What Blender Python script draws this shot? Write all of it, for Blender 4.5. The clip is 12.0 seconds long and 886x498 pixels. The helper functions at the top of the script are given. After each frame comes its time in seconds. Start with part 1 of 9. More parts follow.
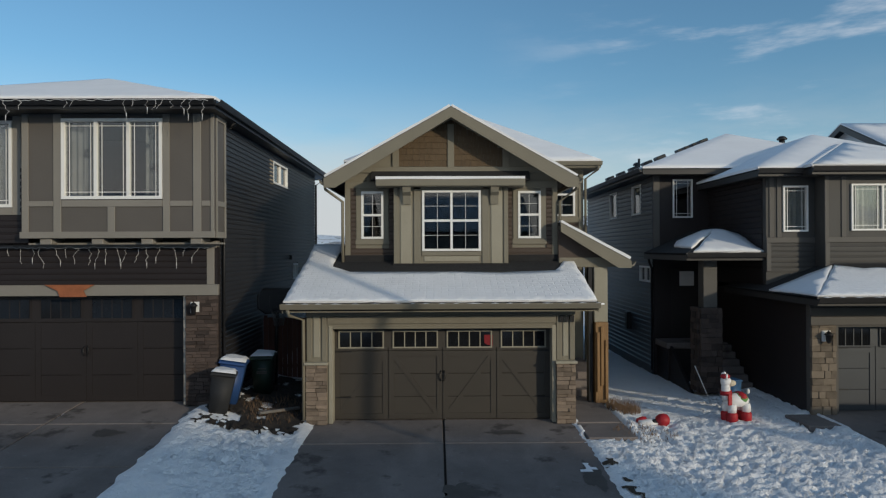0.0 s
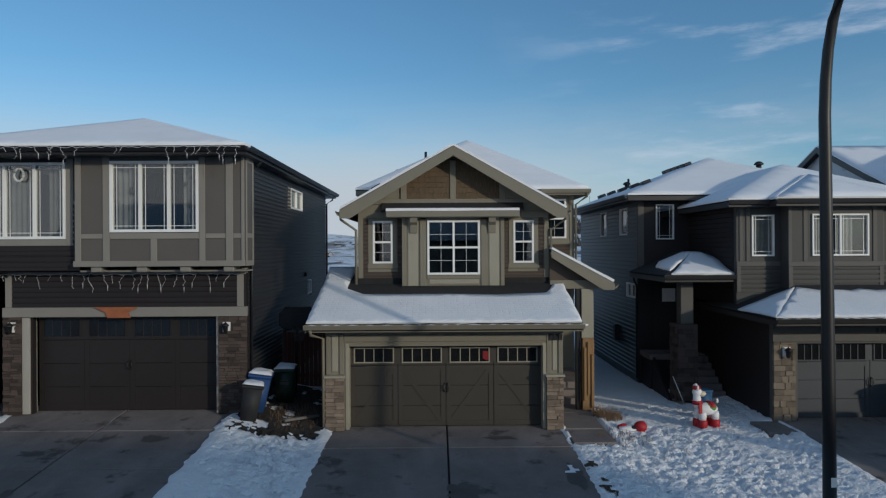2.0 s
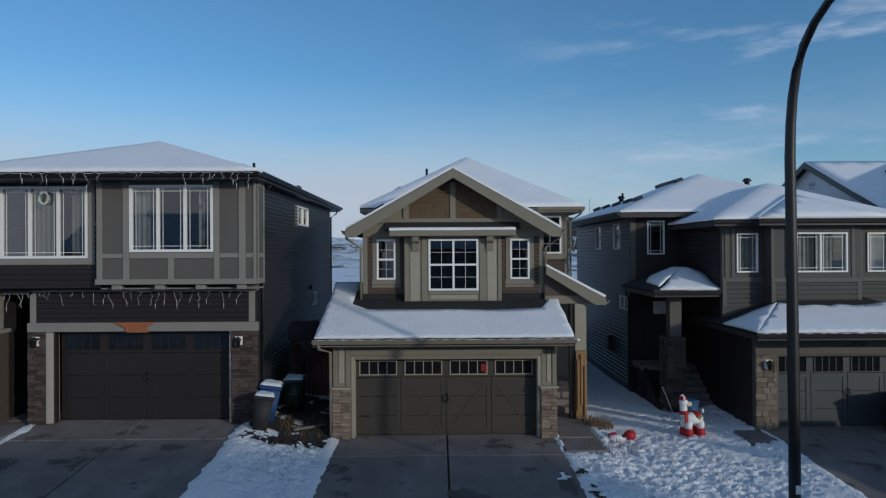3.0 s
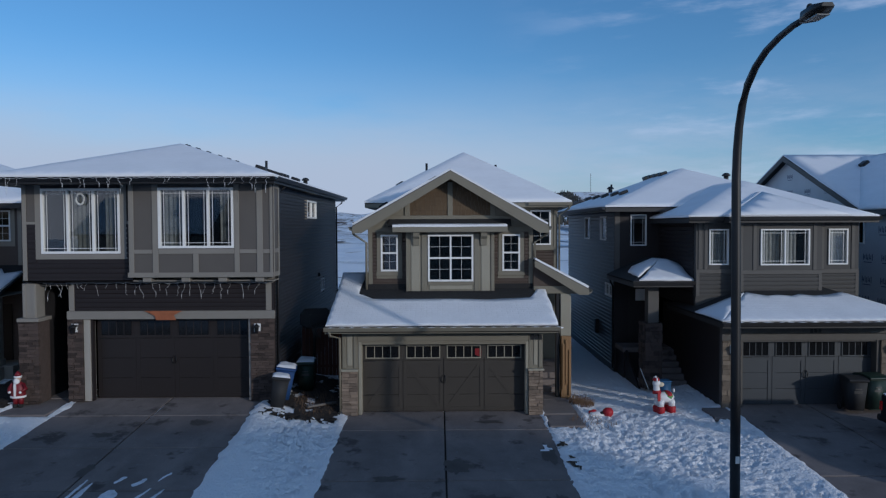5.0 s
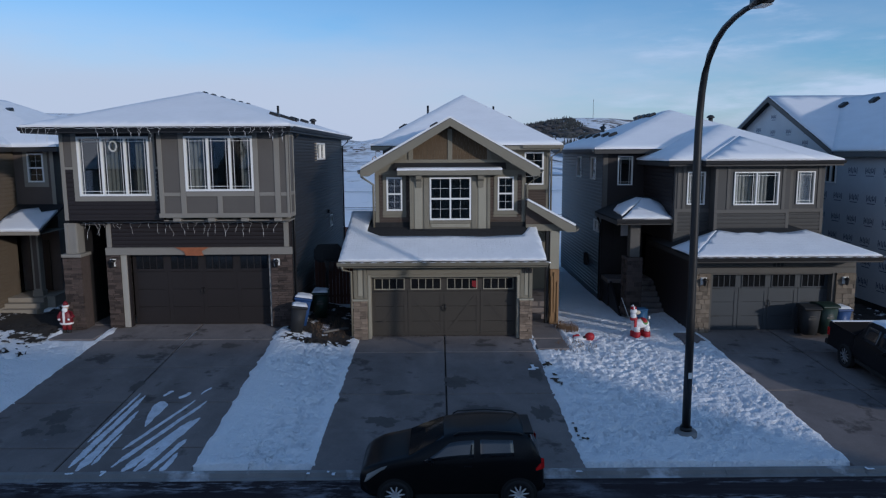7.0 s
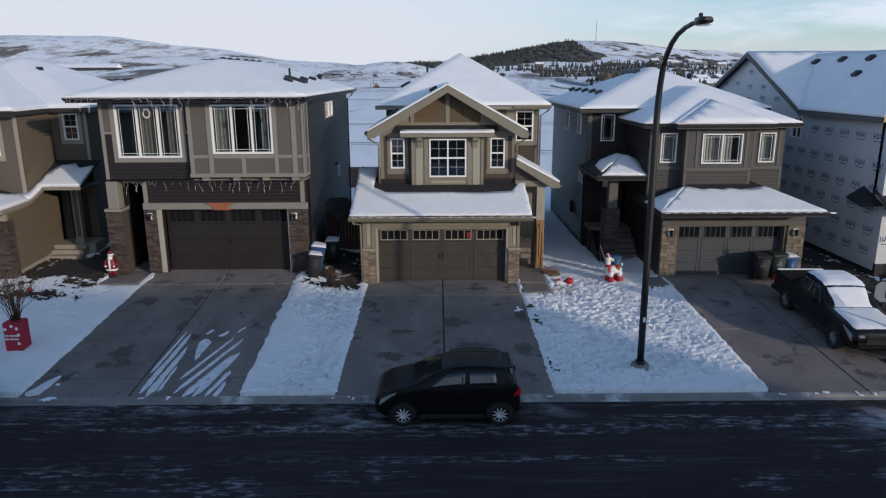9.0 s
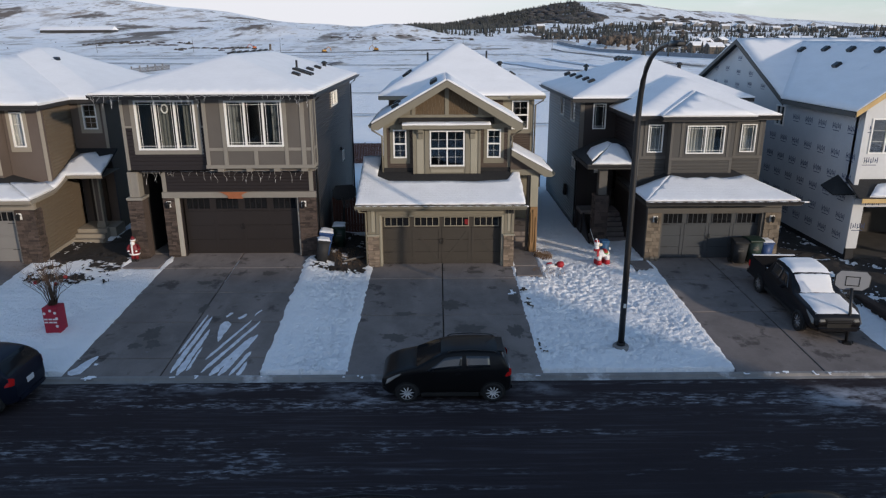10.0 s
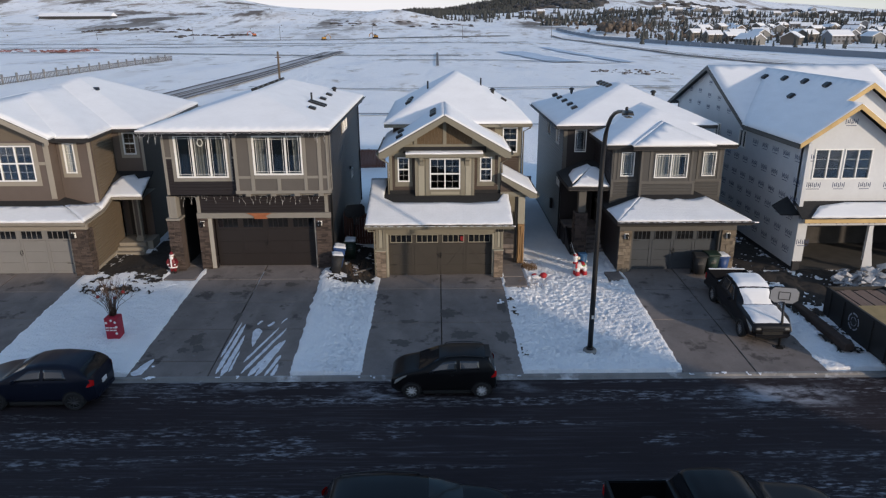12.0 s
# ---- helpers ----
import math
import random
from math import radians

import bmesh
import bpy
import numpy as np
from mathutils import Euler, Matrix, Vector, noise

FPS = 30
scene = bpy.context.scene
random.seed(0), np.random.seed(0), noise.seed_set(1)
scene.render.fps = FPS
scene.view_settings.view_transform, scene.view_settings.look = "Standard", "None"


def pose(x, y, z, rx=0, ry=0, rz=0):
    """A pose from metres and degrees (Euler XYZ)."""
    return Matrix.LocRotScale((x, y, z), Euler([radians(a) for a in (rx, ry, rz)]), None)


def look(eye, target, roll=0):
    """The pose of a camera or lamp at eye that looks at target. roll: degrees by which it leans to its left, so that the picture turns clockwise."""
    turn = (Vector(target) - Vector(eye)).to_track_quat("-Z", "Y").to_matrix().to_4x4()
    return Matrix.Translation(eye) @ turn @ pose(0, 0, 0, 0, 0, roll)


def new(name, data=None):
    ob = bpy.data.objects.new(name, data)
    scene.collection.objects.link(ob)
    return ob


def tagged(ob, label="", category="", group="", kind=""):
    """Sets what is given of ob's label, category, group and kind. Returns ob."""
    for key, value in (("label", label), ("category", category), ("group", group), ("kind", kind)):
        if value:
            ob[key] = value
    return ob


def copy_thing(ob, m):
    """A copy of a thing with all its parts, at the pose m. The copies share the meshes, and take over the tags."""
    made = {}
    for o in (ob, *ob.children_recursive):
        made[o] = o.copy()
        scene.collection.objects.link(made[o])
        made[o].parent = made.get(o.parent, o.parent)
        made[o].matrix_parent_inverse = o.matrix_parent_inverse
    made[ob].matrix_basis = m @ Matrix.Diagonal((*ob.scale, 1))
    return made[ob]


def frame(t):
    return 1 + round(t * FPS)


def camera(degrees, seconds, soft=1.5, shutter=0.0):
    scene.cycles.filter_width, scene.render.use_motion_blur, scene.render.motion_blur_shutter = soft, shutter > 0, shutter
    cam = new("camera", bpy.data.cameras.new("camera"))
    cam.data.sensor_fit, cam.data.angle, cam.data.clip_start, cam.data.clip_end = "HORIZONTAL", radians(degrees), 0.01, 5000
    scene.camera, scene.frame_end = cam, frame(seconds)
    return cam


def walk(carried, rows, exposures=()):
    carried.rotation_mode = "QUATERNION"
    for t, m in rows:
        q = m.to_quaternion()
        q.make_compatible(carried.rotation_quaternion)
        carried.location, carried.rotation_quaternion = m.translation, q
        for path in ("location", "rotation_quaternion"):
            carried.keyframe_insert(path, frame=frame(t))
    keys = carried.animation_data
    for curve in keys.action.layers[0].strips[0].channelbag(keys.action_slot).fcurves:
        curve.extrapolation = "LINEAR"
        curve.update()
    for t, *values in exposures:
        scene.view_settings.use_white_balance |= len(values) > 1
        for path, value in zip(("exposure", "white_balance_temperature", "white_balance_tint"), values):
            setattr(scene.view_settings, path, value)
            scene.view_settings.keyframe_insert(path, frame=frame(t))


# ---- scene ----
cam = camera(65.83, 12.0, soft=1.25)
# seconds, eye x y z, yaw, pitch, roll
PATH = [
    (0.0, -0.112, -15.453, 3.895, -0.622, 0.119, 0.242),
    (0.5, -0.129, -15.935, 4.048, -0.568, 0.096, 0.249),
    (1.0, -0.151, -16.443, 4.204, -0.541, 0.085, 0.251),
    (1.5, -0.163, -16.971, 4.402, -0.528, 0.047, 0.293),
    (2.0, -0.188, -17.487, 4.610, -0.534, -0.010, 0.289),
    (2.5, -0.192, -18.015, 4.808, -0.520, -0.124, 0.296),
    (3.0, -0.197, -18.544, 5.046, -0.508, 0.206, 0.302),
    (5.0, -0.132, -20.552, 5.702, -0.460, -1.928, 0.226),
    (5.5, -0.123, -21.061, 5.838, -0.442, -3.386, 0.235),
    (6.0, -0.137, -21.568, 5.943, -0.452, -4.918, 0.257),
    (6.5, -0.135, -22.115, 6.085, -0.434, -6.488, 0.253),
    (7.0, -0.142, -22.750, 6.299, -0.416, -8.026, 0.260),
    (9.0, -0.129, -25.675, 7.840, -0.501, -14.175, 0.210),
    (9.5, -0.094, -26.478, 8.519, -0.436, -15.709, 0.228),
    (10.0, -0.119, -27.308, 9.178, -0.496, -17.165, 0.211),
    (10.5, -0.121, -28.169, 9.780, -0.507, -18.138, 0.281),
    (11.0, -0.116, -29.093, 10.359, -0.480, -18.337, 0.247),
    (11.5, -0.108, -30.027, 11.008, -0.521, -18.381, 0.291),
    (12.0, -0.076, -30.955, 11.709, -0.529, -18.395, 0.241),
]
# seconds, stops, kelvin, tint: the clip's camera opens up and turns warmer as it climbs
LIGHT = [(0.0, -0.22, 6650, 7), (2.5, -0.47, 5900, 8), (5.5, -0.56, 5350, 13), (7.0, -0.36, 5450, 14), (9.0, 0.06, 6350, 15), (10.5, 0.28, 6800, 15), (12.0, 0.31, 6900, 16)]
walk(cam, [(t, pose(x, y, z, 90 + pitch, roll, yaw)) for t, x, y, z, yaw, pitch, roll in PATH], LIGHT)
import collections

# ---- world, sun, exposure ----
SUN_ELEV, SUN_AZ = 12.5, 135.0          # azimuth clockwise from +y: the sun stands over +x, -y
world = bpy.data.worlds.new("winter_sky")
scene.world = world
world.use_nodes = True
wn, wl = world.node_tree.nodes, world.node_tree.links
wn.clear()
w_out, w_bg = wn.new("ShaderNodeOutputWorld"), wn.new("ShaderNodeBackground")
w_sky = wn.new("ShaderNodeTexSky")
w_sky.sky_type = "NISHITA"
w_sky.sun_disc = False
w_sky.sun_elevation, w_sky.sun_rotation = radians(SUN_ELEV), radians(SUN_AZ)
w_sky.altitude, w_sky.air_density, w_sky.dust_density, w_sky.ozone_density = 1100, 1.0, 2.0, 1.5


def w_node(kind, **values):
    node = wn.new(kind)
    for k, v in values.items():
        node.inputs[k].default_value = v
    return node


def w_range(source, lo, hi, to=1.0):
    r = w_node("ShaderNodeMapRange", **{"From Min": lo, "From Max": hi, "To Max": to})
    r.interpolation_type = "SMOOTHSTEP"
    wl.new(source, r.inputs["Value"])
    return r.outputs["Result"]


def w_mul(a, b):
    m = wn.new("ShaderNodeMath")
    m.operation = "MULTIPLY"
    wl.new(a, m.inputs[0])
    wl.new(b, m.inputs[1])
    return m.outputs[0]


def w_mixed(fac, a, color, blend="MIX"):
    m = wn.new("ShaderNodeMix")
    m.data_type, m.blend_type = "RGBA", blend
    if isinstance(fac, float):
        m.inputs["Factor"].default_value = fac
    else:
        wl.new(fac, m.inputs["Factor"])
    wl.new(a, m.inputs["A"])
    m.inputs["B"].default_value = (*color, 1)
    return m.outputs["Result"]


w_co, w_sep = wn.new("ShaderNodeTexCoord"), wn.new("ShaderNodeSeparateXYZ")
wl.new(w_co.outputs["Generated"], w_sep.inputs["Vector"])


def w_noise(scale, stretch, shift):
    mp = w_node("ShaderNodeMapping", Scale=stretch, Location=shift)
    nz = w_node("ShaderNodeTexNoise", Scale=scale, Detail=7.0, Roughness=0.6)
    wl.new(w_co.outputs["Generated"], mp.inputs["Vector"])
    wl.new(mp.outputs["Vector"], nz.inputs["Vector"])
    return nz.outputs["Fac"]


w_col = w_mixed(1.0, w_sky.outputs["Color"], (0.68, 0.96, 1.08), "MULTIPLY")
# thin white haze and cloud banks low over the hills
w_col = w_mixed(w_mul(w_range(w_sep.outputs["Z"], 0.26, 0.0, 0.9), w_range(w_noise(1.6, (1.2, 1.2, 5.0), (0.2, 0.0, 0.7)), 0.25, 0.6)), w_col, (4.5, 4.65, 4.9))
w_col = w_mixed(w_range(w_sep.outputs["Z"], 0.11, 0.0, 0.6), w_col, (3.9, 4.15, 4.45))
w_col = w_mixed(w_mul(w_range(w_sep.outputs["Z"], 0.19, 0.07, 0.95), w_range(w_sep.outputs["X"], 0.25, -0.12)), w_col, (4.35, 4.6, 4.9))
# unseen thin overcast round the low sun behind the street, added to fill shade
w_back = w_node("ShaderNodeMath")
w_back.operation = "MULTIPLY"
w_back.inputs[1].default_value = -1.0
wl.new(w_sep.outputs["Y"], w_back.inputs[0])
w_col = w_mixed(w_mul(w_range(w_sep.outputs["Z"], 0.75, 0.1, 0.55), w_range(w_back.outputs[0], -0.1, 0.6)), w_col, (6.2, 5.9, 5.9))
# unseen thin veil of cloud overhead, added to brighten the shaded ground
w_col = w_mixed(w_range(w_sep.outputs["Z"], 0.4, 0.75, 0.14), w_col, (2.7, 3.5, 4.7))
# wisps of high cloud
w_col = w_mixed(w_mul(w_mul(w_range(w_noise(2.4, (1.5, 1.5, 8.0), (0.9, 0.3, 0.1)), 0.5, 0.72, 0.6), w_range(w_sep.outputs["X"], 0.05, 0.45)), w_range(w_sep.outputs["Z"], 0.5, 0.3)), w_col, (5.6, 5.8, 6.4))
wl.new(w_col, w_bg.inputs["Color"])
w_bg.inputs["Strength"].default_value = 0.157
wl.new(w_bg.outputs["Background"], w_out.inputs["Surface"])

sun = new("sun", bpy.data.lights.new("sun", "SUN"))
sun.data.energy, sun.data.angle, sun.data.color = 2.28, radians(1.5), (1.0, 0.86, 0.68)
sd = Vector((math.sin(radians(SUN_AZ)), math.cos(radians(SUN_AZ)), math.tan(radians(SUN_ELEV))))
sun.matrix_basis = look(sd * 60, (0, 0, 0))

# ---- materials ----
MATS = {}


def material(name, color, rough=0.7, metal=0.0, vary=0.12, scale=2.0, fine=40.0, bump=0.15, dirt=None, dirt_at=0.6, stretch=(1, 1, 1), piece=0.0, coat=0.0, spec=0.5):
    """A surface with two scales of tone, a fine relief and, if given, a second colour in patches."""
    if name in MATS:
        return MATS[name]
    m = bpy.data.materials.new(name)
    m.use_nodes = True
    n, l = m.node_tree.nodes, m.node_tree.links
    b = n["Principled BSDF"]
    geo, mp = n.new("ShaderNodeNewGeometry"), n.new("ShaderNodeMapping")
    mp.inputs["Scale"].default_value = stretch
    l.new(geo.outputs["Position"], mp.inputs["Vector"])
    big, small = n.new("ShaderNodeTexNoise"), n.new("ShaderNodeTexNoise")
    for tex, s, d in ((big, scale, 4.0), (small, fine, 3.0)):
        tex.inputs["Scale"].default_value, tex.inputs["Detail"].default_value = s, d
        l.new(mp.outputs["Vector"], tex.inputs["Vector"])
    add = n.new("ShaderNodeMath")
    add.operation = "MULTIPLY_ADD"
    l.new(small.outputs["Fac"], add.inputs[0])
    add.inputs[1].default_value = 0.5
    l.new(big.outputs["Fac"], add.inputs[2])
    last = add.outputs[0]
    if piece:
        info, pa = n.new("ShaderNodeObjectInfo"), n.new("ShaderNodeMath")
        pa.operation = "MULTIPLY_ADD"
        l.new(info.outputs["Random"], pa.inputs[0])
        pa.inputs[1].default_value = piece
        l.new(last, pa.inputs[2])
        last = pa.outputs[0]
    rng = n.new("ShaderNodeMapRange")
    rng.inputs["From Min"].default_value, rng.inputs["From Max"].default_value = 0.4, 1.1 + piece
    rng.inputs["To Min"].default_value, rng.inputs["To Max"].default_value = 1 - vary, 1 + vary
    l.new(last, rng.inputs["Value"])
    mul = n.new("ShaderNodeVectorMath")
    mul.operation = "SCALE"
    mul.inputs[0].default_value = color
    l.new(rng.outputs["Result"], mul.inputs["Scale"])
    col = mul.outputs["Vector"]
    if dirt:
        dn, dr, dm = n.new("ShaderNodeTexNoise"), n.new("ShaderNodeValToRGB"), n.new("ShaderNodeMix")
        dn.inputs["Scale"].default_value, dn.inputs["Detail"].default_value, dn.inputs["Roughness"].default_value = scale * 0.45, 6.0, 0.6
        l.new(mp.outputs["Vector"], dn.inputs["Vector"])
        dr.color_ramp.elements[0].position, dr.color_ramp.elements[1].position = dirt_at, dirt_at + 0.12
        l.new(dn.outputs["Fac"], dr.inputs["Fac"])
        dm.data_type = "RGBA"
        l.new(dr.outputs["Color"], dm.inputs["Factor"])
        l.new(col, dm.inputs["A"])
        dm.inputs["B"].default_value = (*dirt, 1)
        col = dm.outputs["Result"]
    l.new(col, b.inputs["Base Color"])
    b.inputs["Roughness"].default_value, b.inputs["Metallic"].default_value = rough, metal
    b.inputs["Coat Weight"].default_value = coat
    b.inputs["Specular IOR Level"].default_value = spec
    if bump:
        bp = n.new("ShaderNodeBump")
        bp.inputs["Strength"].default_value, bp.inputs["Distance"].default_value = bump, 0.02
        l.new(small.outputs["Fac"], bp.inputs["Height"])
        l.new(bp.outputs["Normal"], b.inputs["Normal"])
    MATS[name] = m
    return m


def glass(name, tint, gloss_rough=0.02):
    m = bpy.data.materials.new(name)
    m.use_nodes = True
    n, l = m.node_tree.nodes, m.node_tree.links
    n.remove(n["Principled BSDF"])
    tr, gl, fr, mx = n.new("ShaderNodeBsdfTransparent"), n.new("ShaderNodeBsdfGlossy"), n.new("ShaderNodeFresnel"), n.new("ShaderNodeMixShader")
    tr.inputs["Color"].default_value = (*tint, 1)
    gl.inputs["Roughness"].default_value = gloss_rough
    fr.inputs["IOR"].default_value = 1.78
    l.new(fr.outputs["Fac"], mx.inputs["Fac"])
    l.new(tr.outputs["BSDF"], mx.inputs[1])
    l.new(gl.outputs["BSDF"], mx.inputs[2])
    l.new(mx.outputs["Shader"], n["Material Output"].inputs["Surface"])
    return m


GLASS = glass("window_glass", (0.75, 0.78, 0.8))
CARGLASS = glass("tinted_car_glass", (0.6, 0.62, 0.64))
SNOW = material("snow", (0.86, 0.87, 0.9), 0.75, vary=0.05, scale=0.8, fine=9.0, bump=0.5)
ROOFSNOW = material("roof_snow", (0.82, 0.83, 0.85), 0.8, vary=0.05, scale=0.9, fine=6.0, bump=0.35, stretch=(1, 1, 4))


def thin_snow_material():
    """Thin snow through which the courses of the shingles below still show as faint steps."""
    m = material("thin_roof_snow", (0.81, 0.82, 0.84), 0.8, vary=0.07, scale=1.3, fine=11.0, bump=0.6)
    n, l = m.node_tree.nodes, m.node_tree.links
    geo, brick, bp = n.new("ShaderNodeNewGeometry"), n.new("ShaderNodeTexBrick"), n.new("ShaderNodeBump")
    l.new(geo.outputs["Position"], brick.inputs["Vector"])
    brick.inputs["Scale"].default_value = 1.0
    brick.inputs["Brick Width"].default_value, brick.inputs["Row Height"].default_value = 0.33, 0.135
    brick.inputs["Mortar Size"].default_value, brick.inputs["Mortar Smooth"].default_value = 0.022, 1.0
    bp.invert = True
    bp.inputs["Strength"].default_value, bp.inputs["Distance"].default_value = 0.55, 0.012
    l.new(brick.outputs["Fac"], bp.inputs["Height"])
    old = n["Bump"]
    l.new(old.outputs["Normal"], bp.inputs["Normal"])
    l.new(bp.outputs["Normal"], n["Principled BSDF"].inputs["Normal"])
    return m


THINSNOW = thin_snow_material()


def concrete_material():
    """Broom-finished concrete, blotched by damp, salt and old drips."""
    m = bpy.data.materials.new("driveway_concrete")
    m.use_nodes = True
    n, l = m.node_tree.nodes, m.node_tree.links
    b = n["Principled BSDF"]
    geo = n.new("ShaderNodeNewGeometry")

    def tex(scale, detail, lo, hi, stretch=(1, 1, 1)):
        mp, t, r = n.new("ShaderNodeMapping"), n.new("ShaderNodeTexNoise"), n.new("ShaderNodeMapRange")
        mp.inputs["Scale"].default_value = stretch
        l.new(geo.outputs["Position"], mp.inputs["Vector"])
        l.new(mp.outputs["Vector"], t.inputs["Vector"])
        t.inputs["Scale"].default_value, t.inputs["Detail"].default_value, t.inputs["Roughness"].default_value = scale, detail, 0.62
        r.inputs["From Min"].default_value, r.inputs["From Max"].default_value = lo, hi
        l.new(t.outputs["Fac"], r.inputs["Value"])
        return r.outputs["Result"], t.outputs["Fac"]

    def mixed(f, k, a, c):
        g, t = n.new("ShaderNodeMath"), n.new("ShaderNodeMix")
        g.operation, t.data_type = "MULTIPLY", "RGBA"
        l.new(f, g.inputs[0])
        g.inputs[1].default_value = k
        l.new(g.outputs[0], t.inputs["Factor"])
        if isinstance(a, tuple):
            t.inputs["A"].default_value = (*a, 1)
        else:
            l.new(a, t.inputs["A"])
        t.inputs["B"].default_value = (*c, 1)
        return t.outputs["Result"]

    info = n.new("ShaderNodeObjectInfo")
    col = mixed(info.outputs["Random"], 0.35, (0.25, 0.218, 0.204), (0.205, 0.178, 0.168))
    col = mixed(tex(0.7, 6.0, 0.4, 0.62)[0], 0.65, col, (0.15, 0.131, 0.124))
    col = mixed(tex(0.45, 7.0, 0.52, 0.66, (1.6, 0.6, 1))[0], 0.5, col, (0.32, 0.284, 0.266))
    col = mixed(tex(1.1, 8.0, 0.58, 0.66)[0], 0.8, col, (0.066, 0.058, 0.054))
    col = mixed(tex(7.0, 6.0, 0.62, 0.72)[0], 0.5, col, (0.3, 0.3, 0.3))
    grain, h = tex(38.0, 4.0, 0.3, 0.7)
    col = mixed(grain, 0.3, col, (0.1, 0.092, 0.088))
    l.new(col, b.inputs["Base Color"])
    b.inputs["Roughness"].default_value = 0.95
    b.inputs["Specular IOR Level"].default_value = 0.12
    bp = n.new("ShaderNodeBump")
    bp.inputs["Strength"].default_value, bp.inputs["Distance"].default_value = 0.25, 0.012
    l.new(h, bp.inputs["Height"])
    l.new(bp.outputs["Normal"], b.inputs["Normal"])
    return m


CONCRETE = concrete_material()
CURB = material("curb_concrete", (0.225, 0.217, 0.21), 0.85, vary=0.2, scale=2.0, fine=40, bump=0.25, dirt=(0.6, 0.6, 0.62), dirt_at=0.57)
SHINGLE = material("asphalt_shingles", (0.018, 0.018, 0.019), 0.9, vary=0.3, scale=6, fine=60, bump=0.4)
BLACK = material("black_metal", (0.012, 0.012, 0.013), 0.45, vary=0.2, bump=0.05)
RUBBER = material("black_rubber", (0.014, 0.014, 0.014), 0.85, vary=0.2, bump=0.1)
WHITE = material("white_vinyl", (0.8, 0.8, 0.78), 0.45, vary=0.05, bump=0.03)
CURTAIN = material("pale_curtain", (0.55, 0.56, 0.54), 0.9, vary=0.25, scale=5, fine=20, bump=0.1)
DRAPE = material("dull_green_drape", (0.2, 0.205, 0.185), 0.9, vary=0.3, scale=5, fine=20, bump=0.1)
PRINTED = material("patterned_drape", (0.3, 0.31, 0.3), 0.9, vary=0.25, scale=6, fine=25, bump=0.1, dirt=(0.05, 0.07, 0.08), dirt_at=0.5)
# rooms behind the windows: their lack of light is put into this colour
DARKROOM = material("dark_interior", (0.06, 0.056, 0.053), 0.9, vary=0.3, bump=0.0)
WOOD = material("raw_lumber", (0.27, 0.16, 0.072), 0.75, vary=0.25, scale=4, fine=30, bump=0.2, stretch=(4, 4, 0.6))
FENCEWOOD = material("stained_fence_wood", (0.11, 0.044, 0.03), 0.85, vary=0.3, scale=3, fine=30, bump=0.3, stretch=(4, 4, 0.5), piece=0.4)
SOIL = material("dark_soil", (0.028, 0.022, 0.018), 0.95, vary=0.4, scale=5, fine=40, bump=0.6)
RED = material("red_fabric", (0.36, 0.01, 0.018), 0.6, vary=0.12, scale=5, fine=60, bump=0.1)
WHITECLOTH = material("white_fabric", (0.78, 0.77, 0.76), 0.7, vary=0.06, scale=5, fine=60, bump=0.1)
BLUE = material("blue_plastic", (0.02, 0.06, 0.18), 0.5, vary=0.1, bump=0.05)
GREENPLASTIC = material("dark_green_plastic", (0.012, 0.03, 0.022), 0.5, vary=0.15, bump=0.05)
GREYPLASTIC = material("charcoal_plastic", (0.018, 0.019, 0.021), 0.72, vary=0.15, bump=0.05)
STONE = material("brown_ledge_stone", (0.2, 0.155, 0.118), 0.9, vary=0.6, scale=7, fine=35, bump=0.6, piece=1.1)
STONE_DK = material("dark_brown_ledge_stone", (0.062, 0.045, 0.038), 0.9, vary=0.75, scale=7, fine=35, bump=0.6, piece=1.3)
STONE_TAN = material("tan_block_stone", (0.17, 0.138, 0.104), 0.9, vary=0.55, scale=6, fine=30, bump=0.6, piece=1.2)

# ---- mesh helpers ----


def part(name, bm, mat, parent, label=""):
    """Links a bmesh as one mesh object under a thing (an Empty) or under a part."""
    me = bpy.data.meshes.new(name)
    bm.normal_update()
    bm.to_mesh(me)
    bm.free()
    return part_mesh(name, me, mat, parent, label)


def part_mesh(name, me, mat, parent, label=""):
    if not me.materials:
        for m in (mat if isinstance(mat, (list, tuple)) else (mat,)):
            me.materials.append(m)
    ob = new(name, me)
    if parent is not None:
        ob.parent = parent
        if parent.type == "EMPTY":
            ob.matrix_parent_inverse = Matrix.Translation(-Vector(parent["base"]))
    if label:
        ob["label"] = label
    return ob


def thing(name, label, category, base=(0, 0, 0), group="", kind=""):
    e = new(name)
    e.empty_display_size = 0.2
    e["base"] = base
    e.location = base
    return tagged(e, label, category, group, kind)


def box(bm, x0, y0, z0, x1, y1, z1, mi=0):
    v = [bm.verts.new(p) for p in ((x0, y0, z0), (x1, y0, z0), (x1, y1, z0), (x0, y1, z0), (x0, y0, z1), (x1, y0, z1), (x1, y1, z1), (x0, y1, z1))]
    for f in ((3, 2, 1, 0), (4, 5, 6, 7), (0, 1, 5, 4), (1, 2, 6, 5), (2, 3, 7, 6), (3, 0, 4, 7)):
        bm.faces.new([v[i] for i in f]).material_index = mi
    return v


def bbox(x0, y0, z0, x1, y1, z1, r=0.01, seg=1):
    """A bmesh of one box with rounded edges."""
    bm = bmesh.new()
    box(bm, x0, y0, z0, x1, y1, z1)
    if r:
        bmesh.ops.bevel(bm, geom=bm.edges[:], offset=r, segments=seg, affect="EDGES", clamp_overlap=True)
    return bm


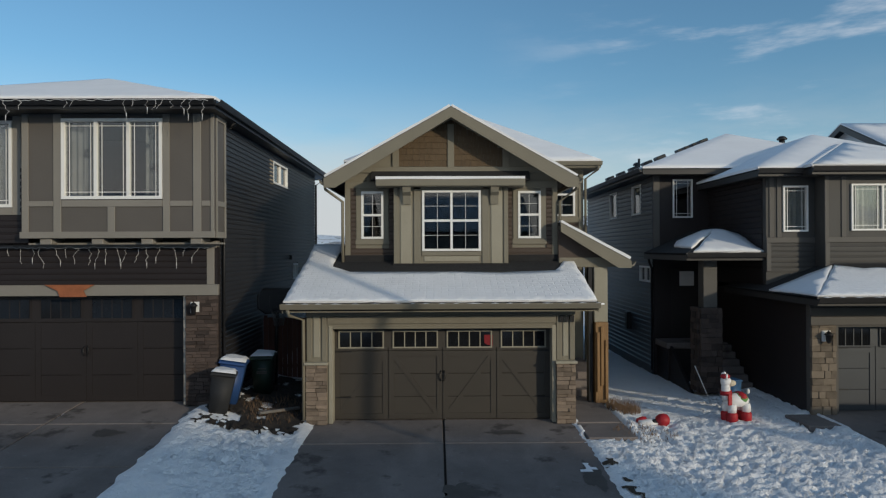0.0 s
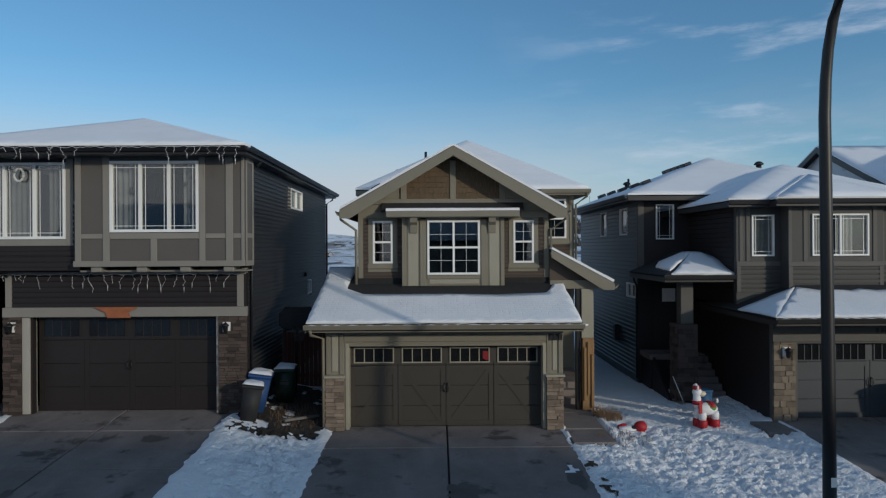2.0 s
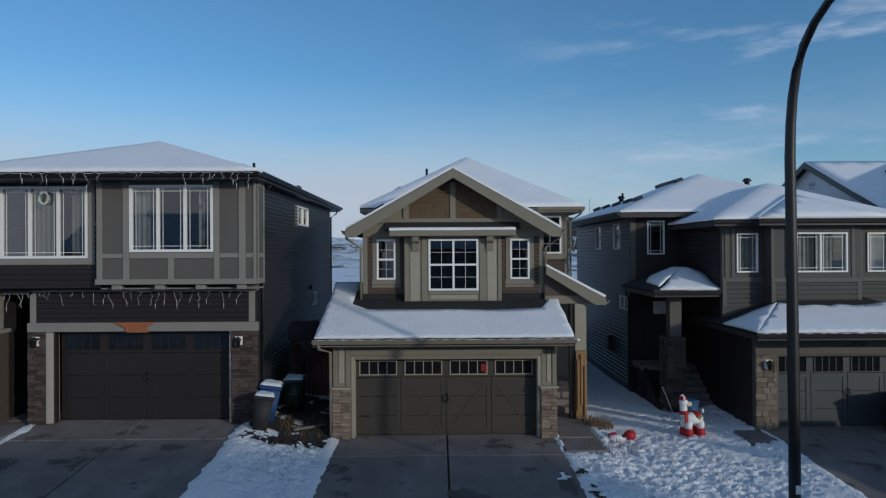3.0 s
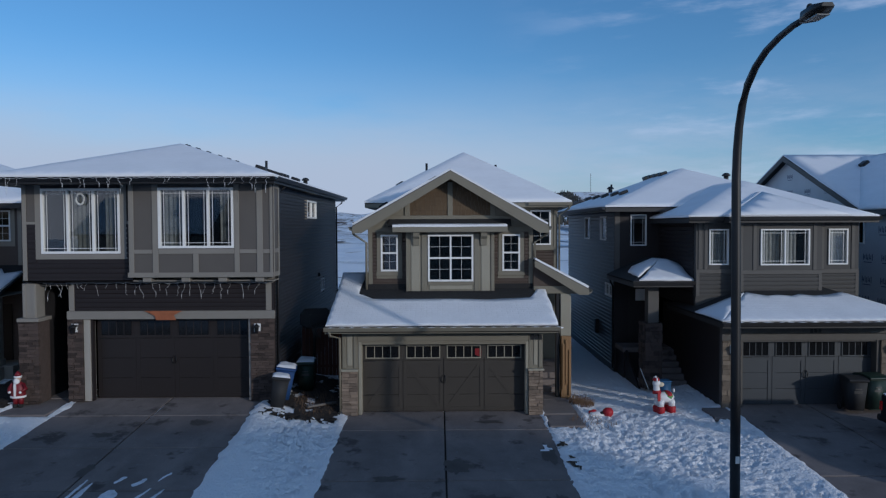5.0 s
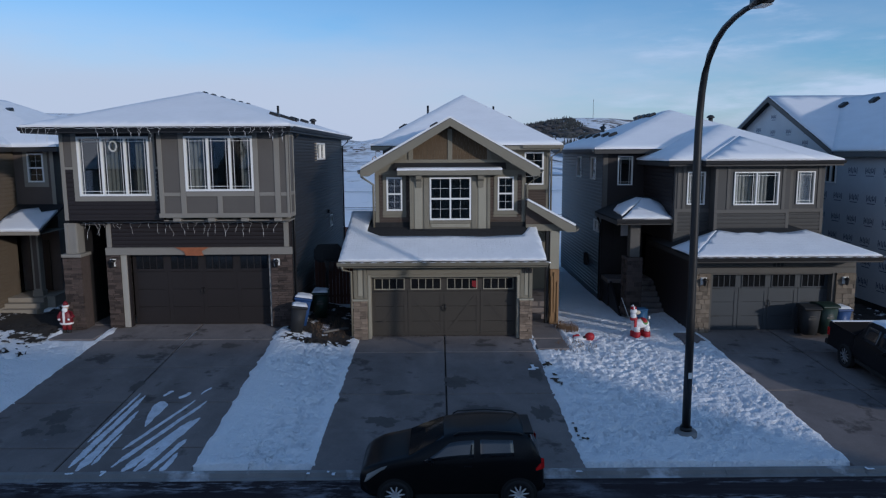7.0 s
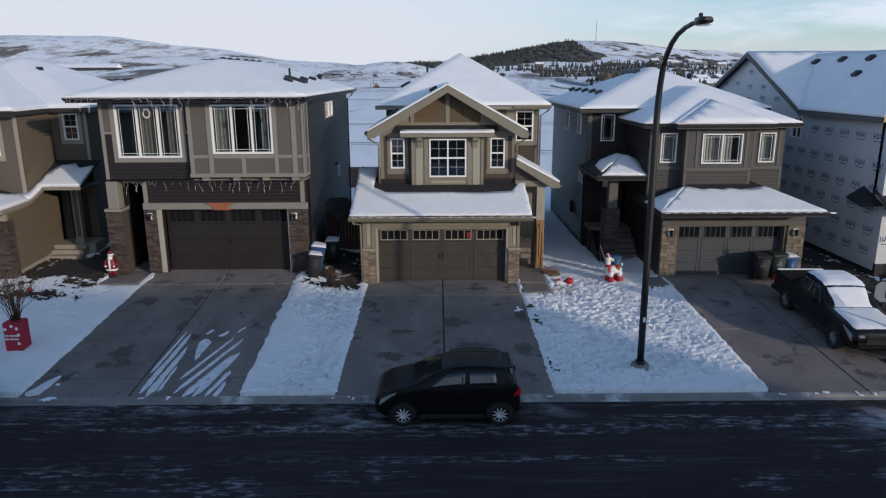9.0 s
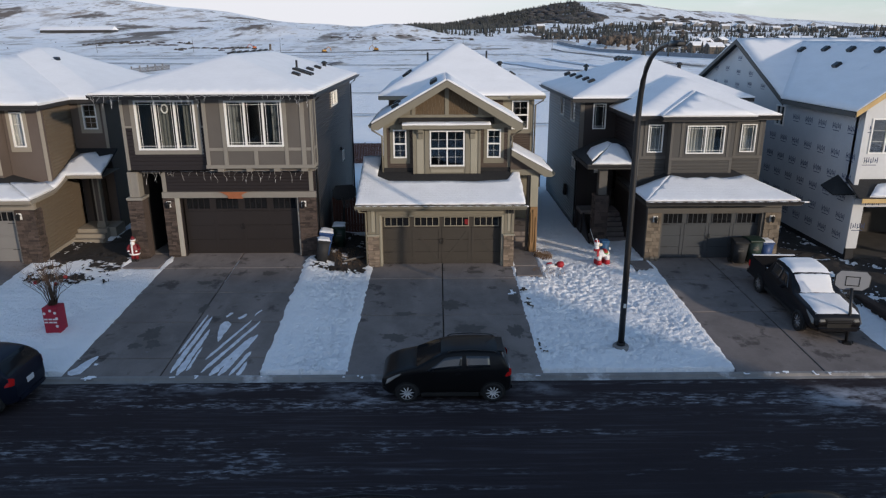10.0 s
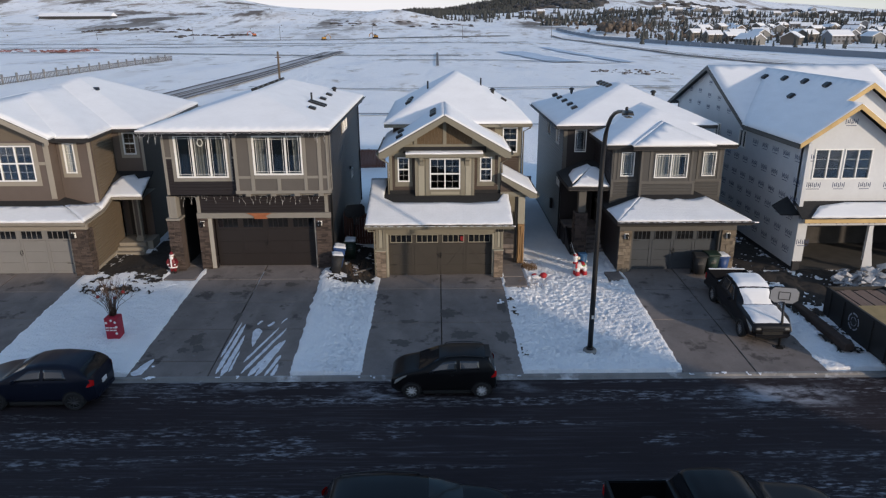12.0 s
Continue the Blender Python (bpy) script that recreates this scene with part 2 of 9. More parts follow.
def prism(bm, pts, axis, a, b, mi=0):
    """A polygon drawn in the plane across an axis, drawn out from a to b. For x: pts are (y, z); y: (x, z); z: (x, y)."""
    def at(p, c):
        return {"x": (c, p[0], p[1]), "y": (p[0], c, p[1]), "z": (p[0], p[1], c)}[axis]
    va, vb = [bm.verts.new(at(p, a)) for p in pts], [bm.verts.new(at(p, b)) for p in pts]
    n = len(pts)
    fs = [bm.faces.new(va), bm.faces.new(vb[::-1])] + [bm.faces.new((va[i], vb[i], vb[(i + 1) % n], va[(i + 1) % n])) for i in range(n)]
    for f in fs:
        f.material_index = mi
    bmesh.ops.recalc_face_normals(bm, faces=fs)


def tube(bm, pts, r, seg=10, r2=None, mi=0):
    """A round bar along points, tapering from r to r2."""
    r2 = r if r2 is None else r2
    pts = [Vector(p) for p in pts]
    rings = []
    for i, p in enumerate(pts):
        d = (pts[min(i + 1, len(pts) - 1)] - pts[max(i - 1, 0)]).normalized()
        a = d.cross((0.0, 0.0, 1.0) if abs(d.z) < 0.9 else (1.0, 0.0, 0.0)).normalized()
        b = d.cross(a)
        rr = r + (r2 - r) * i / max(len(pts) - 1, 1)
        rings.append([bm.verts.new(p + rr * (math.cos(t) * a + math.sin(t) * b)) for t in (2 * math.pi * k / seg for k in range(seg))])
    for p, q in zip(rings, rings[1:]):
        for k in range(seg):
            f = bm.faces.new((p[k], p[(k + 1) % seg], q[(k + 1) % seg], q[k]))
            f.smooth, f.material_index = True, mi
    for ring in (rings[0][::-1], rings[-1]):
        bm.faces.new(ring).material_index = mi


def lathe(bm, profile, seg=16, at=(0, 0, 0), mi=0, squash=1.0):
    """Turns (radius, z) pairs round the upright through at."""
    rings = [[bm.verts.new((at[0] + r * math.cos(t), at[1] + squash * r * math.sin(t), at[2] + z)) for t in (2 * math.pi * k / seg for k in range(seg))] for r, z in profile]
    for p, q in zip(rings, rings[1:]):
        for k in range(seg):
            f = bm.faces.new((p[k], p[(k + 1) % seg], q[(k + 1) % seg], q[k]))
            f.smooth, f.material_index = True, mi
    bm.faces.new(rings[0][::-1]).material_index = mi
    bm.faces.new(rings[-1]).material_index = mi


def blob(bm, at, size, mi=0, sub=2, rough=0.0):
    m = Matrix.LocRotScale(at, None, size)
    r = bmesh.ops.create_icosphere(bm, subdivisions=sub, radius=1.0)
    for v in r["verts"]:
        if rough:
            v.co *= 1 + rough * noise.noise(v.co * 1.7 + Vector(at))
        v.co = m @ v.co
        for f in v.link_faces:
            f.smooth, f.material_index = True, mi


def P(face, fixed, a, z, out=0.0):
    """A point of an upright wall. face: the way it looks ('-y', '+x', '-x', '+y'); a runs along x or y; out: metres in front."""
    s = -1 if face[0] == "-" else 1
    return (a, fixed + s * out, z) if face[1] == "y" else (fixed + s * out, a, z)


def wbox(bm, face, fixed, a0, a1, z0, z1, o0, o1, mi=0):
    p, q = P(face, fixed, a0, z0, o0), P(face, fixed, a1, z1, o1)
    box(bm, min(p[0], q[0]), min(p[1], q[1]), z0, max(p[0], q[0]), max(p[1], q[1]), z1, mi)


def wall(parent, face, fixed, a0, a1, z0, z1, holes, mat, thick=0.18, name="wall"):
    """A wall slab with openings right through it; its outer side lies at fixed."""
    bm = bmesh.new()
    aa = sorted({a0, a1, *[min(max(h[i], a0), a1) for h in holes for i in (0, 1)]})
    zz = sorted({z0, z1, *[min(max(h[i], z0), z1) for h in holes for i in (2, 3)]})
    for p, q in zip(aa, aa[1:]):
        for r, s in zip(zz, zz[1:]):
            if not any(h[0] <= (p + q) / 2 <= h[1] and h[2] <= (r + s) / 2 <= h[3] for h in holes):
                wbox(bm, face, fixed, p, q, r, s, -thick, 0)
    bmesh.ops.remove_doubles(bm, verts=bm.verts[:], dist=1e-4)
    return part(name, bm, mat, parent)


def siding(parent, face, fixed, a0, a1, z0, z1, holes, mat, step=0.115, limit=None):
    """Lap boards, one by one. limit: the wall's upper edge, as a function of the place along it, for gables and slopes."""
    z = z0
    while z < z1 - 0.01:
        t = min(z + step, z1)
        spans = [(a0, a1)]
        for h in holes:
            if h[2] < t - 0.02 and h[3] > z + 0.02:
                spans = [s for p, q in spans for s in ((p, min(q, h[0])), (max(p, h[1]), q)) if s[1] - s[0] > 0.03]
        for p, q in spans:
            if limit:
                ok = [a for a in np.linspace(p, q, 60) if limit(a) > t]
                if len(ok) < 2:
                    continue
                p, q = ok[0], ok[-1]
            bm = bmesh.new()
            v = [bm.verts.new(P(face, fixed, a, zz, o)) for a in (p, q) for zz, o in ((z, 0.001), (z, 0.03), (z + 0.62 * (t - z), 0.032), (z + 0.8 * (t - z), 0.006), (t, 0.006), (t, 0.001))]
            for i in range(5):
                bm.faces.new((v[i], v[i + 1], v[i + 7], v[i + 6]))
            bm.faces.new(v[:6])
            bm.faces.new(v[6:][::-1])
            bmesh.ops.recalc_face_normals(bm, faces=bm.faces[:])
            part("siding_board", bm, mat, parent)
        z = t


def board(parent, face, fixed, a0, a1, z0, z1, out, mat, name="trim_board", back=0.0):
    bm = bmesh.new()
    wbox(bm, face, fixed, a0, a1, z0, z1, back, out)
    bmesh.ops.bevel(bm, geom=bm.edges[:], offset=0.006, segments=1, affect="EDGES")
    return part(name, bm, mat, parent)


def window(parent, face, fixed, a0, a1, z0, z1, columns=1, grid=None, mid=False, curtain=None, frame_mat=None, fw=0.06, prairie=False, cloth=None):
    """A white framed window with its sashes, panes, grilles and curtain."""
    fm = frame_mat or WHITE
    bm = bmesh.new()
    for p in ((a0, a1, z0, z0 + fw), (a0, a1, z1 - fw, z1), (a0, a0 + fw, z0 + fw, z1 - fw), (a1 - fw, a1, z0 + fw, z1 - fw)):
        wbox(bm, face, fixed, *p, -0.1, 0.045)
    win = part("window", bm, fm, parent)
    w = (a1 - a0 - 2 * fw - (columns - 1) * fw) / columns
    rows = [(z0 + fw, (z0 + z1) / 2 - fw / 2), ((z0 + z1) / 2 + fw / 2, z1 - fw)] if mid else [(z0 + fw, z1 - fw)]
    if mid:
        bm = bmesh.new()
        wbox(bm, face, fixed, a0 + fw, a1 - fw, rows[0][1], rows[1][0], -0.08, 0.04)
        part("meeting_rail", bm, fm, win)
    for c in range(columns):
        p = a0 + fw + c * (w + fw)
        if c:
            bm = bmesh.new()
            wbox(bm, face, fixed, p - fw, p, z0 + fw, z1 - fw, -0.08, 0.041)
            part("mullion", bm, fm, win)
        for r, s in rows:
            bm = bmesh.new()
            wbox(bm, face, fixed, p, p + w, r, s, -0.035, -0.025)
            part("pane", bm, GLASS, win).visible_shadow = False
            g = 0.0042
            if grid:
                bm = bmesh.new()
                for i in range(1, grid[0]):
                    x = p + w * i / grid[0]
                    wbox(bm, face, fixed, x - g, x + g, r, s, -0.022, -0.014)
                for i in range(1, grid[1]):
                    z = r + (s - r) * i / grid[1]
                    wbox(bm, face, fixed, p, p + w, z - g, z + g, -0.021, -0.013)
                part("grille", bm, fm, win)
            if prairie:
                bm = bmesh.new()
                g = 0.007
                for x in (p + 0.09, p + w - 0.09):
                    wbox(bm, face, fixed, x - g, x + g, r, s, -0.022, -0.014)
                for z in (r + 0.09, s - 0.09):
                    wbox(bm, face, fixed, p, p + w, z - g, z + g, -0.021, -0.013)
                part("grille", bm, fm, win)
    for lo, hi in (curtain or ()):
        c0, c1 = a0 + (a1 - a0) * lo, a0 + (a1 - a0) * hi
        bm = bmesh.new()
        n = max(int((c1 - c0) * 40), 6)
        prev = None
        for i in range(n + 1):
            a = c0 + (c1 - c0) * i / n
            o = -0.2 + 0.028 * math.sin(a * 46) + 0.02 * noise.noise((a * 7, fixed, 0))
            col = [bm.verts.new(P(face, fixed, a, z, o)) for z in (z0 - 0.05, z1 + 0.05)]
            if prev:
                f = bm.faces.new((prev[0], col[0], col[1], prev[1]))
                f.smooth = True
            prev = col
        part("curtain", bm, cloth or CURTAIN, win)
    return win


def slope(parent, pts, thick, mat, name="roof_slope"):
    """One roof slope: the corners of its upper side, given in order; it hangs thick below them."""
    bm = bmesh.new()
    top = [bm.verts.new(p) for p in pts]
    low = [bm.verts.new((p[0], p[1], p[2] - thick)) for p in pts]
    n = len(pts)
    fs = [bm.faces.new(top), bm.faces.new(low[::-1])] + [bm.faces.new((top[i], low[i], low[(i + 1) % n], top[(i + 1) % n])) for i in range(n)]
    bmesh.ops.recalc_face_normals(bm, faces=fs)
    return part(name, bm, mat, parent)


def snow_on(parent, pts, depth=0.05, inset=0.0, cell=0.35, ragged=0.02, mat=None):
    """A layer of snow on a slope, softly uneven, with a ragged rim."""
    pts = [Vector(p) for p in pts]
    mid = sum(pts, Vector()) / len(pts)
    ring = [p + (mid - p).normalized() * inset for p in pts]
    bm = bmesh.new()
    f = bm.faces.new([bm.verts.new(p) for p in ring])
    f.normal_update()
    nrm = f.normal.copy() if f.normal.z > 0 else -f.normal
    bmesh.ops.triangulate(bm, faces=bm.faces[:])
    for _ in range(6):
        long = [e for e in bm.edges if e.calc_length() > cell * 1.6]
        if not long:
            break
        bmesh.ops.subdivide_edges(bm, edges=long, cuts=1)
        bmesh.ops.triangulate(bm, faces=bm.faces[:])
    rim = {v for e in bm.edges if e.is_boundary for v in e.verts}
    low = [e for e in bm.edges if e.is_boundary]
    for v in bm.verts:
        k = noise.noise(v.co * 0.9) * 0.5 + noise.noise(v.co * 3.1) * 0.3
        if v in rim:
            s = noise.noise(v.co * 2.3) * ragged
            v.co += Vector((s, noise.noise(v.co * 2.9 + Vector((7, 1, 3))) * ragged, 0)) + nrm * depth
        else:
            v.co += nrm * depth * (1.0 + 0.35 * k)
    flat = set(bm.faces)
    r = bmesh.ops.extrude_edge_only(bm, edges=low)
    for v in (g for g in r["geom"] if isinstance(g, bmesh.types.BMVert)):
        v.co -= nrm * (depth + 0.01)
    for f in bm.faces:
        f.smooth = f in flat
    bmesh.ops.recalc_face_normals(bm, faces=bm.faces[:])
    return part("snow_cover", bm, mat or ROOFSNOW, parent, "white powdery snow layer")


def stone_pier(parent, face, fixed, a0, a1, z0, z1, mat, row=0.085, long=(0.14, 0.34), thick=0.1):
    """A pier clad in separate stones, each proud by its own amount."""
    bm = bmesh.new()
    wbox(bm, face, fixed, a0 + 0.02, a1 - 0.02, z0, z1, -0.02, thick - 0.03)
    pier = part("stone_pier", bm, material("dark_mortar", (0.07, 0.06, 0.055), 0.95, vary=0.3, bump=0.4), parent)
    z = z0
    rnd = random.Random(int((fixed + a0 * 7 + z1) * 100))
    while z < z1 - 0.02:
        h = min(row * rnd.uniform(0.75, 1.3), z1 - z)
        a = a0
        while a < a1 - 0.03:
            w = min(rnd.uniform(*long), a1 - a)
            if a1 - a - w < 0.07:
                w = a1 - a
            o = thick + rnd.uniform(-0.015, 0.02)
            bm = bmesh.new()
            wbox(bm, face, fixed, a + 0.004, a + w - 0.004, z + 0.004, z + h - 0.004, 0, o)
            for v in bm.verts:
                v.co += Vector([rnd.uniform(-0.006, 0.006) for _ in range(3)])
            part("stone", bm, mat, pier)
            a += w
        z += h
    return pier


def gutter(parent, p, q, mat, snow=True):
    """An eaves gutter from p to q with a lip, and snow lying along it in lumps."""
    bm = bmesh.new()
    p, q = Vector(p), Vector(q)
    d = (q - p).normalized()
    o = Vector((d.y, -d.x, 0))
    prof = ((0, 0.06), (0, -0.06), (0.07, -0.06), (0.115, 0.03), (0.125, 0.06), (0.105, 0.06), (0.09, 0.02), (0.02, -0.03))
    va, vb = [[bm.verts.new(e + o * a + Vector((0, 0, z))) for a, z in prof] for e in (p, q)]
    n = len(prof)
    for i in range(n):
        bm.faces.new((va[i], vb[i], vb[(i + 1) % n], va[(i + 1) % n]))
    bm.faces.new(va)
    bm.faces.new(vb[::-1])
    bmesh.ops.recalc_face_normals(bm, faces=bm.faces[:])
    g = part("gutter", bm, mat, parent)
    if snow:
        s, length = 0.05, (q - p).length
        rnd = random.Random(int(abs(p.x * 31 + p.y * 17) * 10))
        while s < length - 0.1:
            w = rnd.uniform(0.18, 0.5)
            c = p + d * (s + w / 2) + o * 0.06 + Vector((0, 0, 0.035))
            bm = bmesh.new()
            blob(bm, c, (abs(d.x) * w / 2 + 0.045, abs(d.y) * w / 2 + 0.045, 0.035), sub=1, rough=0.2)
            part("gutter_snow", bm, ROOFSNOW, g)
            s += w + rnd.uniform(0.02, 0.12)
    return g


def downpipe(parent, pts, mat, r=0.04):
    bm = bmesh.new()
    tube(bm, pts, r, 8)
    return part("downpipe", bm, mat, parent)


def vent(parent, x, y, z, kind, tilt=(0, 0)):
    bm = bmesh.new()
    if kind == "pipe":
        tube(bm, [(x, y, z - 0.2), (x, y, z + 0.45)], 0.05, 8)
        return part("vent_pipe", bm, BLACK, parent)
    if kind == "cap":
        tube(bm, [(x, y, z - 0.1), (x, y, z + 0.2)], 0.1, 10)
        lathe(bm, ((0.17, 0.2), (0.18, 0.24), (0.1, 0.32), (0.02, 0.34)), 12, (x, y, z))
        return part("vent_cap", bm, BLACK, parent)
    box(bm, -0.17, -0.2, -0.06, 0.17, 0.2, 0.14)
    bmesh.ops.bevel(bm, geom=bm.edges[:], offset=0.03, segments=1, affect="EDGES")
    bmesh.ops.transform(bm, matrix=pose(x, y, z, tilt[0], tilt[1], 0), verts=bm.verts[:])
    return part("roof_vent", bm, BLACK, parent)


def coach_light(parent, face, fixed, a, z):
    bm = bmesh.new()
    wbox(bm, face, fixed, a - 0.1, a + 0.1, z - 0.13, z + 0.13, 0.1, 0.125)
    lamp = part("wall_lamp", bm, WHITE, parent, "black lantern on a white plate")
    bm = bmesh.new()
    x, y, _ = P(face, fixed, a, z, 0.22)
    lathe(bm, ((0.03, 0.12), (0.09, 0.06), (0.1, 0.04), (0.07, 0.03), (0.055, -0.12), (0.02, -0.16)), 10, (x, y, z))
    x2, y2, _ = P(face, fixed, a, z, 0.1)
    tube(bm, [(x2, y2, z - 0.02), (x, y, z + 0.14), (x, y, z + 0.08)], 0.014, 6)
    part("lantern", bm, BLACK, lamp)


def snow_shell(parent, polys, depth, cell=0.4):
    """One unbroken layer of snow over the slopes of a hipped roof, rounded over the hips."""
    bm, seen = bmesh.new(), {}
    for pts in polys:
        vs = []
        for p in pts:
            k = tuple(round(c, 3) for c in p)
            if k not in seen:
                seen[k] = bm.verts.new(p)
            vs.append(seen[k])
        bm.faces.new(vs)
    bmesh.ops.recalc_face_normals(bm, faces=bm.faces[:])
    if sum(f.normal.z for f in bm.faces) < 0:
        bmesh.ops.reverse_faces(bm, faces=bm.faces[:])
    bmesh.ops.triangulate(bm, faces=bm.faces[:])
    for _ in range(6):
        long = [e for e in bm.edges if e.calc_length() > cell * 1.6]
        if not long:
            break
        bmesh.ops.subdivide_edges(bm, edges=long, cuts=1)
        bmesh.ops.triangulate(bm, faces=bm.faces[:])
    bm.normal_update()
    edge = [e for e in bm.edges if e.is_boundary]
    flat = set(bm.faces)
    for v, nrm in [(v, v.normal.copy()) for v in bm.verts]:
        k = noise.noise(v.co * 0.9) * 0.5 + noise.noise(v.co * 3.1) * 0.3
        v.co += nrm * depth * (1.0 + 0.3 * k)
    r = bmesh.ops.extrude_edge_only(bm, edges=edge)
    for v in (g for g in r["geom"] if isinstance(g, bmesh.types.BMVert)):
        v.co.z -= depth + 0.012
    for f in bm.faces:
        f.smooth = f in flat
    bmesh.ops.recalc_face_normals(bm, faces=bm.faces[:])
    return part("snow_cover", bm, ROOFSNOW, parent, "white powdery snow layer")


def hip(parent, x0, x1, y0, y1, z, ridge, mat, fascia, snow=True, thick=0.2, skip=(), depth=0.05):
    """A hipped roof over a box of eaves. ridge: two points (the same twice for a point)."""
    a, b = ridge
    c = ((x0, y0, z), (x1, y0, z), (x1, y1, z), (x0, y1, z))
    faces = {"front": (c[0], c[1], a), "right": (c[1], c[2], b, a), "back": (c[2], c[3], b), "left": (c[3], c[0], a, b)}
    if abs(a[0] - b[0]) > abs(a[1] - b[1]):
        faces = {"front": (c[0], c[1], b, a), "right": (c[1], c[2], b), "back": (c[2], c[3], a, b), "left": (c[3], c[0], a)}
    first, polys = None, []
    for k, f in faces.items():
        pts = []
        for q in f:
            if not pts or (Vector(q) - Vector(pts[-1])).length > 0.01:
                pts.append(q)
        s = slope(parent, pts, 0.05, mat)
        first = first or s
        if snow and k not in skip:
            polys.append(pts)
    if polys:
        snow_shell(first, polys, depth)
    bm = bmesh.new()
    for p in ((x0, y0, x1, y0 + 0.03), (x0, y1 - 0.03, x1, y1), (x0, y0 + 0.03, x0 + 0.03, y1 - 0.03), (x1 - 0.03, y0 + 0.03, x1, y1 - 0.03)):
        box(bm, p[0], p[1], z - thick, p[2], p[3], z - 0.02)
    part("fascia", bm, fascia, parent)
    bm = bmesh.new()
    box(bm, x0 + 0.03, y0 + 0.03, z - thick + 0.01, x1 - 0.03, y1 - 0.03, z - thick + 0.03)
    part("soffit", bm, fascia, parent)

# ---- ground, road, driveways ----
ROAD_Y0, ROAD_Y1 = -18.4, -9.05
DRIVES = ((-23.5, -16.9, 0.35, -0.2), (-11.45, -5.5, 0.34, 0.6), (-2.95, 3.05, 0.0, 0.0), (8.85, 14.2, 0.02, 0.6))   # x from, x to, level at the door, y of the door


def pad(x):
    return float(np.interp(x, (-14.5, -12.0, -5.2, -3.3, 3.9, 4.6, 7.8, 8.8, 40), (0.35, 0.34, 0.34, 0.0, 0.0, -0.14, -0.14, 0.0, 0.02)))


def base(x, y):
    """The level of the made ground."""
    k = min(max((y + 8.85) / 8.85, 0.0), 1.0)
    z = -0.5 + (pad(x) + 0.5) * k
    if y > 15:
        z += (-1.6 - pad(x)) * min((y - 15) / 14, 1.0)
    if y < -18.7:
        z = -0.5 + 1.2 * min((-18.7 - y) / 8.0, 1.0)
    return z


def hills(x, y):
    d = math.hypot(x, y)
    if y < 260:
        return 0.0
    z = 0.0
    far = max(0.0, min(1.0, (y - 520) / 500))
    z += far * 26 * (0.5 + 0.5 * noise.noise((x / 420, y / 420, 0.3)) + 0.25 * noise.noise((x / 130, y / 160, 2.0)))
    # long bare hill over the left side
    z += 70 * math.exp(-((x + 820) / 560) ** 2 - ((y - 1350) / 420) ** 2)
    # the broad hill with the mast
    z += 52 * math.exp(-((x - 330) / 300) ** 2 - ((y - 1750) / 380) ** 2)
    z += 38 * math.exp(-((x - 720) / 420) ** 2 - ((y - 1850) / 380) ** 2)
    z += 15 * math.exp(-((x + 215) / 75) ** 2 - ((y - 860) / 80) ** 2)
    z += 16 * math.exp(-((x + 60) / 60) ** 2 - ((y - 900) / 70) ** 2)
    z += far * 30 * min(1.0, max(0.0, (y - 1500) / 800))
    return z


def drive_in(x, y, x0, x1):
    """How far a place lies inside the ragged edge of the cleared concrete."""
    a = x0 + 0.08 + 0.06 * noise.noise((x0, y * 1.7, 0)) + 0.05 * noise.noise((x0, y * 4.6, 2))
    b = x1 - 0.08 + 0.07 * noise.noise((x1, y * 1.5, 5)) + 0.06 * noise.noise((x1, y * 4.9, 6))
    return min(x - a, b - x)


def on_drive(x, y):
    if ROAD_Y0 - 0.25 < y < ROAD_Y1 + 0.42:
        return True
    if y > -9.2:
        for x0, x1, _, yd in DRIVES:
            if drive_in(x, y, x0, x1) > 0 and y < yd + 0.62:
                return True
        if 3.0 < x < 4.15 and -1.25 < y < 3.5:     # walk to the porch
            return True
        if -15.7 < x < -11.4 and -1.0 < y < 3.0 and (x > -12.9 or y > 0.6):
            return True
        if 8.07 < x < 9.0 and -0.48 < y < 0.6:
            return True
    return False


def prints(x0, x1, y0, y1, n, seed, deep):
    """Footprints: place, heading and depth, in trails and singly."""
    rnd_, out = random.Random(seed), []
    while len(out) < n:
        x, y, a = rnd_.uniform(x0, x1), rnd_.uniform(y0, y1), rnd_.uniform(0, 6.283)
        for k in range(rnd_.choice((2, 3, 5, 8))):
            s = 0.13 if k % 2 else -0.13
            px_, py_ = x - s * math.sin(a), y + s * math.cos(a)
            if x0 < px_ < x1 and y0 < py_ < y1:
                out.append((px_, py_, a + rnd_.uniform(-0.3, 0.3), deep * rnd_.uniform(0.5, 1.2)))
            x, y, a = x + 0.42 * math.cos(a), y + 0.42 * math.sin(a), a + rnd_.uniform(-0.4, 0.4)
    return out


FEET = collections.defaultdict(list)
for p_ in prints(3.2, 8.8, -7.6, 2.8, 850, 1, 0.07) + prints(3.3, 7.0, -4.5, 0.6, 380, 2, 0.07) + prints(3.2, 8.8, -8.8, -6.6, 190, 3, 0.045) + prints(-4.6, -3.1, -8.6, -0.6, 280, 4, 0.075) + prints(-5.3, -3.2, -3.4, -0.6, 110, 5, 0.06) + prints(-5.4, -3.2, -8.6, -6.6, 70, 8, 0.05) + prints(-16.4, -11.7, -8.5, -1.2, 420, 6, 0.05) + prints(14.3, 15.4, -8.8, -3.0, 110, 7, 0.09):
    FEET[math.floor(p_[0] / 0.4), math.floor(p_[1] / 0.4)].append(p_)


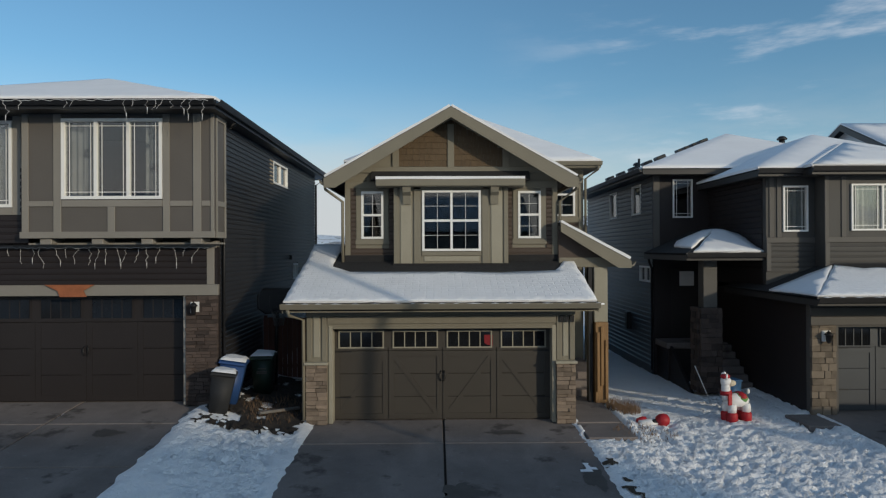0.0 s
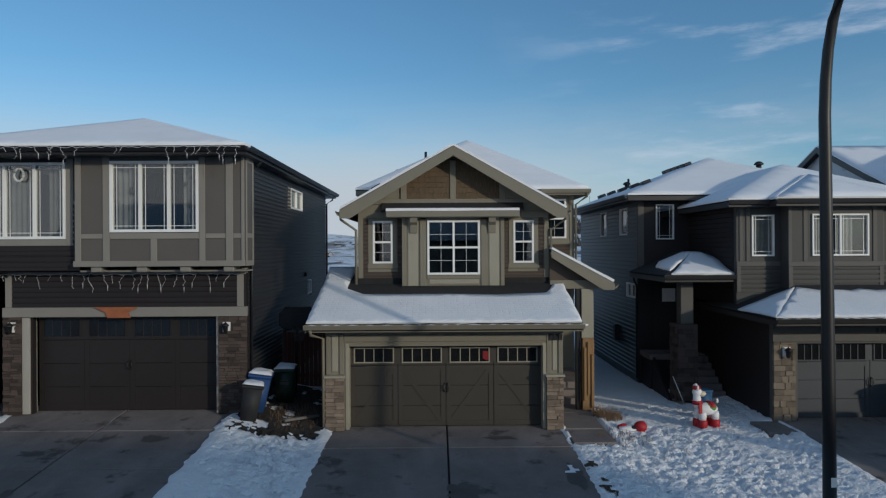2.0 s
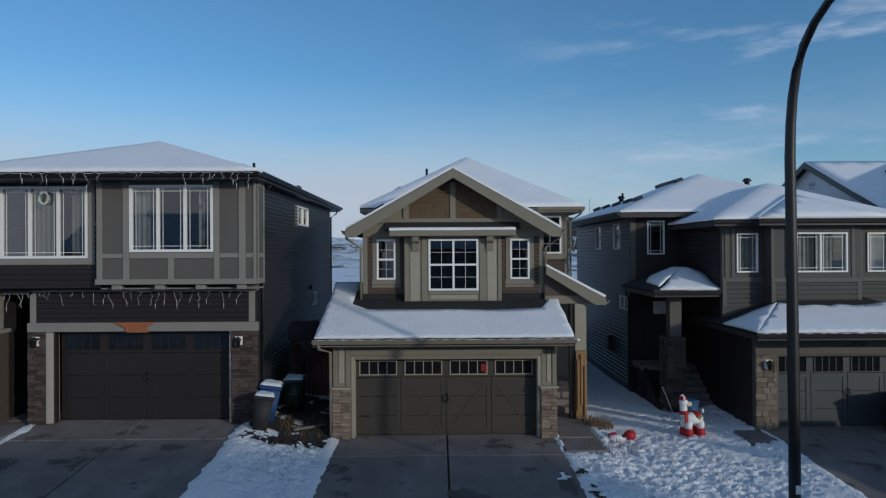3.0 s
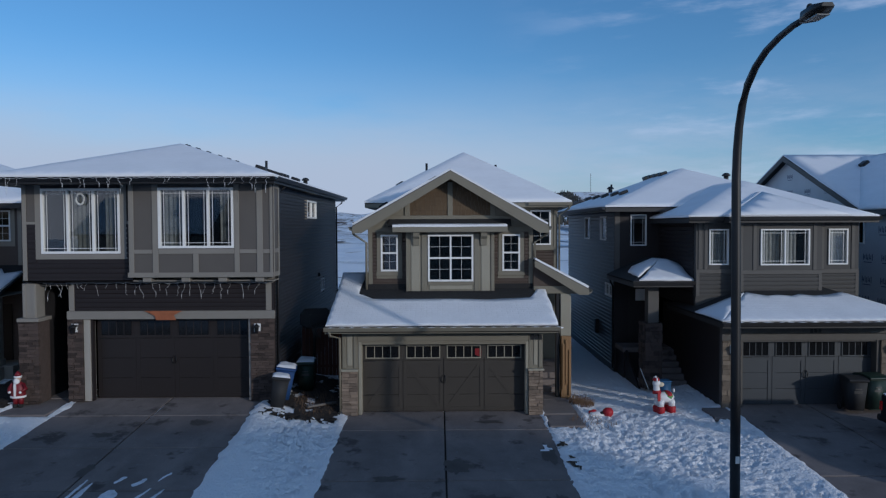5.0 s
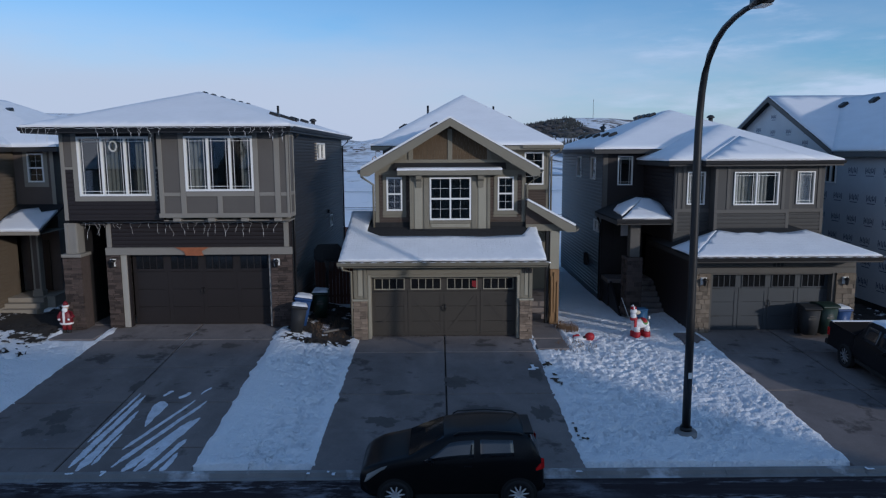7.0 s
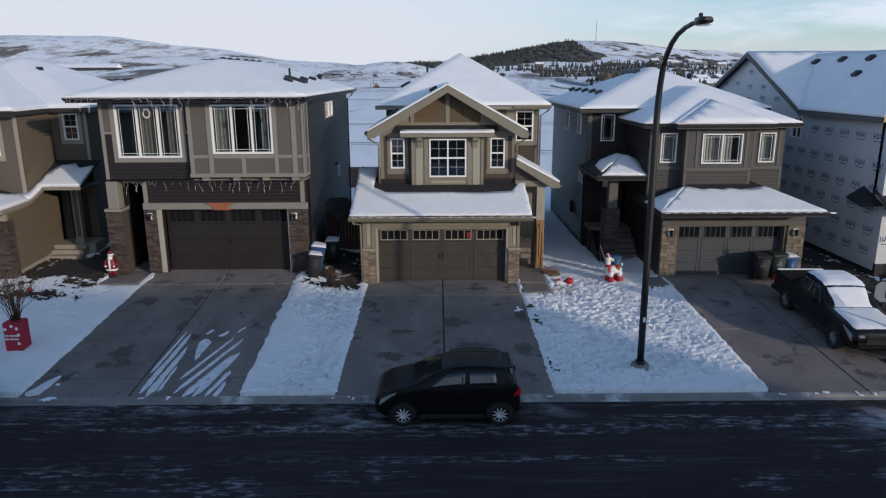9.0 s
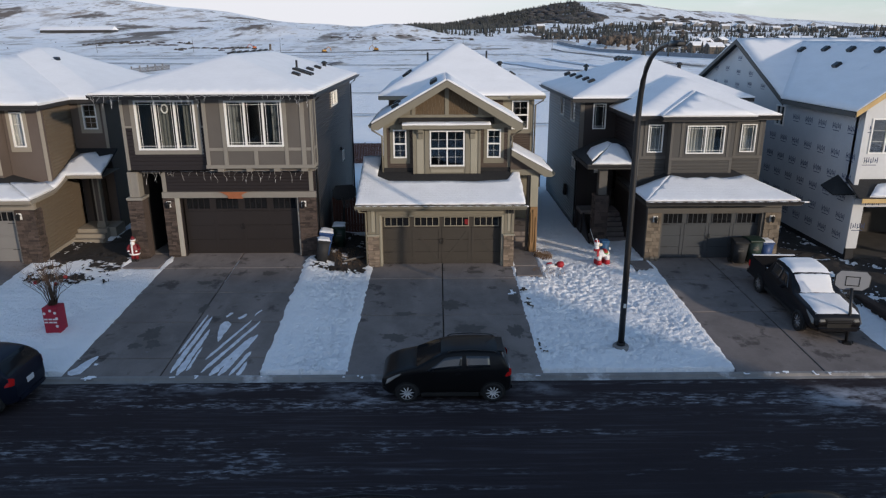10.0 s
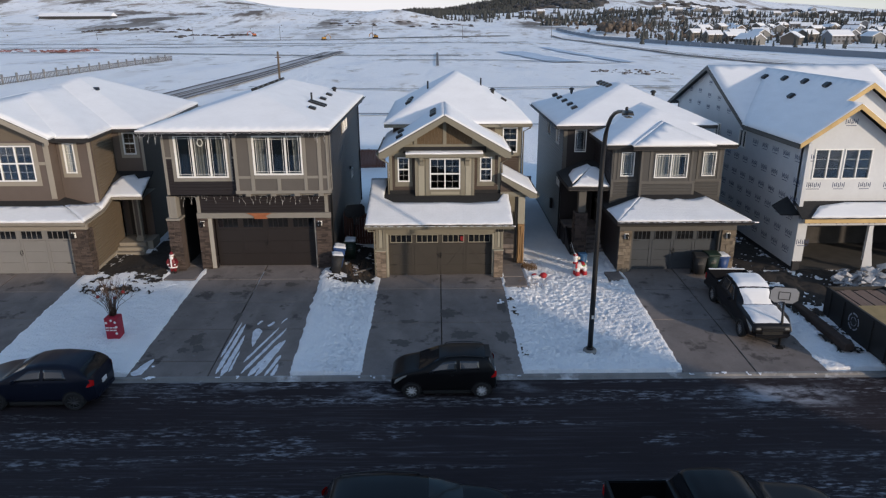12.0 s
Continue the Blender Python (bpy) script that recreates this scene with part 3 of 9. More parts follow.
def trodden(x, y):
    """The dip or rim that footprints leave at a place."""
    i, j, z = math.floor(x / 0.4), math.floor(y / 0.4), 0.0
    for a in (i - 1, i, i + 1):
        for b in (j - 1, j, j + 1):
            for px_, py_, h, d in FEET.get((a, b), ()):
                u = ((x - px_) * math.cos(h) + (y - py_) * math.sin(h)) / 0.13
                v = (-(x - px_) * math.sin(h) + (y - py_) * math.cos(h)) / 0.055
                q = u * u + v * v
                if q < 4:
                    z += d * (-1.0 if q < 0.8 else 0.35) * math.exp(-abs(q - 0.8) * (0.3 if q < 0.8 else 0.9))
    return max(z, -0.08)


def snow_depth(x, y):
    """Snow over the made ground; trodden and lumpy on the lawn beside the lamp, thin by the bins."""
    if ROAD_Y0 - 0.25 < y < ROAD_Y1 + 0.42:
        return -0.4
    edge = 9.0
    if y > -9.2:
        for x0, x1, _, yd in DRIVES:
            if y < yd + 0.62:
                edge = min(edge, -drive_in(x, y, x0, x1))
    if edge < -0.12 or (edge > 0.12 and on_drive(x, y)):
        return -0.09
    d = 0.05 + 0.03 * noise.noise((x * 0.5, y * 0.5, 0))
    if 2.8 < x < 9.5 and -9 < y < 3.5:
        d += 0.015 * noise.noise((x * 2.6, y * 2.6, 1.0)) + 0.018 * noise.noise((x * 6.5, y * 6.5, 4.0)) + 0.022 * noise.noise((x * 11, y * 11, 6.0))
    elif -6 < x < -2.6 and -9 < y < 2:
        d += 0.018 * noise.noise((x * 3.5, y * 2.0, 3.0)) + 0.02 * noise.noise((x * 7.0, y * 6.0, 5.0))
        d += 0.02 * noise.noise((x * 5.0 + y, y * 0.8, 8.0)) + 0.014 * noise.noise((x * 12.0, y * 2.0, 9.0))
        # an old sledge track
        d -= 0.02 * math.exp(-((x + 4.25 - 0.12 * (y + 5)) / 0.07) ** 2) * (1 if -5.5 < y < -2.0 else 0)
    else:
        d += 0.02 * noise.noise((x * 2.0, y * 2.0, 3.0)) + 0.016 * noise.noise((x * 3.6, y * 4.4, 7.0)) + 0.018 * noise.noise((x * 6.0, y * 8.0, 5.0))
        if x > 14.2:
            d += 0.03 * noise.noise((x * 5.0, y * 5.0, 2.0))
    if -17 < x < 16 and -9 < y < 3.5:
        d += trodden(x, y)
    if edge < 0.12:
        d = 0.002 + (d - 0.002) * edge / 0.12 if edge > 0 else 0.002 + 0.092 * edge / 0.12
    return d


def spread(lo, hi, fine_lo, fine_hi, fine, grow):
    out = list(np.arange(fine_lo, fine_hi + fine / 2, fine))
    s, v = fine, fine_hi
    while v < hi:
        s *= grow
        v += s
        out.append(min(v, hi))
    s, v = fine, fine_lo
    while v > lo:
        s *= grow
        v -= s
        out.insert(0, max(v, lo))
    return out


xs = sorted(spread(-2600, 2600, -24, 17, 0.14, 1.12) + list(np.arange(2.95, 9.0, 0.14)) + list(np.arange(-5.3, -2.9, 0.14) + 0.03))
ys = sorted(spread(-260, 3400, -9.4, 4.0, 0.075, 1.06) + [ROAD_Y0 - 0.24, ROAD_Y0 - 0.26])
gv = []
for gy in ys:
    for gx in xs:
        gz = base(gx, gy)
        if gy > 16 or gy < -30 or abs(gx) > 26:
            gz += hills(gx, gy) + 0.25 * noise.noise((gx / 9, gy / 9, 0)) * min(1, max(0, (gy - 16) / 20))
        near = -60 < gx < 60 and -40 < gy < 40
        gv.append((gx, gy, gz + (snow_depth(gx, gy) if near else 0.05)))
nx = len(xs)
gf = [(j * nx + i, j * nx + i + 1, (j + 1) * nx + i + 1, (j + 1) * nx + i) for j in range(len(ys) - 1) for i in range(nx - 1)]
gm = bpy.data.meshes.new("ground")
gm.from_pydata(gv, [], gf)
gm.polygons.foreach_set("use_smooth", [True] * len(gf))


def ground_material():
    """Snow, with bare tawny grass and scrub showing through on the far slopes and a few blades near by."""
    m = bpy.data.materials.new("snowy_ground")
    m.use_nodes = True
    n, l = m.node_tree.nodes, m.node_tree.links
    b = n["Principled BSDF"]
    b.inputs["Roughness"].default_value = 0.8
    b.inputs["Specular IOR Level"].default_value = 0.25
    geo, sep = n.new("ShaderNodeNewGeometry"), n.new("ShaderNodeSeparateXYZ")
    l.new(geo.outputs["Position"], sep.inputs["Vector"])

    def tex(scale, detail=5.0, stretch=(1, 1, 1)):
        mp, t = n.new("ShaderNodeMapping"), n.new("ShaderNodeTexNoise")
        mp.inputs["Scale"].default_value = stretch
        l.new(geo.outputs["Position"], mp.inputs["Vector"])
        l.new(mp.outputs["Vector"], t.inputs["Vector"])
        t.inputs["Scale"].default_value, t.inputs["Detail"].default_value, t.inputs["Roughness"].default_value = scale, detail, 0.62
        return t.outputs["Fac"]

    def ramp(v, lo, hi):
        r = n.new("ShaderNodeMapRange")
        r.inputs["From Min"].default_value, r.inputs["From Max"].default_value = lo, hi
        l.new(v, r.inputs["Value"])
        return r.outputs["Result"]

    def times(a, v):
        t = n.new("ShaderNodeMath")
        t.operation = "MULTIPLY"
        l.new(a, t.inputs[0])
        if isinstance(v, float):
            t.inputs[1].default_value = v
        else:
            l.new(v, t.inputs[1])
        return t.outputs[0]

    def mixed(f, a, c):
        t = n.new("ShaderNodeMix")
        t.data_type = "RGBA"
        l.new(f, t.inputs["Factor"])
        if isinstance(a, tuple):
            t.inputs["A"].default_value = (*a, 1)
        else:
            l.new(a, t.inputs["A"])
        t.inputs["B"].default_value = (*c, 1)
        return t.outputs["Result"]

    far = ramp(sep.outputs["Y"], 90.0, 420.0)
    col = mixed(ramp(tex(1.4), 0.35, 0.75), (0.94, 0.945, 0.955), (0.88, 0.89, 0.91))
    # tyre ruts, thawed clods and grazed turf in the field, finer and rarer near by
    rut = ramp(sep.outputs["Y"], 24.0, 60.0)
    col = mixed(times(ramp(tex(0.05, 7.0, (1.2, 0.35, 1)), 0.52, 0.66), rut), col, (0.8, 0.825, 0.87))
    col = mixed(times(times(ramp(tex(0.22, 8.0, (1.0, 0.35, 1)), 0.53, 0.62), ramp(tex(0.03, 4.0), 0.5, 0.6)), rut), col, (0.5, 0.47, 0.44))
    col = mixed(times(times(ramp(tex(0.1, 8.0, (1.0, 0.3, 1)), 0.52, 0.62), ramp(tex(0.014, 5.0), 0.48, 0.58)), far), col, (0.36, 0.3, 0.24))
    hill = ramp(sep.outputs["Y"], 420.0, 800.0)
    col = mixed(times(times(ramp(tex(0.03, 9.0, (1.0, 0.3, 1.5)), 0.52, 0.62), ramp(tex(0.006, 5.0), 0.38, 0.58)), hill), col, (0.36, 0.29, 0.24))
    col = mixed(times(ramp(tex(0.013, 9.0, (1.0, 0.35, 1.5)), 0.55, 0.6), hill), col, (0.18, 0.145, 0.12))
    # leafless thicket on the flank of the mast hill
    flank = times(times(ramp(sep.outputs["X"], 345.0, 290.0), ramp(sep.outputs["X"], -120.0, 20.0)), times(ramp(sep.outputs["Y"], 1320.0, 1420.0), ramp(sep.outputs["Y"], 2200.0, 2000.0)))
    col = mixed(times(times(ramp(tex(0.02, 8.0), 0.3, 0.42), flank), 0.95), col, (0.07, 0.062, 0.058))
    l.new(col, b.inputs["Base Color"])
    bp = n.new("ShaderNodeBump")
    bp.inputs["Strength"].default_value, bp.inputs["Distance"].default_value = 0.65, 0.08
    l.new(tex(6.5, 9.0), bp.inputs["Height"])
    crust = n.new("ShaderNodeBump")
    crust.inputs["Strength"].default_value, crust.inputs["Distance"].default_value = 0.5, 0.03
    l.new(ramp(tex(15.0, 3.0), 0.42, 0.6), crust.inputs["Height"])
    l.new(crust.outputs["Normal"], bp.inputs["Normal"])
    # ploughed and drifted relief of the open field
    drift = n.new("ShaderNodeBump")
    drift.inputs["Strength"].default_value, drift.inputs["Distance"].default_value = 0.8, 0.45
    l.new(times(tex(0.22, 8.0, (1.0, 0.3, 1)), rut), drift.inputs["Height"])
    l.new(bp.outputs["Normal"], drift.inputs["Normal"])
    l.new(drift.outputs["Normal"], b.inputs["Normal"])
    return m


gm.materials.append(ground_material())
tagged(new("ground", gm), "snow-covered ground with trodden lawns and a wide field", "ground", kind="structure")

# road


def road_material():
    """Worn asphalt with broken lines of packed snow and refrozen melt along the wheel tracks."""
    m = bpy.data.materials.new("snow_streaked_asphalt")
    m.use_nodes = True
    n, l = m.node_tree.nodes, m.node_tree.links
    b = n["Principled BSDF"]
    geo = n.new("ShaderNodeNewGeometry")

    def tex(scale, detail, stretch, lo, hi):
        mp, t, r = n.new("ShaderNodeMapping"), n.new("ShaderNodeTexNoise"), n.new("ShaderNodeMapRange")
        mp.inputs["Scale"].default_value = stretch
        l.new(geo.outputs["Position"], mp.inputs["Vector"])
        l.new(mp.outputs["Vector"], t.inputs["Vector"])
        t.inputs["Scale"].default_value, t.inputs["Detail"].default_value, t.inputs["Roughness"].default_value = scale, detail, 0.65
        r.inputs["From Min"].default_value, r.inputs["From Max"].default_value = lo, hi
        l.new(t.outputs["Fac"], r.inputs["Value"])
        return r.outputs["Result"], t.outputs["Fac"]

    def math_(op, a, c):
        t = n.new("ShaderNodeMath")
        t.operation = op
        l.new(a, t.inputs[0])
        if isinstance(c, float):
            t.inputs[1].default_value = c
        else:
            l.new(c, t.inputs[1])
        return t.outputs[0]

    def mixed(f, a, c):
        t = n.new("ShaderNodeMix")
        t.data_type = "RGBA"
        l.new(f, t.inputs["Factor"])
        if isinstance(a, tuple):
            t.inputs["A"].default_value = (*a, 1)
        else:
            l.new(a, t.inputs["A"])
        t.inputs["B"].default_value = (*c, 1)
        return t.outputs["Result"]

    grain, grain_h = tex(45.0, 4.0, (1, 1, 1), 0.3, 0.75)
    broad, _ = tex(0.5, 5.0, (0.3, 1, 1), 0.35, 0.7)
    lines, _ = tex(0.8, 5.0, (0.07, 1.6, 1), 0.5, 0.63)
    specks, _ = tex(6.5, 8.0, (0.4, 1.5, 1), 0.5, 0.64)
    fine_, _ = tex(3.4, 8.0, (0.12, 3.0, 1), 0.5, 0.7)
    ice, _ = tex(0.55, 6.0, (0.5, 1.2, 1), 0.6, 0.66)
    col = mixed(grain, (0.021, 0.0155, 0.0175), (0.035, 0.0265, 0.0295))
    col = mixed(math_("MULTIPLY", broad, 0.5), col, (0.04, 0.032, 0.035))
    col = mixed(math_("MULTIPLY", math_("MULTIPLY", fine_, broad), 0.3), col, (0.2, 0.2, 0.23))
    col = mixed(math_("MULTIPLY", math_("MULTIPLY", lines, specks), 0.6), col, (0.45, 0.46, 0.5))
    col = mixed(math_("MULTIPLY", math_("MULTIPLY", ice, specks), 0.5), col, (0.4, 0.42, 0.47))
    # a worn sheet of refrozen slush before the right-hand drive, and others by the kerb
    sep = n.new("ShaderNodeSeparateXYZ")
    l.new(geo.outputs["Position"], sep.inputs["Vector"])

    def band(axis, lo, hi, soft):
        out = []
        for p, q in ((lo, lo + soft), (hi, hi - soft)):
            r = n.new("ShaderNodeMapRange")
            r.inputs["From Min"].default_value, r.inputs["From Max"].default_value = p, q
            l.new(sep.outputs[axis], r.inputs["Value"])
            out.append(r.outputs["Result"])
        return math_("MULTIPLY", *out)
    slush, _ = tex(1.6, 8.0, (0.7, 1.3, 1), 0.44, 0.6)
    for x0, x1, y0, y1, k in ((9.6, 14.2, -11.2, -9.3, 0.62), (-3.6, -0.6, -10.6, -9.05, 0.6), (1.6, 4.0, -10.1, -9.05, 0.5), (-12.5, -5.5, -9.9, -9.05, 0.4)):
        col = mixed(math_("MULTIPLY", math_("MULTIPLY", slush, math_("MULTIPLY", band("X", x0, x1, 1.2), band("Y", y0, y1, 0.6))), k), col, (0.45, 0.46, 0.5))
    l.new(col, b.inputs["Base Color"])
    b.inputs["Roughness"].default_value = 0.8
    b.inputs["Specular IOR Level"].default_value = 0.15
    bp = n.new("ShaderNodeBump")
    bp.inputs["Strength"].default_value, bp.inputs["Distance"].default_value = 0.35, 0.02
    l.new(grain_h, bp.inputs["Height"])
    l.new(bp.outputs["Normal"], b.inputs["Normal"])
    return m


bm = bmesh.new()
rx = list(np.linspace(-90, 90, 61))
rows_y = list(np.linspace(ROAD_Y0, ROAD_Y1, 9))
grid = [[bm.verts.new((x, y, -0.575 + 0.06 * (1 - ((y - ROAD_Y0) / (ROAD_Y1 - ROAD_Y0) * 2 - 1) ** 2))) for x in rx] for y in rows_y]
for j in range(len(rows_y) - 1):
    for i in range(len(rx) - 1):
        bm.faces.new((grid[j][i], grid[j][i + 1], grid[j + 1][i + 1], grid[j + 1][i]))
road = part("road", bm, road_material(), None)
tagged(road, "dark asphalt street with thin streaks of packed snow", "road", kind="structure")

# rolled kerbs on both sides, in lengths
for ky, s in ((ROAD_Y1, 1), (ROAD_Y0, -1)):
    kerb = tagged(new("kerb", None), "grey concrete kerb with frozen slush", "kerb", kind="structure")
    kerb["base"] = (0, 0, 0)
    for i in range(-15, 15):
        bm = bmesh.new()
        prism(bm, ((ky - 0.02 * s, -0.75), (ky, -0.568), (ky + 0.1 * s, -0.55), (ky + 0.16 * s, -0.48), (ky + 0.27 * s, -0.468), (ky + 0.28 * s, -0.75)), "x", i * 3.0 + 0.004, i * 3.0 + 2.996)
        part("kerb_stone", bm, CURB, kerb)

# driveways: slabs with tooled joints
CUTS = {0: (-4.4, -2.0), 1: (-7.75, -5.4, -3.05, -0.75), 2: (-4.72, -1.35), 3: (-4.6, -1.6)}
for n_, (x0, x1, top, yd) in enumerate(DRIVES):
    drive = tagged(new("driveway", None), "damp grey concrete driveway with dark stains", "driveway", kind="structure")
    drive["base"] = (0, 0, 0)
    ycut = (-8.78, *CUTS[n_], yd + 0.4)
    xcut = (x0, (x0 + x1) / 2, x1)
    bm = bmesh.new()
    v = []
    for z in (-0.13, -0.03):
        for x, y in ((x0 + 0.03, -8.76), (x1 - 0.03, -8.76), (x1 - 0.03, yd + 0.38), (x0 + 0.03, yd + 0.38)):
            v.append(bm.verts.new((x, y, -0.485 + (top + 0.485) * min((y + 8.85) / (8.85 + yd), 1.0) + z)))
    for f in ((3, 2, 1, 0), (4, 5, 6, 7), (0, 1, 5, 4), (1, 2, 6, 5), (2, 3, 7, 6), (3, 0, 4, 7)):
        bm.faces.new([v[i] for i in f])
    part("joint_bed", bm, SOIL, drive)
    for a, b in zip(xcut, xcut[1:]):
        for c, d in zip(ycut, ycut[1:]):
            bm = bmesh.new()
            v = []
            for z in (-0.12, 0.0):
                for x, y in ((a + 0.022, c + 0.024), (b - 0.022, c + 0.024), (b - 0.022, d - 0.024), (a + 0.022, d - 0.024)):
                    k = min((y + 8.85) / (8.85 + yd), 1.0)
                    v.append(bm.verts.new((x, y, -0.485 + (top + 0.485) * k + z)))
            for f in ((3, 2, 1, 0), (4, 5, 6, 7), (0, 1, 5, 4), (1, 2, 6, 5), (2, 3, 7, 6), (3, 0, 4, 7)):
                bm.faces.new([v[i] for i in f])
            bmesh.ops.bevel(bm, geom=[e for e in bm.edges if e.verts[0] in v[4:] and e.verts[1] in v[4:]], offset=0.012, segments=1, affect="EDGES")
            part("slab", bm, CONCRETE, drive)

walk_ = tagged(new("front_walk", None), "grey concrete walk beside a snowy lawn", "path", kind="structure")
walk_["base"] = (0, 0, 0)
for x0, y0, x1, y1, z in ((3.07, -1.2, 4.1, -0.02, -0.02), (3.07, 0.0, 4.1, 1.7, 0.0), (3.07, 1.72, 4.1, 3.5, 0.0), (-13.3, -0.9, -11.48, 0.9, 0.31), (-15.6, 0.8, -13.32, 2.9, 0.33), (-13.3, 0.92, -11.48, 3.0, 0.33), (8.1, -0.45, 8.84, 0.6, -0.005)):
    part("slab", bbox(x0, y0, z - 0.14, x1, y1, z, 0.012), CONCRETE, walk_)

# ---- houses ----


def house(name_label, base_pt):
    return thing("house", name_label, "house", base_pt, "houses along the street")


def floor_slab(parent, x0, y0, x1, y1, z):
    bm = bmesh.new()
    # floors carry the same painted-in room shade
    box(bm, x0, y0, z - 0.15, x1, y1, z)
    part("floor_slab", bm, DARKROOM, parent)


def garage_door(parent, x0, x1, z0, z1, y, mat, panes, braces=False, hardware=True, lip=0.03, pane_frame=None, edge=0.09):
    """A sectional door: four courses of panels, glazed top course, battens and handles."""
    bm = bmesh.new()
    h = (z1 - z0) / 4
    box(bm, x0, y + 0.03, z0, x1, y + 0.05, z1)
    door = part("garage_door", bm, mat, parent)
    for r in range(4):
        part("door_section", bbox(x0, y, z0 + r * h + 0.004, x1, y + 0.03, z0 + (r + 1) * h - 0.004, 0.006), mat, door)
    w = (x1 - x0) / panes
    for c in range(panes):
        a, b = x0 + c * w, x0 + (c + 1) * w
        for p in ((a + 0.01, b - 0.01, z1 - h + 0.01, z1 - h + edge - 0.02), (a + 0.01, b - 0.01, z1 - edge + 0.02, z1 - 0.01), (a + 0.01, a + 0.13, z0 + 0.02, z1 - h), (b - 0.13, b - 0.01, z0 + 0.02, z1 - h), (a + 0.13, b - 0.13, z0 + 0.02, z0 + 0.14), (a + 0.13, b - 0.13, z1 - h - 0.13, z1 - h - 0.01)):
            bm = bmesh.new()
            box(bm, p[0], y - lip * 0.6, p[2], p[1], y + 0.002, p[3])
            part("rail", bm, mat, door)
        # glazing of the top course
        g0, g1, q0, q1 = a + 0.13, b - 0.13, z1 - h + edge, z1 - edge
        bm = bmesh.new()
        for p in ((g0 - 0.03, g1 + 0.03, q0 - 0.03, q0), (g0 - 0.03, g1 + 0.03, q1, q1 + 0.03), (g0 - 0.03, g0, q0, q1), (g1, g1 + 0.03, q0, q1)):
            box(bm, p[0], y - lip, p[2], p[1], y + 0.001, p[3])
        for i in (1, 2, 3):
            x = g0 + (g1 - g0) * i / 4
            box(bm, x - 0.012, y - lip * 0.9, q0, x + 0.012, y + 0.001, q1)
        part("glazing_frame", bm, pane_frame or WHITE, door)
        for i in range(4):
            p, q = g0 + (g1 - g0) * i / 4 + 0.012, g0 + (g1 - g0) * (i + 1) / 4 - 0.012
            bm = bmesh.new()
            box(bm, p, y - 0.012, q0, q, y - 0.004, q1)
            part("pane", bm, DOORGLASS, door)
        if braces:
            bm = bmesh.new()
            p0, p1 = (a + 0.13, z1 - h - 0.13), (b - 0.13, z0 + 0.14)
            if c % 2 == 0:
                p0, p1 = (a + 0.13, z0 + 0.14), (b - 0.13, z1 - h - 0.13)
            d = Vector((p1[0] - p0[0], p1[1] - p0[1]))
            nrm = Vector((-d.y, d.x)).normalized() * 0.05
            prism(bm, [(p0[0] + nrm.x, p0[1] + nrm.y), (p1[0] + nrm.x, p1[1] + nrm.y), (p1[0] - nrm.x, p1[1] - nrm.y), (p0[0] - nrm.x, p0[1] - nrm.y)], "y", y - lip * 0.5, y + 0.001)
            part("brace", bm, mat, door)
    if hardware:
        m = (x0 + x1) / 2
        for s in (-1, 1):
            bm = bmesh.new()
            zc = (z0 + z1) / 2 - 0.05
            tube(bm, [(m + s * 0.03, y - 0.03, zc - 0.12), (m + s * 0.06, y - 0.06, zc - 0.05), (m + s * 0.06, y - 0.06, zc + 0.05), (m + s * 0.03, y - 0.03, zc + 0.12)], 0.014, 6)
            part("handle", bm, BLACK, door)
            for z in (z0 + 0.5, z1 - h - 0.03):
                bm = bmesh.new()
                xe = x0 if s < 0 else x1
                box(bm, min(xe, xe - s * 0.4), y - 0.022, z, max(xe, xe - s * 0.4), y - 0.018, z + 0.025)
                part("strap_hinge", bm, BLACK, door)
    return door


DOORGLASS = material("dark_door_glass", (0.012, 0.013, 0.015), 0.08, vary=0.2, bump=0.0)

# -- the middle house: taupe, with a front gable --
TAUPE = material("light_taupe_trim", (0.2, 0.182, 0.138), 0.7, vary=0.08, scale=1.5, fine=30, bump=0.06)
TAUPE_PALE = material("pale_taupe_panel", (0.31, 0.288, 0.226), 0.7, vary=0.08, scale=1.5, fine=30, bump=0.06)
TAUPE_DOOR = material("taupe_brown_door", (0.0496, 0.0428, 0.0348), 0.55, vary=0.1, scale=1.5, fine=60, bump=0.08)
BROWN_SIDING = material("brown_lap_siding", (0.0714, 0.0513, 0.0393), 0.65, vary=0.1, scale=2, fine=40, bump=0.08, piece=0.1)
SHAKE = material("tan_cedar_shakes", (0.108, 0.0734, 0.041), 0.85, vary=0.22, scale=5, fine=40, bump=0.35, piece=0.5, stretch=(3, 3, 0.6))

h2 = house("two-storey taupe house with a front gable, stone piers and snowy roofs", (0, 0, 0))
X0, X1, UY, CX = -2.43, 3.03, 2.2, 0.29
# garage front
wall(h2, "-y", 0.0, -3.03, 3.03, 0.0, 2.62, [(-2.45, 2.52, -1, 2.13)], TAUPE)
wall(h2, "+x", 3.03, 0.18, 5.9, 0.0, 2.62, [], TAUPE)
wall(h2, "-x", -3.03, 0.18, 5.9, 0.0, 2.62, [], BROWN_SIDING)
door2 = garage_door(h2, -2.45, 2.52, 0.015, 2.12, 0.3, TAUPE_DOOR, 4, braces=True, pane_frame=TAUPE_PALE)
bm = bmesh.new()
box(bm, 1.0, 0.285, 1.76, 1.19, 0.287, 1.95)
prism(bm, [(1.0, 1.76), (1.08, 1.72), (1.19, 1.7), (1.19, 1.76)], "y", 0.284, 0.2868)
part("red_sticker", bm, material("dark_red_sheet", (0.22, 0.01, 0.015), 0.5, bump=0), door2, "red sheet behind a door pane")
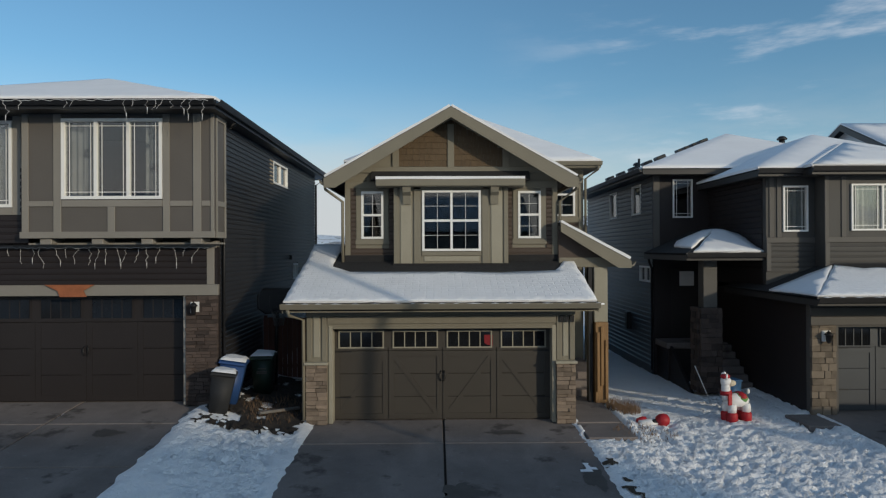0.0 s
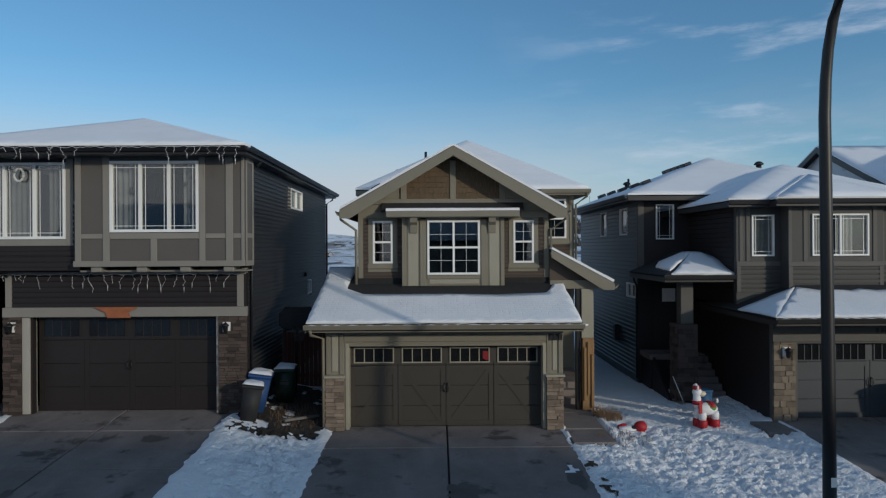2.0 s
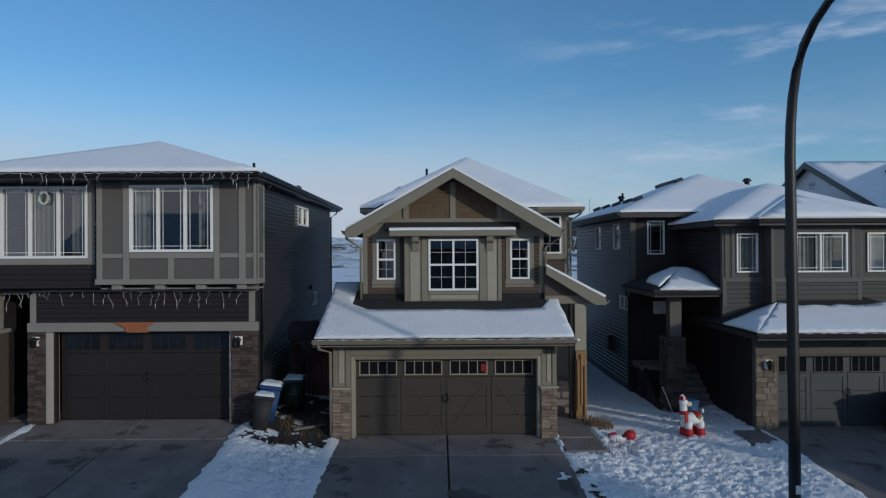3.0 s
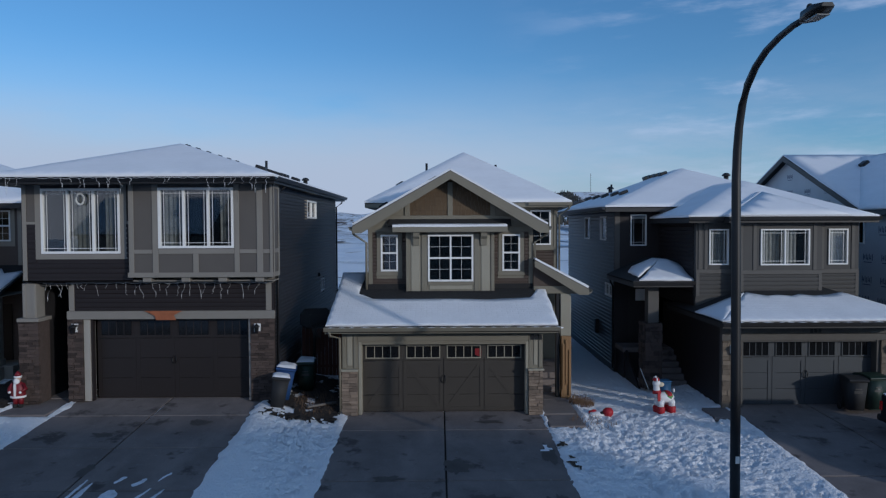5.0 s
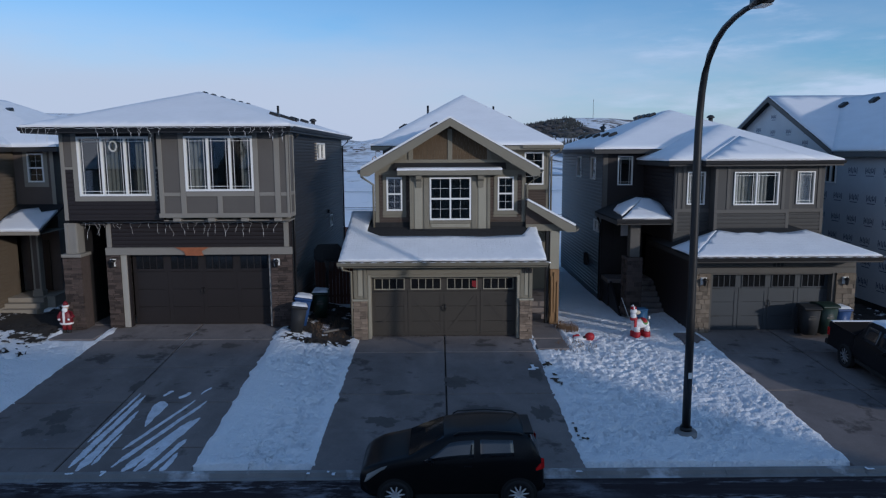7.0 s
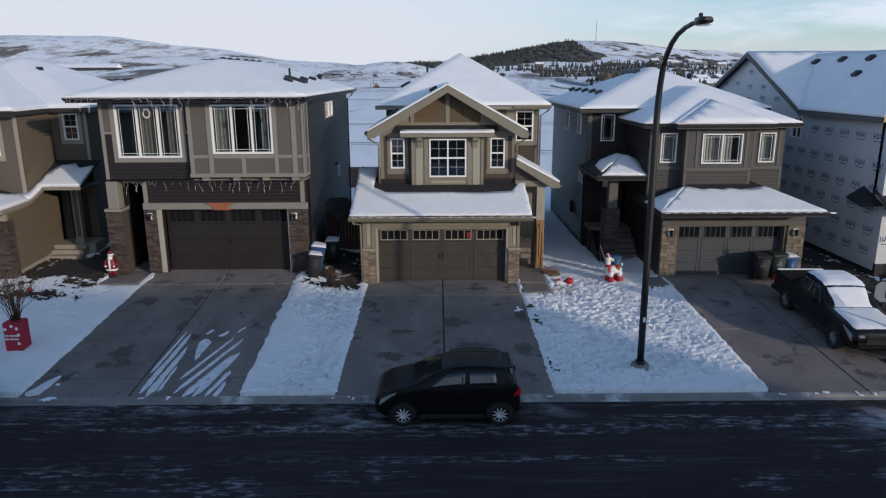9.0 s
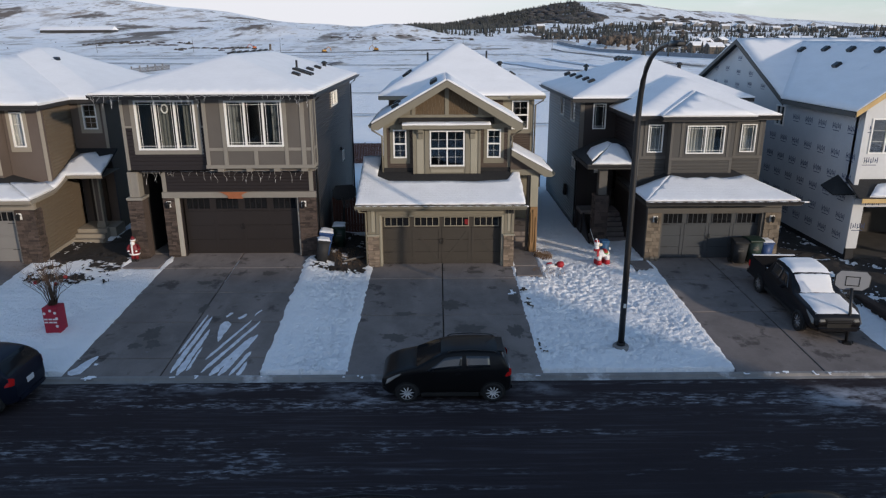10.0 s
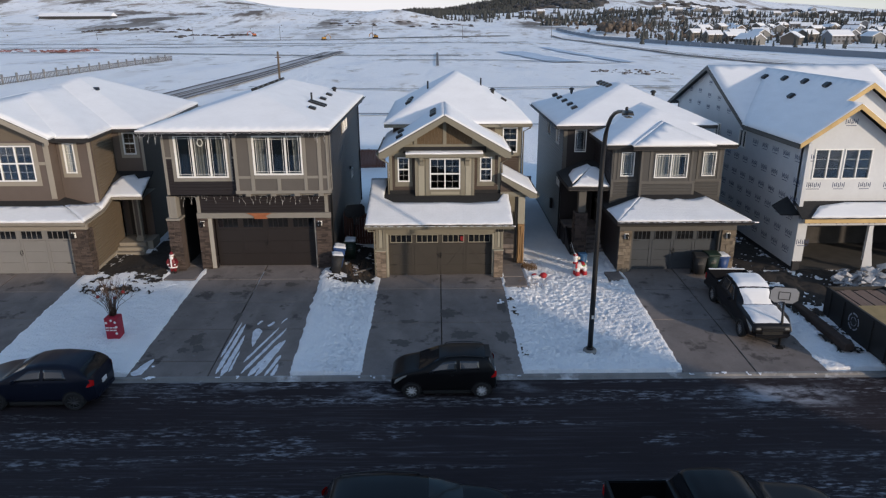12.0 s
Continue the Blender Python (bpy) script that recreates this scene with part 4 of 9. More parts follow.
for a0, a1, z0, z1 in ((-2.53, -2.44, 0.0, 2.2), (2.51, 2.6, 0.0, 2.2)):
    board(h2, "-y", 0.0, a0, a1, z0, z1, 0.02, TAUPE_PALE, "door_jamb", back=-0.3)
board(h2, "-y", 0.0, -2.44, 2.51, 2.13, 2.2, 0.018, TAUPE, "door_jamb", back=-0.3)
for a0, a1 in ((-3.03, -2.56), (2.6, 3.03)):
    stone_pier(h2, "-y", 0.0, a0, a1, 0.0, 1.34, STONE)
    board(h2, "-y", 0.0, a0 - 0.03, a1 + 0.03, 1.34, 1.4, 0.15, TAUPE_PALE, "stone_cap")
    board(h2, "-y", 0.0, a0 + 0.01, a0 + 0.12, 1.42, 2.55, 0.03, TAUPE)
    board(h2, "-y", 0.0, a1 - 0.12, a1 - 0.01, 1.42, 2.55, 0.03, TAUPE)
    board(h2, "-y", 0.0, a0 + 0.16, a1 - 0.16, 1.5, 2.5, 0.02, TAUPE_PALE, "panel")
board(h2, "-y", 0.0, -2.56, 2.6, 2.25, 2.42, 0.035, TAUPE)
board(h2, "-y", 0.0, -3.03, 3.03, 2.43, 2.55, 0.05, TAUPE)
# garage roof
GR = lambda y: 2.74 + 0.317 * (y + 0.62)
gp = [(-3.44, -0.62, GR(-0.62)), (3.43, -0.62, GR(-0.62)), (3.43, UY, GR(UY)), (-3.44, UY, GR(UY))]
gr = slope(h2, gp, 0.14, SHINGLE)
slope(h2, [(-3.44, UY, GR(UY)), (X0, UY, GR(UY)), (X0, 3.6, GR(3.6)), (-3.44, 3.6, GR(3.6))], 0.14, SHINGLE)
snow_on(gr, [(-3.43, -0.53, GR(-0.53)), (3.42, -0.53, GR(-0.53)), (3.42, 2.15, GR(2.15)), (3.2, 2.1, GR(2.1)), (2.85, 1.35, GR(1.35)), (1.5, 1.22, GR(1.22)), (0.3, 1.28, GR(1.28)), (-2.2, 1.3, GR(1.3)), (-2.7, 1.7, GR(1.7)), (-2.66, 2.7, GR(2.7)), (-2.62, 3.5, GR(3.5)), (-3.43, 3.5, GR(3.5))], 0.035, 0.0, 0.22, 0.05, THINSNOW)
for a0, a1, yy, z1_ in ((X0 - 0.02, -1.19, UY, 3.78), (-1.2, 1.76, 1.9, 3.57), (1.77, X1 + 0.02, UY, 3.78)):
    board(h2, "-y", yy, a0, a1, 3.1, z1_, 0.05, SHINGLE, "flashing")
gutter(h2, (-3.46, -0.64, 2.69), (3.45, -0.64, 2.69), TAUPE)
bm = bmesh.new()
box(bm, -3.42, -0.6, 2.56, 3.41, 0.0, 2.585)
part("soffit", bm, TAUPE, h2)
for x in (-3.44, 3.41):
    bm = bmesh.new()
    prism(bm, [(-0.62, 2.55), (-0.62, GR(-0.62) - 0.02), (UY, GR(UY) - 0.02), (UY, GR(UY) - 0.2)], "x", x, x + 0.025)
    part("rake_board", bm, TAUPE, h2)
downpipe(h2, [(-3.3, -0.7, 2.62), (-3.3, -0.62, 2.5), (-3.08, -0.1, 2.35), (-3.08, -0.06, 0.1)], TAUPE)
# upper front
WL, WR, WC = (-2.02, -1.45, 4.2, 5.42), (2.02, 2.61, 4.2, 5.42), (-0.45, 1.04, 3.88, 5.42)
wall(h2, "-y", UY, X0, X1, 2.9, 5.75, [WL, WR, (-1.05, 1.62, 3.5, 5.6)], TAUPE)
wall(h2, "-y", 1.9, -1.17, 1.73, 3.2, 5.62, [WC], TAUPE, thick=0.12, name="bay_wall")
for s, a in (("-x", -1.17), ("+x", 1.73)):
    wall(h2, s, a, 1.9 + 0.121, UY, 3.2, 5.62, [], TAUPE, thick=0.12, name="bay_cheek")
wall(h2, "-x", X0, UY + 0.181, 5.9, 2.9, 5.75, [], BROWN_SIDING)
wall(h2, "+x", X1, UY + 0.181, 5.9, 2.9, 5.75, [], BROWN_SIDING)
siding(h2, "-x", X0, UY + 0.18, 5.9, 3.6, 5.7, [], BROWN_SIDING)
siding(h2, "-y", UY, X0 + 0.14, -1.18, 3.5, 5.6, [(-2.16, -1.31, 4.04, 5.6)], BROWN_SIDING)
siding(h2, "-y", UY, 1.74, X1 - 0.14, 3.5, 5.6, [(1.87, 2.75, 4.04, 5.6)], BROWN_SIDING)
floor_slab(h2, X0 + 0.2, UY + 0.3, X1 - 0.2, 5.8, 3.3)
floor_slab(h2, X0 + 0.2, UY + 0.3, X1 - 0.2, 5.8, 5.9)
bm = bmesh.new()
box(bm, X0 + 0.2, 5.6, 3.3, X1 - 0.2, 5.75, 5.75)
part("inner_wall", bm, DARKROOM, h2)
for w in (WL, WR):
    window(h2, "-y", UY, *w, grid=(2, 2), mid=True, fw=0.055)
    board(h2, "-y", UY, w[0] - 0.13, w[0], 4.07, 5.5, 0.03, TAUPE)
    board(h2, "-y", UY, w[1], w[1] + 0.13, 4.07, 5.5, 0.03, TAUPE)
    board(h2, "-y", UY, w[0] - 0.15, w[1] + 0.15, 4.05, 4.19, 0.036, TAUPE)
window(h2, "-y", 1.9, *WC, columns=2, grid=(2, 2), mid=True, fw=0.058)
for x0, x1 in ((X0 - 0.01, X0 + 0.13), (X1 - 0.13, X1 + 0.01)):
    board(h2, "-y", UY, x0, x1, 3.5, 5.62, 0.035, TAUPE)
board(h2, "-y", UY, X0, -1.2, 5.5, 5.68, 0.04, TAUPE)
board(h2, "-y", UY, 1.76, X1, 5.5, 5.68, 0.04, TAUPE)
for a0, a1, m in ((-1.17, -1.06, TAUPE), (-1.0, -0.72, TAUPE_PALE), (-0.66, -0.48, TAUPE), (1.07, 1.24, TAUPE), (1.3, 1.58, TAUPE_PALE), (1.62, 1.73, TAUPE)):
    board(h2, "-y", 1.9, a0, a1, 3.56, 5.5, 0.03 if m is TAUPE else 0.018, m)
board(h2, "-y", 1.9, -0.46, 1.05, 3.76, 3.86, 0.032, TAUPE)
board(h2, "-y", 1.9, -0.4, 1.0, 3.62, 3.75, 0.02, TAUPE_PALE, "panel")
board(h2, "-y", 1.9, -0.66, 1.24, 5.44, 5.52, 0.03, TAUPE)
# pent shelf with brackets over the middle window
aw = part("pent_shelf", bbox(-1.6, 1.55, 5.5, 2.13, 2.2, 5.68, 0.015), TAUPE, h2)
snow_on(aw, [(-1.59, 1.56, 5.68), (2.12, 1.56, 5.68), (2.12, 2.0, 5.72), (-1.59, 2.0, 5.72)], 0.06, 0.0, 0.3, 0.02)
bm = bmesh.new()
prism(bm, [(1.9, 5.68), (2.2, 5.68), (2.2, 5.98)], "x", -1.75, 2.3)
part("flashing", bm, SHINGLE, h2)
for x in (-0.93, 1.28):
    bm = bmesh.new()
    prism(bm, [(1.62, 5.5), (1.9, 5.5), (1.9, 5.08), (1.84, 5.06), (1.8, 5.28), (1.66, 5.36)], "x", x, x + 0.2)
    part("bracket", bm, TAUPE, h2)
# gable
EZ, AZ, HALF = 5.72, 7.5, 3.18
GZ = lambda x: AZ - abs(x - CX) * (AZ - EZ) / HALF
bm = bmesh.new()
prism(bm, [(X0, 5.75), (X1, 5.75), (X1, GZ(X1) - 0.12), (CX, AZ - 0.12), (X0, GZ(X0) - 0.12)], "y", UY, UY + 0.15)
part("gable_wall", bm, TAUPE, h2)
z, rnd = 6.06, random.Random(21)
while z < 7.2:
    x = CX - 1.36
    while x < CX + 1.36:
        w = min(rnd.uniform(0.09, 0.2), CX + 1.37 - x)
        dz = rnd.uniform(-0.012, 0.012)
        tops = [min(z + 0.17, GZ(q) - 0.2) for q in (x, x + w)]
        if min(tops) > z + 0.03:
            bm = bmesh.new()
            v = [bm.verts.new(p) for q, t in ((x + 0.003, tops[0]), (x + w - 0.003, tops[1])) for p in ((q, UY - 0.004, z + dz), (q, UY - 0.026, z + dz), (q, UY - 0.01, t), (q, UY - 0.004, t))]
            for f in ((0, 1, 2, 3), (7, 6, 5, 4), (0, 4, 5, 1), (1, 5, 6, 2), (2, 6, 7, 3)):
                bm.faces.new([v[i] for i in f])
            bmesh.ops.recalc_face_normals(bm, faces=bm.faces[:])
            part("shingle", bm, SHAKE, h2)
        x += w
    z += 0.155
for x, top in ((CX, AZ - 0.35), (CX - 1.42, GZ(CX - 1.42) - 0.2), (CX + 1.42, GZ(CX + 1.42) - 0.2)):
    board(h2, "-y", UY, x - 0.085, x + 0.085, 6.02, top, 0.05, TAUPE)
board(h2, "-y", UY, X0 + 0.3, X1 - 0.3, 5.9, 6.05, 0.045, TAUPE)
FY = 1.62
for s in (-1, 1):
    e = (CX + s * HALF, EZ)
    sl = [(CX, FY, AZ), (e[0], FY, EZ), (e[0], 7.4, EZ), (CX, 9.0, AZ)]
    rs = slope(h2, sl, 0.07, SHINGLE)
    snow_on(rs, [(CX, FY + 0.05, AZ), (e[0] - s * 0.02, FY + 0.05, EZ + 0.01), (e[0] - s * 0.02, 7.4, EZ + 0.01), (CX, 9.0, AZ)], 0.07, 0.0, 0.35, 0.03)
    bm = bmesh.new()
    prism(bm, [(CX, AZ - 0.02), (e[0], EZ - 0.02), (e[0], EZ - 0.25), (e[0] - s * 0.28, EZ - 0.25), (CX, AZ - 0.28)], "y", FY - 0.03, FY)
    part("barge_board", bm, TAUPE, h2)
    bm = bmesh.new()
    prism(bm, [(CX, AZ - 0.2), (e[0] - s * 0.1, EZ - 0.13), (e[0] - s * 0.1, EZ - 0.15), (CX, AZ - 0.23)], "y", FY, UY)
    part("soffit", bm, TAUPE, h2)
    gz = EZ - 0.1
    gutter(h2, (e[0] + s * 0.01, 1.62 if s > 0 else 7.0, gz), (e[0] + s * 0.01, 7.0 if s > 0 else 1.62, gz), TAUPE, snow=False)
downpipe(h2, [(CX - HALF, 1.75, 5.55), (CX - HALF, 1.85, 5.45), (X0 - 0.06, 2.12, 5.15), (X0 - 0.06, 2.12, 3.6)], TAUPE)
downpipe(h2, [(CX + HALF, 1.75, 5.55), (CX + HALF, 1.85, 5.45), (X1 + 0.06, 2.12, 5.15), (X1 + 0.06, 2.12, 3.6)], TAUPE)
# rear block
RW = (3.45, 4.25, 4.95, 6.3)
wall(h2, "-y", 5.9, X1, 4.5, 0.0, 6.5, [RW], TAUPE)
wall(h2, "-y", 5.9, X0, X1 - 0.001, 5.7, 6.5, [], BROWN_SIDING)
wall(h2, "+x", 4.5, 6.081, 15.4, 0.0, 6.5, [], BROWN_SIDING)
wall(h2, "-x", X0, 6.081, 15.4, 0.0, 6.5, [], BROWN_SIDING)
wall(h2, "+y", 15.4, X0 + 0.18, 4.32, -1.0, 6.5, [], BROWN_SIDING)
window(h2, "-y", 5.9, *RW, grid=(2, 2), mid=True)
board(h2, "-y", 5.9, 4.36, 4.51, 3.0, 6.45, 0.03, TAUPE)
board(h2, "-y", 5.9, 3.3, 4.36, 4.75, 4.93, 0.03, TAUPE)
siding(h2, "-y", 5.9, 3.04, 4.36, 3.2, 4.74, [], BROWN_SIDING)
siding(h2, "+x", 4.5, 6.08, 15.4, 0.2, 6.45, [], BROWN_SIDING)
hip(h2, -2.87, 4.93, 5.3, 15.9, 6.6, ((1.03, 9.95, 8.92), (1.03, 11.2, 8.92)), SHINGLE, TAUPE)
gutter(h2, (3.3, 5.28, 6.52), (4.95, 5.28, 6.52), TAUPE, snow=False)
downpipe(h2, [(4.85, 5.25, 6.45), (4.85, 5.35, 6.35), (4.56, 5.8, 6.1), (4.56, 5.84, 0.1)], TAUPE)
vent(h2, -0.6, 9.6, 8.0, "pipe")
vent(h2, 2.55, 11.0, 8.05, "pipe")
vent(h2, 3.2, 10.2, 7.65, "cap")
for x, y, z in ((-1.55, 9.4, 7.385), (-1.6, 8.6, 7.355), (-1.65, 7.9, 7.325), (3.8, 9.8, 7.27)):
    vent(h2, x, y, z + 0.04, "box", (0, -31 if x < 1 else 31))
for i, y in enumerate((3.6, 4.4, 5.2)):
    vent(h2, -0.25, y, GZ(-0.25) + 0.06, "box", (0, -29))
for y in (2.6, 4.2):
    vent(h2, -1.9, y, GZ(-1.9) + 0.06, "box", (0, -29))
# porch on the right
PZ = lambda x: 4.59 - (x - 3.05) * 0.54
pp = [(3.04, 1.75, PZ(3.04)), (4.8, 1.75, PZ(4.8)), (4.8, 5.2, PZ(4.8)), (3.04, 5.2, PZ(3.04))]
ps = slope(h2, pp, 0.07, SHINGLE)
snow_on(ps, pp, 0.07, 0.03, 0.3, 0.03)
bm = bmesh.new()
prism(bm, [(3.04, PZ(3.04) - 0.02), (4.82, PZ(4.82) - 0.02), (4.82, PZ(4.82) - 0.2), (4.5, PZ(4.82) - 0.2), (3.04, PZ(3.04) - 0.24)], "y", 1.72, 1.75)
part("barge_board", bm, TAUPE, h2)
gutter(h2, (4.82, 1.75, PZ(4.82) - 0.1), (4.82, 5.2, PZ(4.82) - 0.1), TAUPE, snow=False)
bm = bmesh.new()
prism(bm, [(3.04, 3.7), (4.4, 3.7), (3.04, 4.42)], "y", 2.05, 2.2)
part("porch_gable", bm, BROWN_SIDING, h2)
part("porch_beam", bbox(3.04, 2.0, 3.45, 4.5, 2.2, 3.7, 0.01), TAUPE, h2)
part("porch_post", bbox(3.92, 1.95, 2.05, 4.27, 2.2, 3.45, 0.015), TAUPE_PALE, h2)
part("porch_post", bbox(3.78, 2.0, 0.0, 3.9, 2.2, 3.45, 0.01), BLACK, h2)
bm = bbox(3.94, 1.9, 0.0, 4.27, 2.2, 2.05, 0.012)
wrap = part("post_base", bm, WOOD, h2, "raw plywood-wrapped post base")
for x, zz in ((3.97, 0.3), (4.07, 0.45), (4.18, 0.1)):
    part("plank", bbox(x, 1.84, zz, x + 0.07, 1.895, zz + 1.5, 0.006), WOOD, wrap)
for p in ((3.07, 3.3, 0.0, 4.4, 5.8, 0.55), (3.07, 3.0, 0.0, 4.2, 3.298, 0.36), (3.07, 2.7, 0.0, 4.2, 2.998, 0.18)):
    part("porch_step", bbox(*p, 0.012), CONCRETE, h2)
for y in (2.75, 3.05, 3.35):
    bm = bmesh.new()
    tube(bm, [(4.3, y, 0.1), (4.3, y, 1.4)], 0.02, 6)
    part("railing_post", bm, BLACK, h2)
# the number over the pier, as plain bars
for i, x in enumerate((2.68, 2.8, 2.92)):
    bm = bmesh.new()
    wbox(bm, "-y", 0.0, x, x + 0.085, 2.27, 2.42, 0.052, 0.066)
    part("number_bar", bm, BLACK, h2)

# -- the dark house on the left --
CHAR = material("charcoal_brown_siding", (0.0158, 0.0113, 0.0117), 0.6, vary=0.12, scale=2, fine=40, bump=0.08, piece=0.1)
SLATE = material("slate_side_siding", (0.024, 0.0228, 0.0238), 0.5, vary=0.1, scale=2, fine=40, bump=0.08, piece=0.1)
GREIGE = material("greige_trim", (0.23, 0.214, 0.187), 0.65, vary=0.07, scale=1.5, fine=30, bump=0.06)
GREIGE_DK = material("grey_brown_panel", (0.106, 0.0948, 0.0847), 0.65, vary=0.08, scale=1.5, fine=30, bump=0.06)
DKDOOR = material("dark_brown_door", (0.0191, 0.0148, 0.0138), 0.5, vary=0.12, scale=1.5, fine=60, bump=0.06)
ICE = material("white_wire", (0.7, 0.7, 0.7), 0.5, vary=0.1, bump=0)

PALEJAMB = material("pale_greige_jamb", (0.36, 0.34, 0.3), 0.6, vary=0.06, bump=0.04)
h1 = house("dark two-storey house with panelled bay and strings of icicle lights", (-8.9, 0.5, 0.34))
LX0, LX1, LZ = -12.62, -5.2, 0.34
W1, W2 = (-12.05, -9.68, 4.91, 6.87), (-8.44, -6.2, 5.07, 6.87)
wall(h1, "-y", 0.15, LX0, -9.33, 4.05, 7.0, [W1], CHAR)
siding(h1, "-y", 0.15, LX0 + 0.14, -9.34, 4.2, 5.86, [(-12.22, -9.5, 4.74, 7)], CHAR, 0.15)
wall(h1, "-y", -0.1, -9.32, -5.05, 4.2, 7.0, [W2], GREIGE_DK, name="bay_wall")
wall(h1, "-x", -9.32, 0.081, 0.149, 4.2, 7.0, [], GREIGE, thick=0.05, name="bay_cheek")
wall(h1, "+x", -5.05, 0.081, 0.7, 4.2, 7.0, [], GREIGE_DK, name="bay_cheek")
for y0, y1, z0, z1 in ((0.0, 0.08, 4.2, 7.0), (0.6, 0.7, 4.2, 7.0)):
    board(h1, "+x", -5.05, y0, y1, z0, z1, 0.025, GREIGE)
for z0, z1 in ((4.2, 4.34), (4.92, 5.04), (6.85, 7.0)):
    board(h1, "+x", -5.05, 0.08, 0.6, z0, z1, 0.022, GREIGE)
window(h1, "-y", 0.15, *W1, columns=3, curtain=((0.36, 0.56), (0.78, 0.97)), prairie=True, fw=0.07, cloth=DRAPE)
window(h1, "-y", -0.1, *W2, columns=3, curtain=((0.03, 0.31), (0.8, 0.97)), prairie=True, fw=0.07, cloth=PRINTED)
for a0, a1, z0, z1 in ((LX0, LX0 + 0.13, 4.1, 7.0), (-12.23, -12.06, 4.74, 6.98), (-9.67, -9.48, 4.74, 6.98), (-12.06, -9.67, 4.74, 4.9), (-12.49, -12.23, 5.78, 5.88), (-9.48, -9.34, 5.78, 5.88)):
    board(h1, "-y", 0.15, a0, a1, z0, z1, 0.03, GREIGE)
board(h1, "-y", 0.15, -12.48, -12.24, 5.89, 6.98, 0.015, GREIGE_DK, "panel")
for a0, a1, z0, z1 in ((-9.32, -9.17, 4.34, 7.0), (-8.62, -8.45, 4.34, 7.0), (-6.19, -6.04, 4.34, 7.0), (-5.52, -5.34, 4.34, 7.0), (-5.13, -5.05, 4.34, 7.0), (-7.42, -7.26, 4.34, 4.9), (-9.17, -8.63, 4.91, 5.03), (-8.44, -6.2, 4.9, 5.05), (-6.03, -5.53, 4.91, 5.03), (-5.33, -5.14, 4.91, 5.03)):
    board(h1, "-y", -0.1, a0, a1, z0, z1, 0.03, GREIGE)
board(h1, "-y", -0.1, -9.36, -5.03, 4.2, 4.345, 0.045, GREIGE, "skirt_board")
for x in (-8.95, -7.8, -6.7, -5.6):
    part("corbel", bbox(x, -0.08, 4.06, x + 0.26, 0.5, 4.2, 0.015), GREIGE, h1)
board(h1, "-y", 0.55, LX0 - 0.08, -5.2, 3.98, 4.14, 0.05, GREIGE, "belt_board", back=-0.2)
bm = bmesh.new()
box(bm, LX0, 0.15, 4.06, -5.07, 0.75, 4.1)
part("overhang_soffit", bm, GREIGE, h1)
# lower front
wall(h1, "-y", 0.55, -11.47, -5.2, LZ, 4.0, [(-10.79, -5.97, 0, 2.87)], CHAR)
siding(h1, "-y", 0.55, -11.3, -5.44, 3.14, 3.98, [], CHAR, 0.14)
board(h1, "-y", 0.55, -11.5, -5.15, 2.88, 3.13, 0.13, GREIGE, "beam_board")
board(h1, "-y", 0.55, -11.47, -11.31, 3.13, 3.98, 0.05, GREIGE)
board(h1, "-y", 0.55, -5.43, -5.26, 3.13, 3.98, 0.05, GREIGE)
for a0, a1 in ((-11.5, -11.03), (-5.9, -5.17)):
    stone_pier(h1, "-y", 0.55, a0, a1, LZ, 2.87, STONE_DK, thick=0.12)
for a0, a1 in ((-11.03, -10.84), (-5.97, -5.91)):
    board(h1, "-y", 0.55, a0, a1, LZ, 2.87, 0.06, PALEJAMB, "door_jamb", back=-0.3)
coach_light(h1, "-y", 0.55, -11.26, 2.62)
coach_light(h1, "-y", 0.55, -5.68, 2.6)
garage_door(h1, -10.79, -5.97, LZ + 0.015, 2.86, 0.85, DKDOOR, 4, hardware=True, lip=0.012, pane_frame=DKDOOR)
bm = bmesh.new()
prism(bm, [(-9.1, 3.14), (-7.96, 3.14), (-8.22, 3.0), (-8.15, 2.86), (-8.75, 2.86), (-8.8, 3.0)], "y", 0.36, 0.4)
part("copper_plaque", bm, material("rusty_copper", (0.3, 0.1, 0.04), 0.6, vary=0.25, scale=6, bump=0.1), h1, "rust-brown winged metal plaque")
# entry at the left with its pillar
stone_pier(h1, "-y", 0.3, -12.85, -12.25, LZ, 2.84, STONE_DK, thick=0.1)
part("pillar_core", bbox(-12.83, 0.3, LZ, -12.27, 0.85, 2.84, 0.0), STONE_DK, h1)
part("pillar_cap", bbox(-12.88, 0.16, 2.84, -12.22, 0.9, 2.95, 0.01), GREIGE, h1)
part("pillar_shaft", bbox(-12.76, 0.28, 2.95, -12.34, 0.75, 4.0, 0.01), GREIGE, h1)
for x in (-12.74, -12.46):
    board(h1, "-y", 0.28, x, x + 0.1, 2.98, 3.95, 0.02, GREIGE)
wall(h1, "-y", 3.4, LX0, -11.3, LZ, 4.0, [(-12.3, -11.45, LZ, 2.5)], CHAR)
wall(h1, "-x", -11.47, 0.731, 3.4, LZ, 4.0, [], CHAR)
part("front_door", bbox(-12.29, 3.5, LZ + 0.02, -11.46, 3.55, 2.49, 0.008), DKDOOR, h1)
floor_slab(h1, LX0, 0.5, -11.4, 3.4, 4.06)
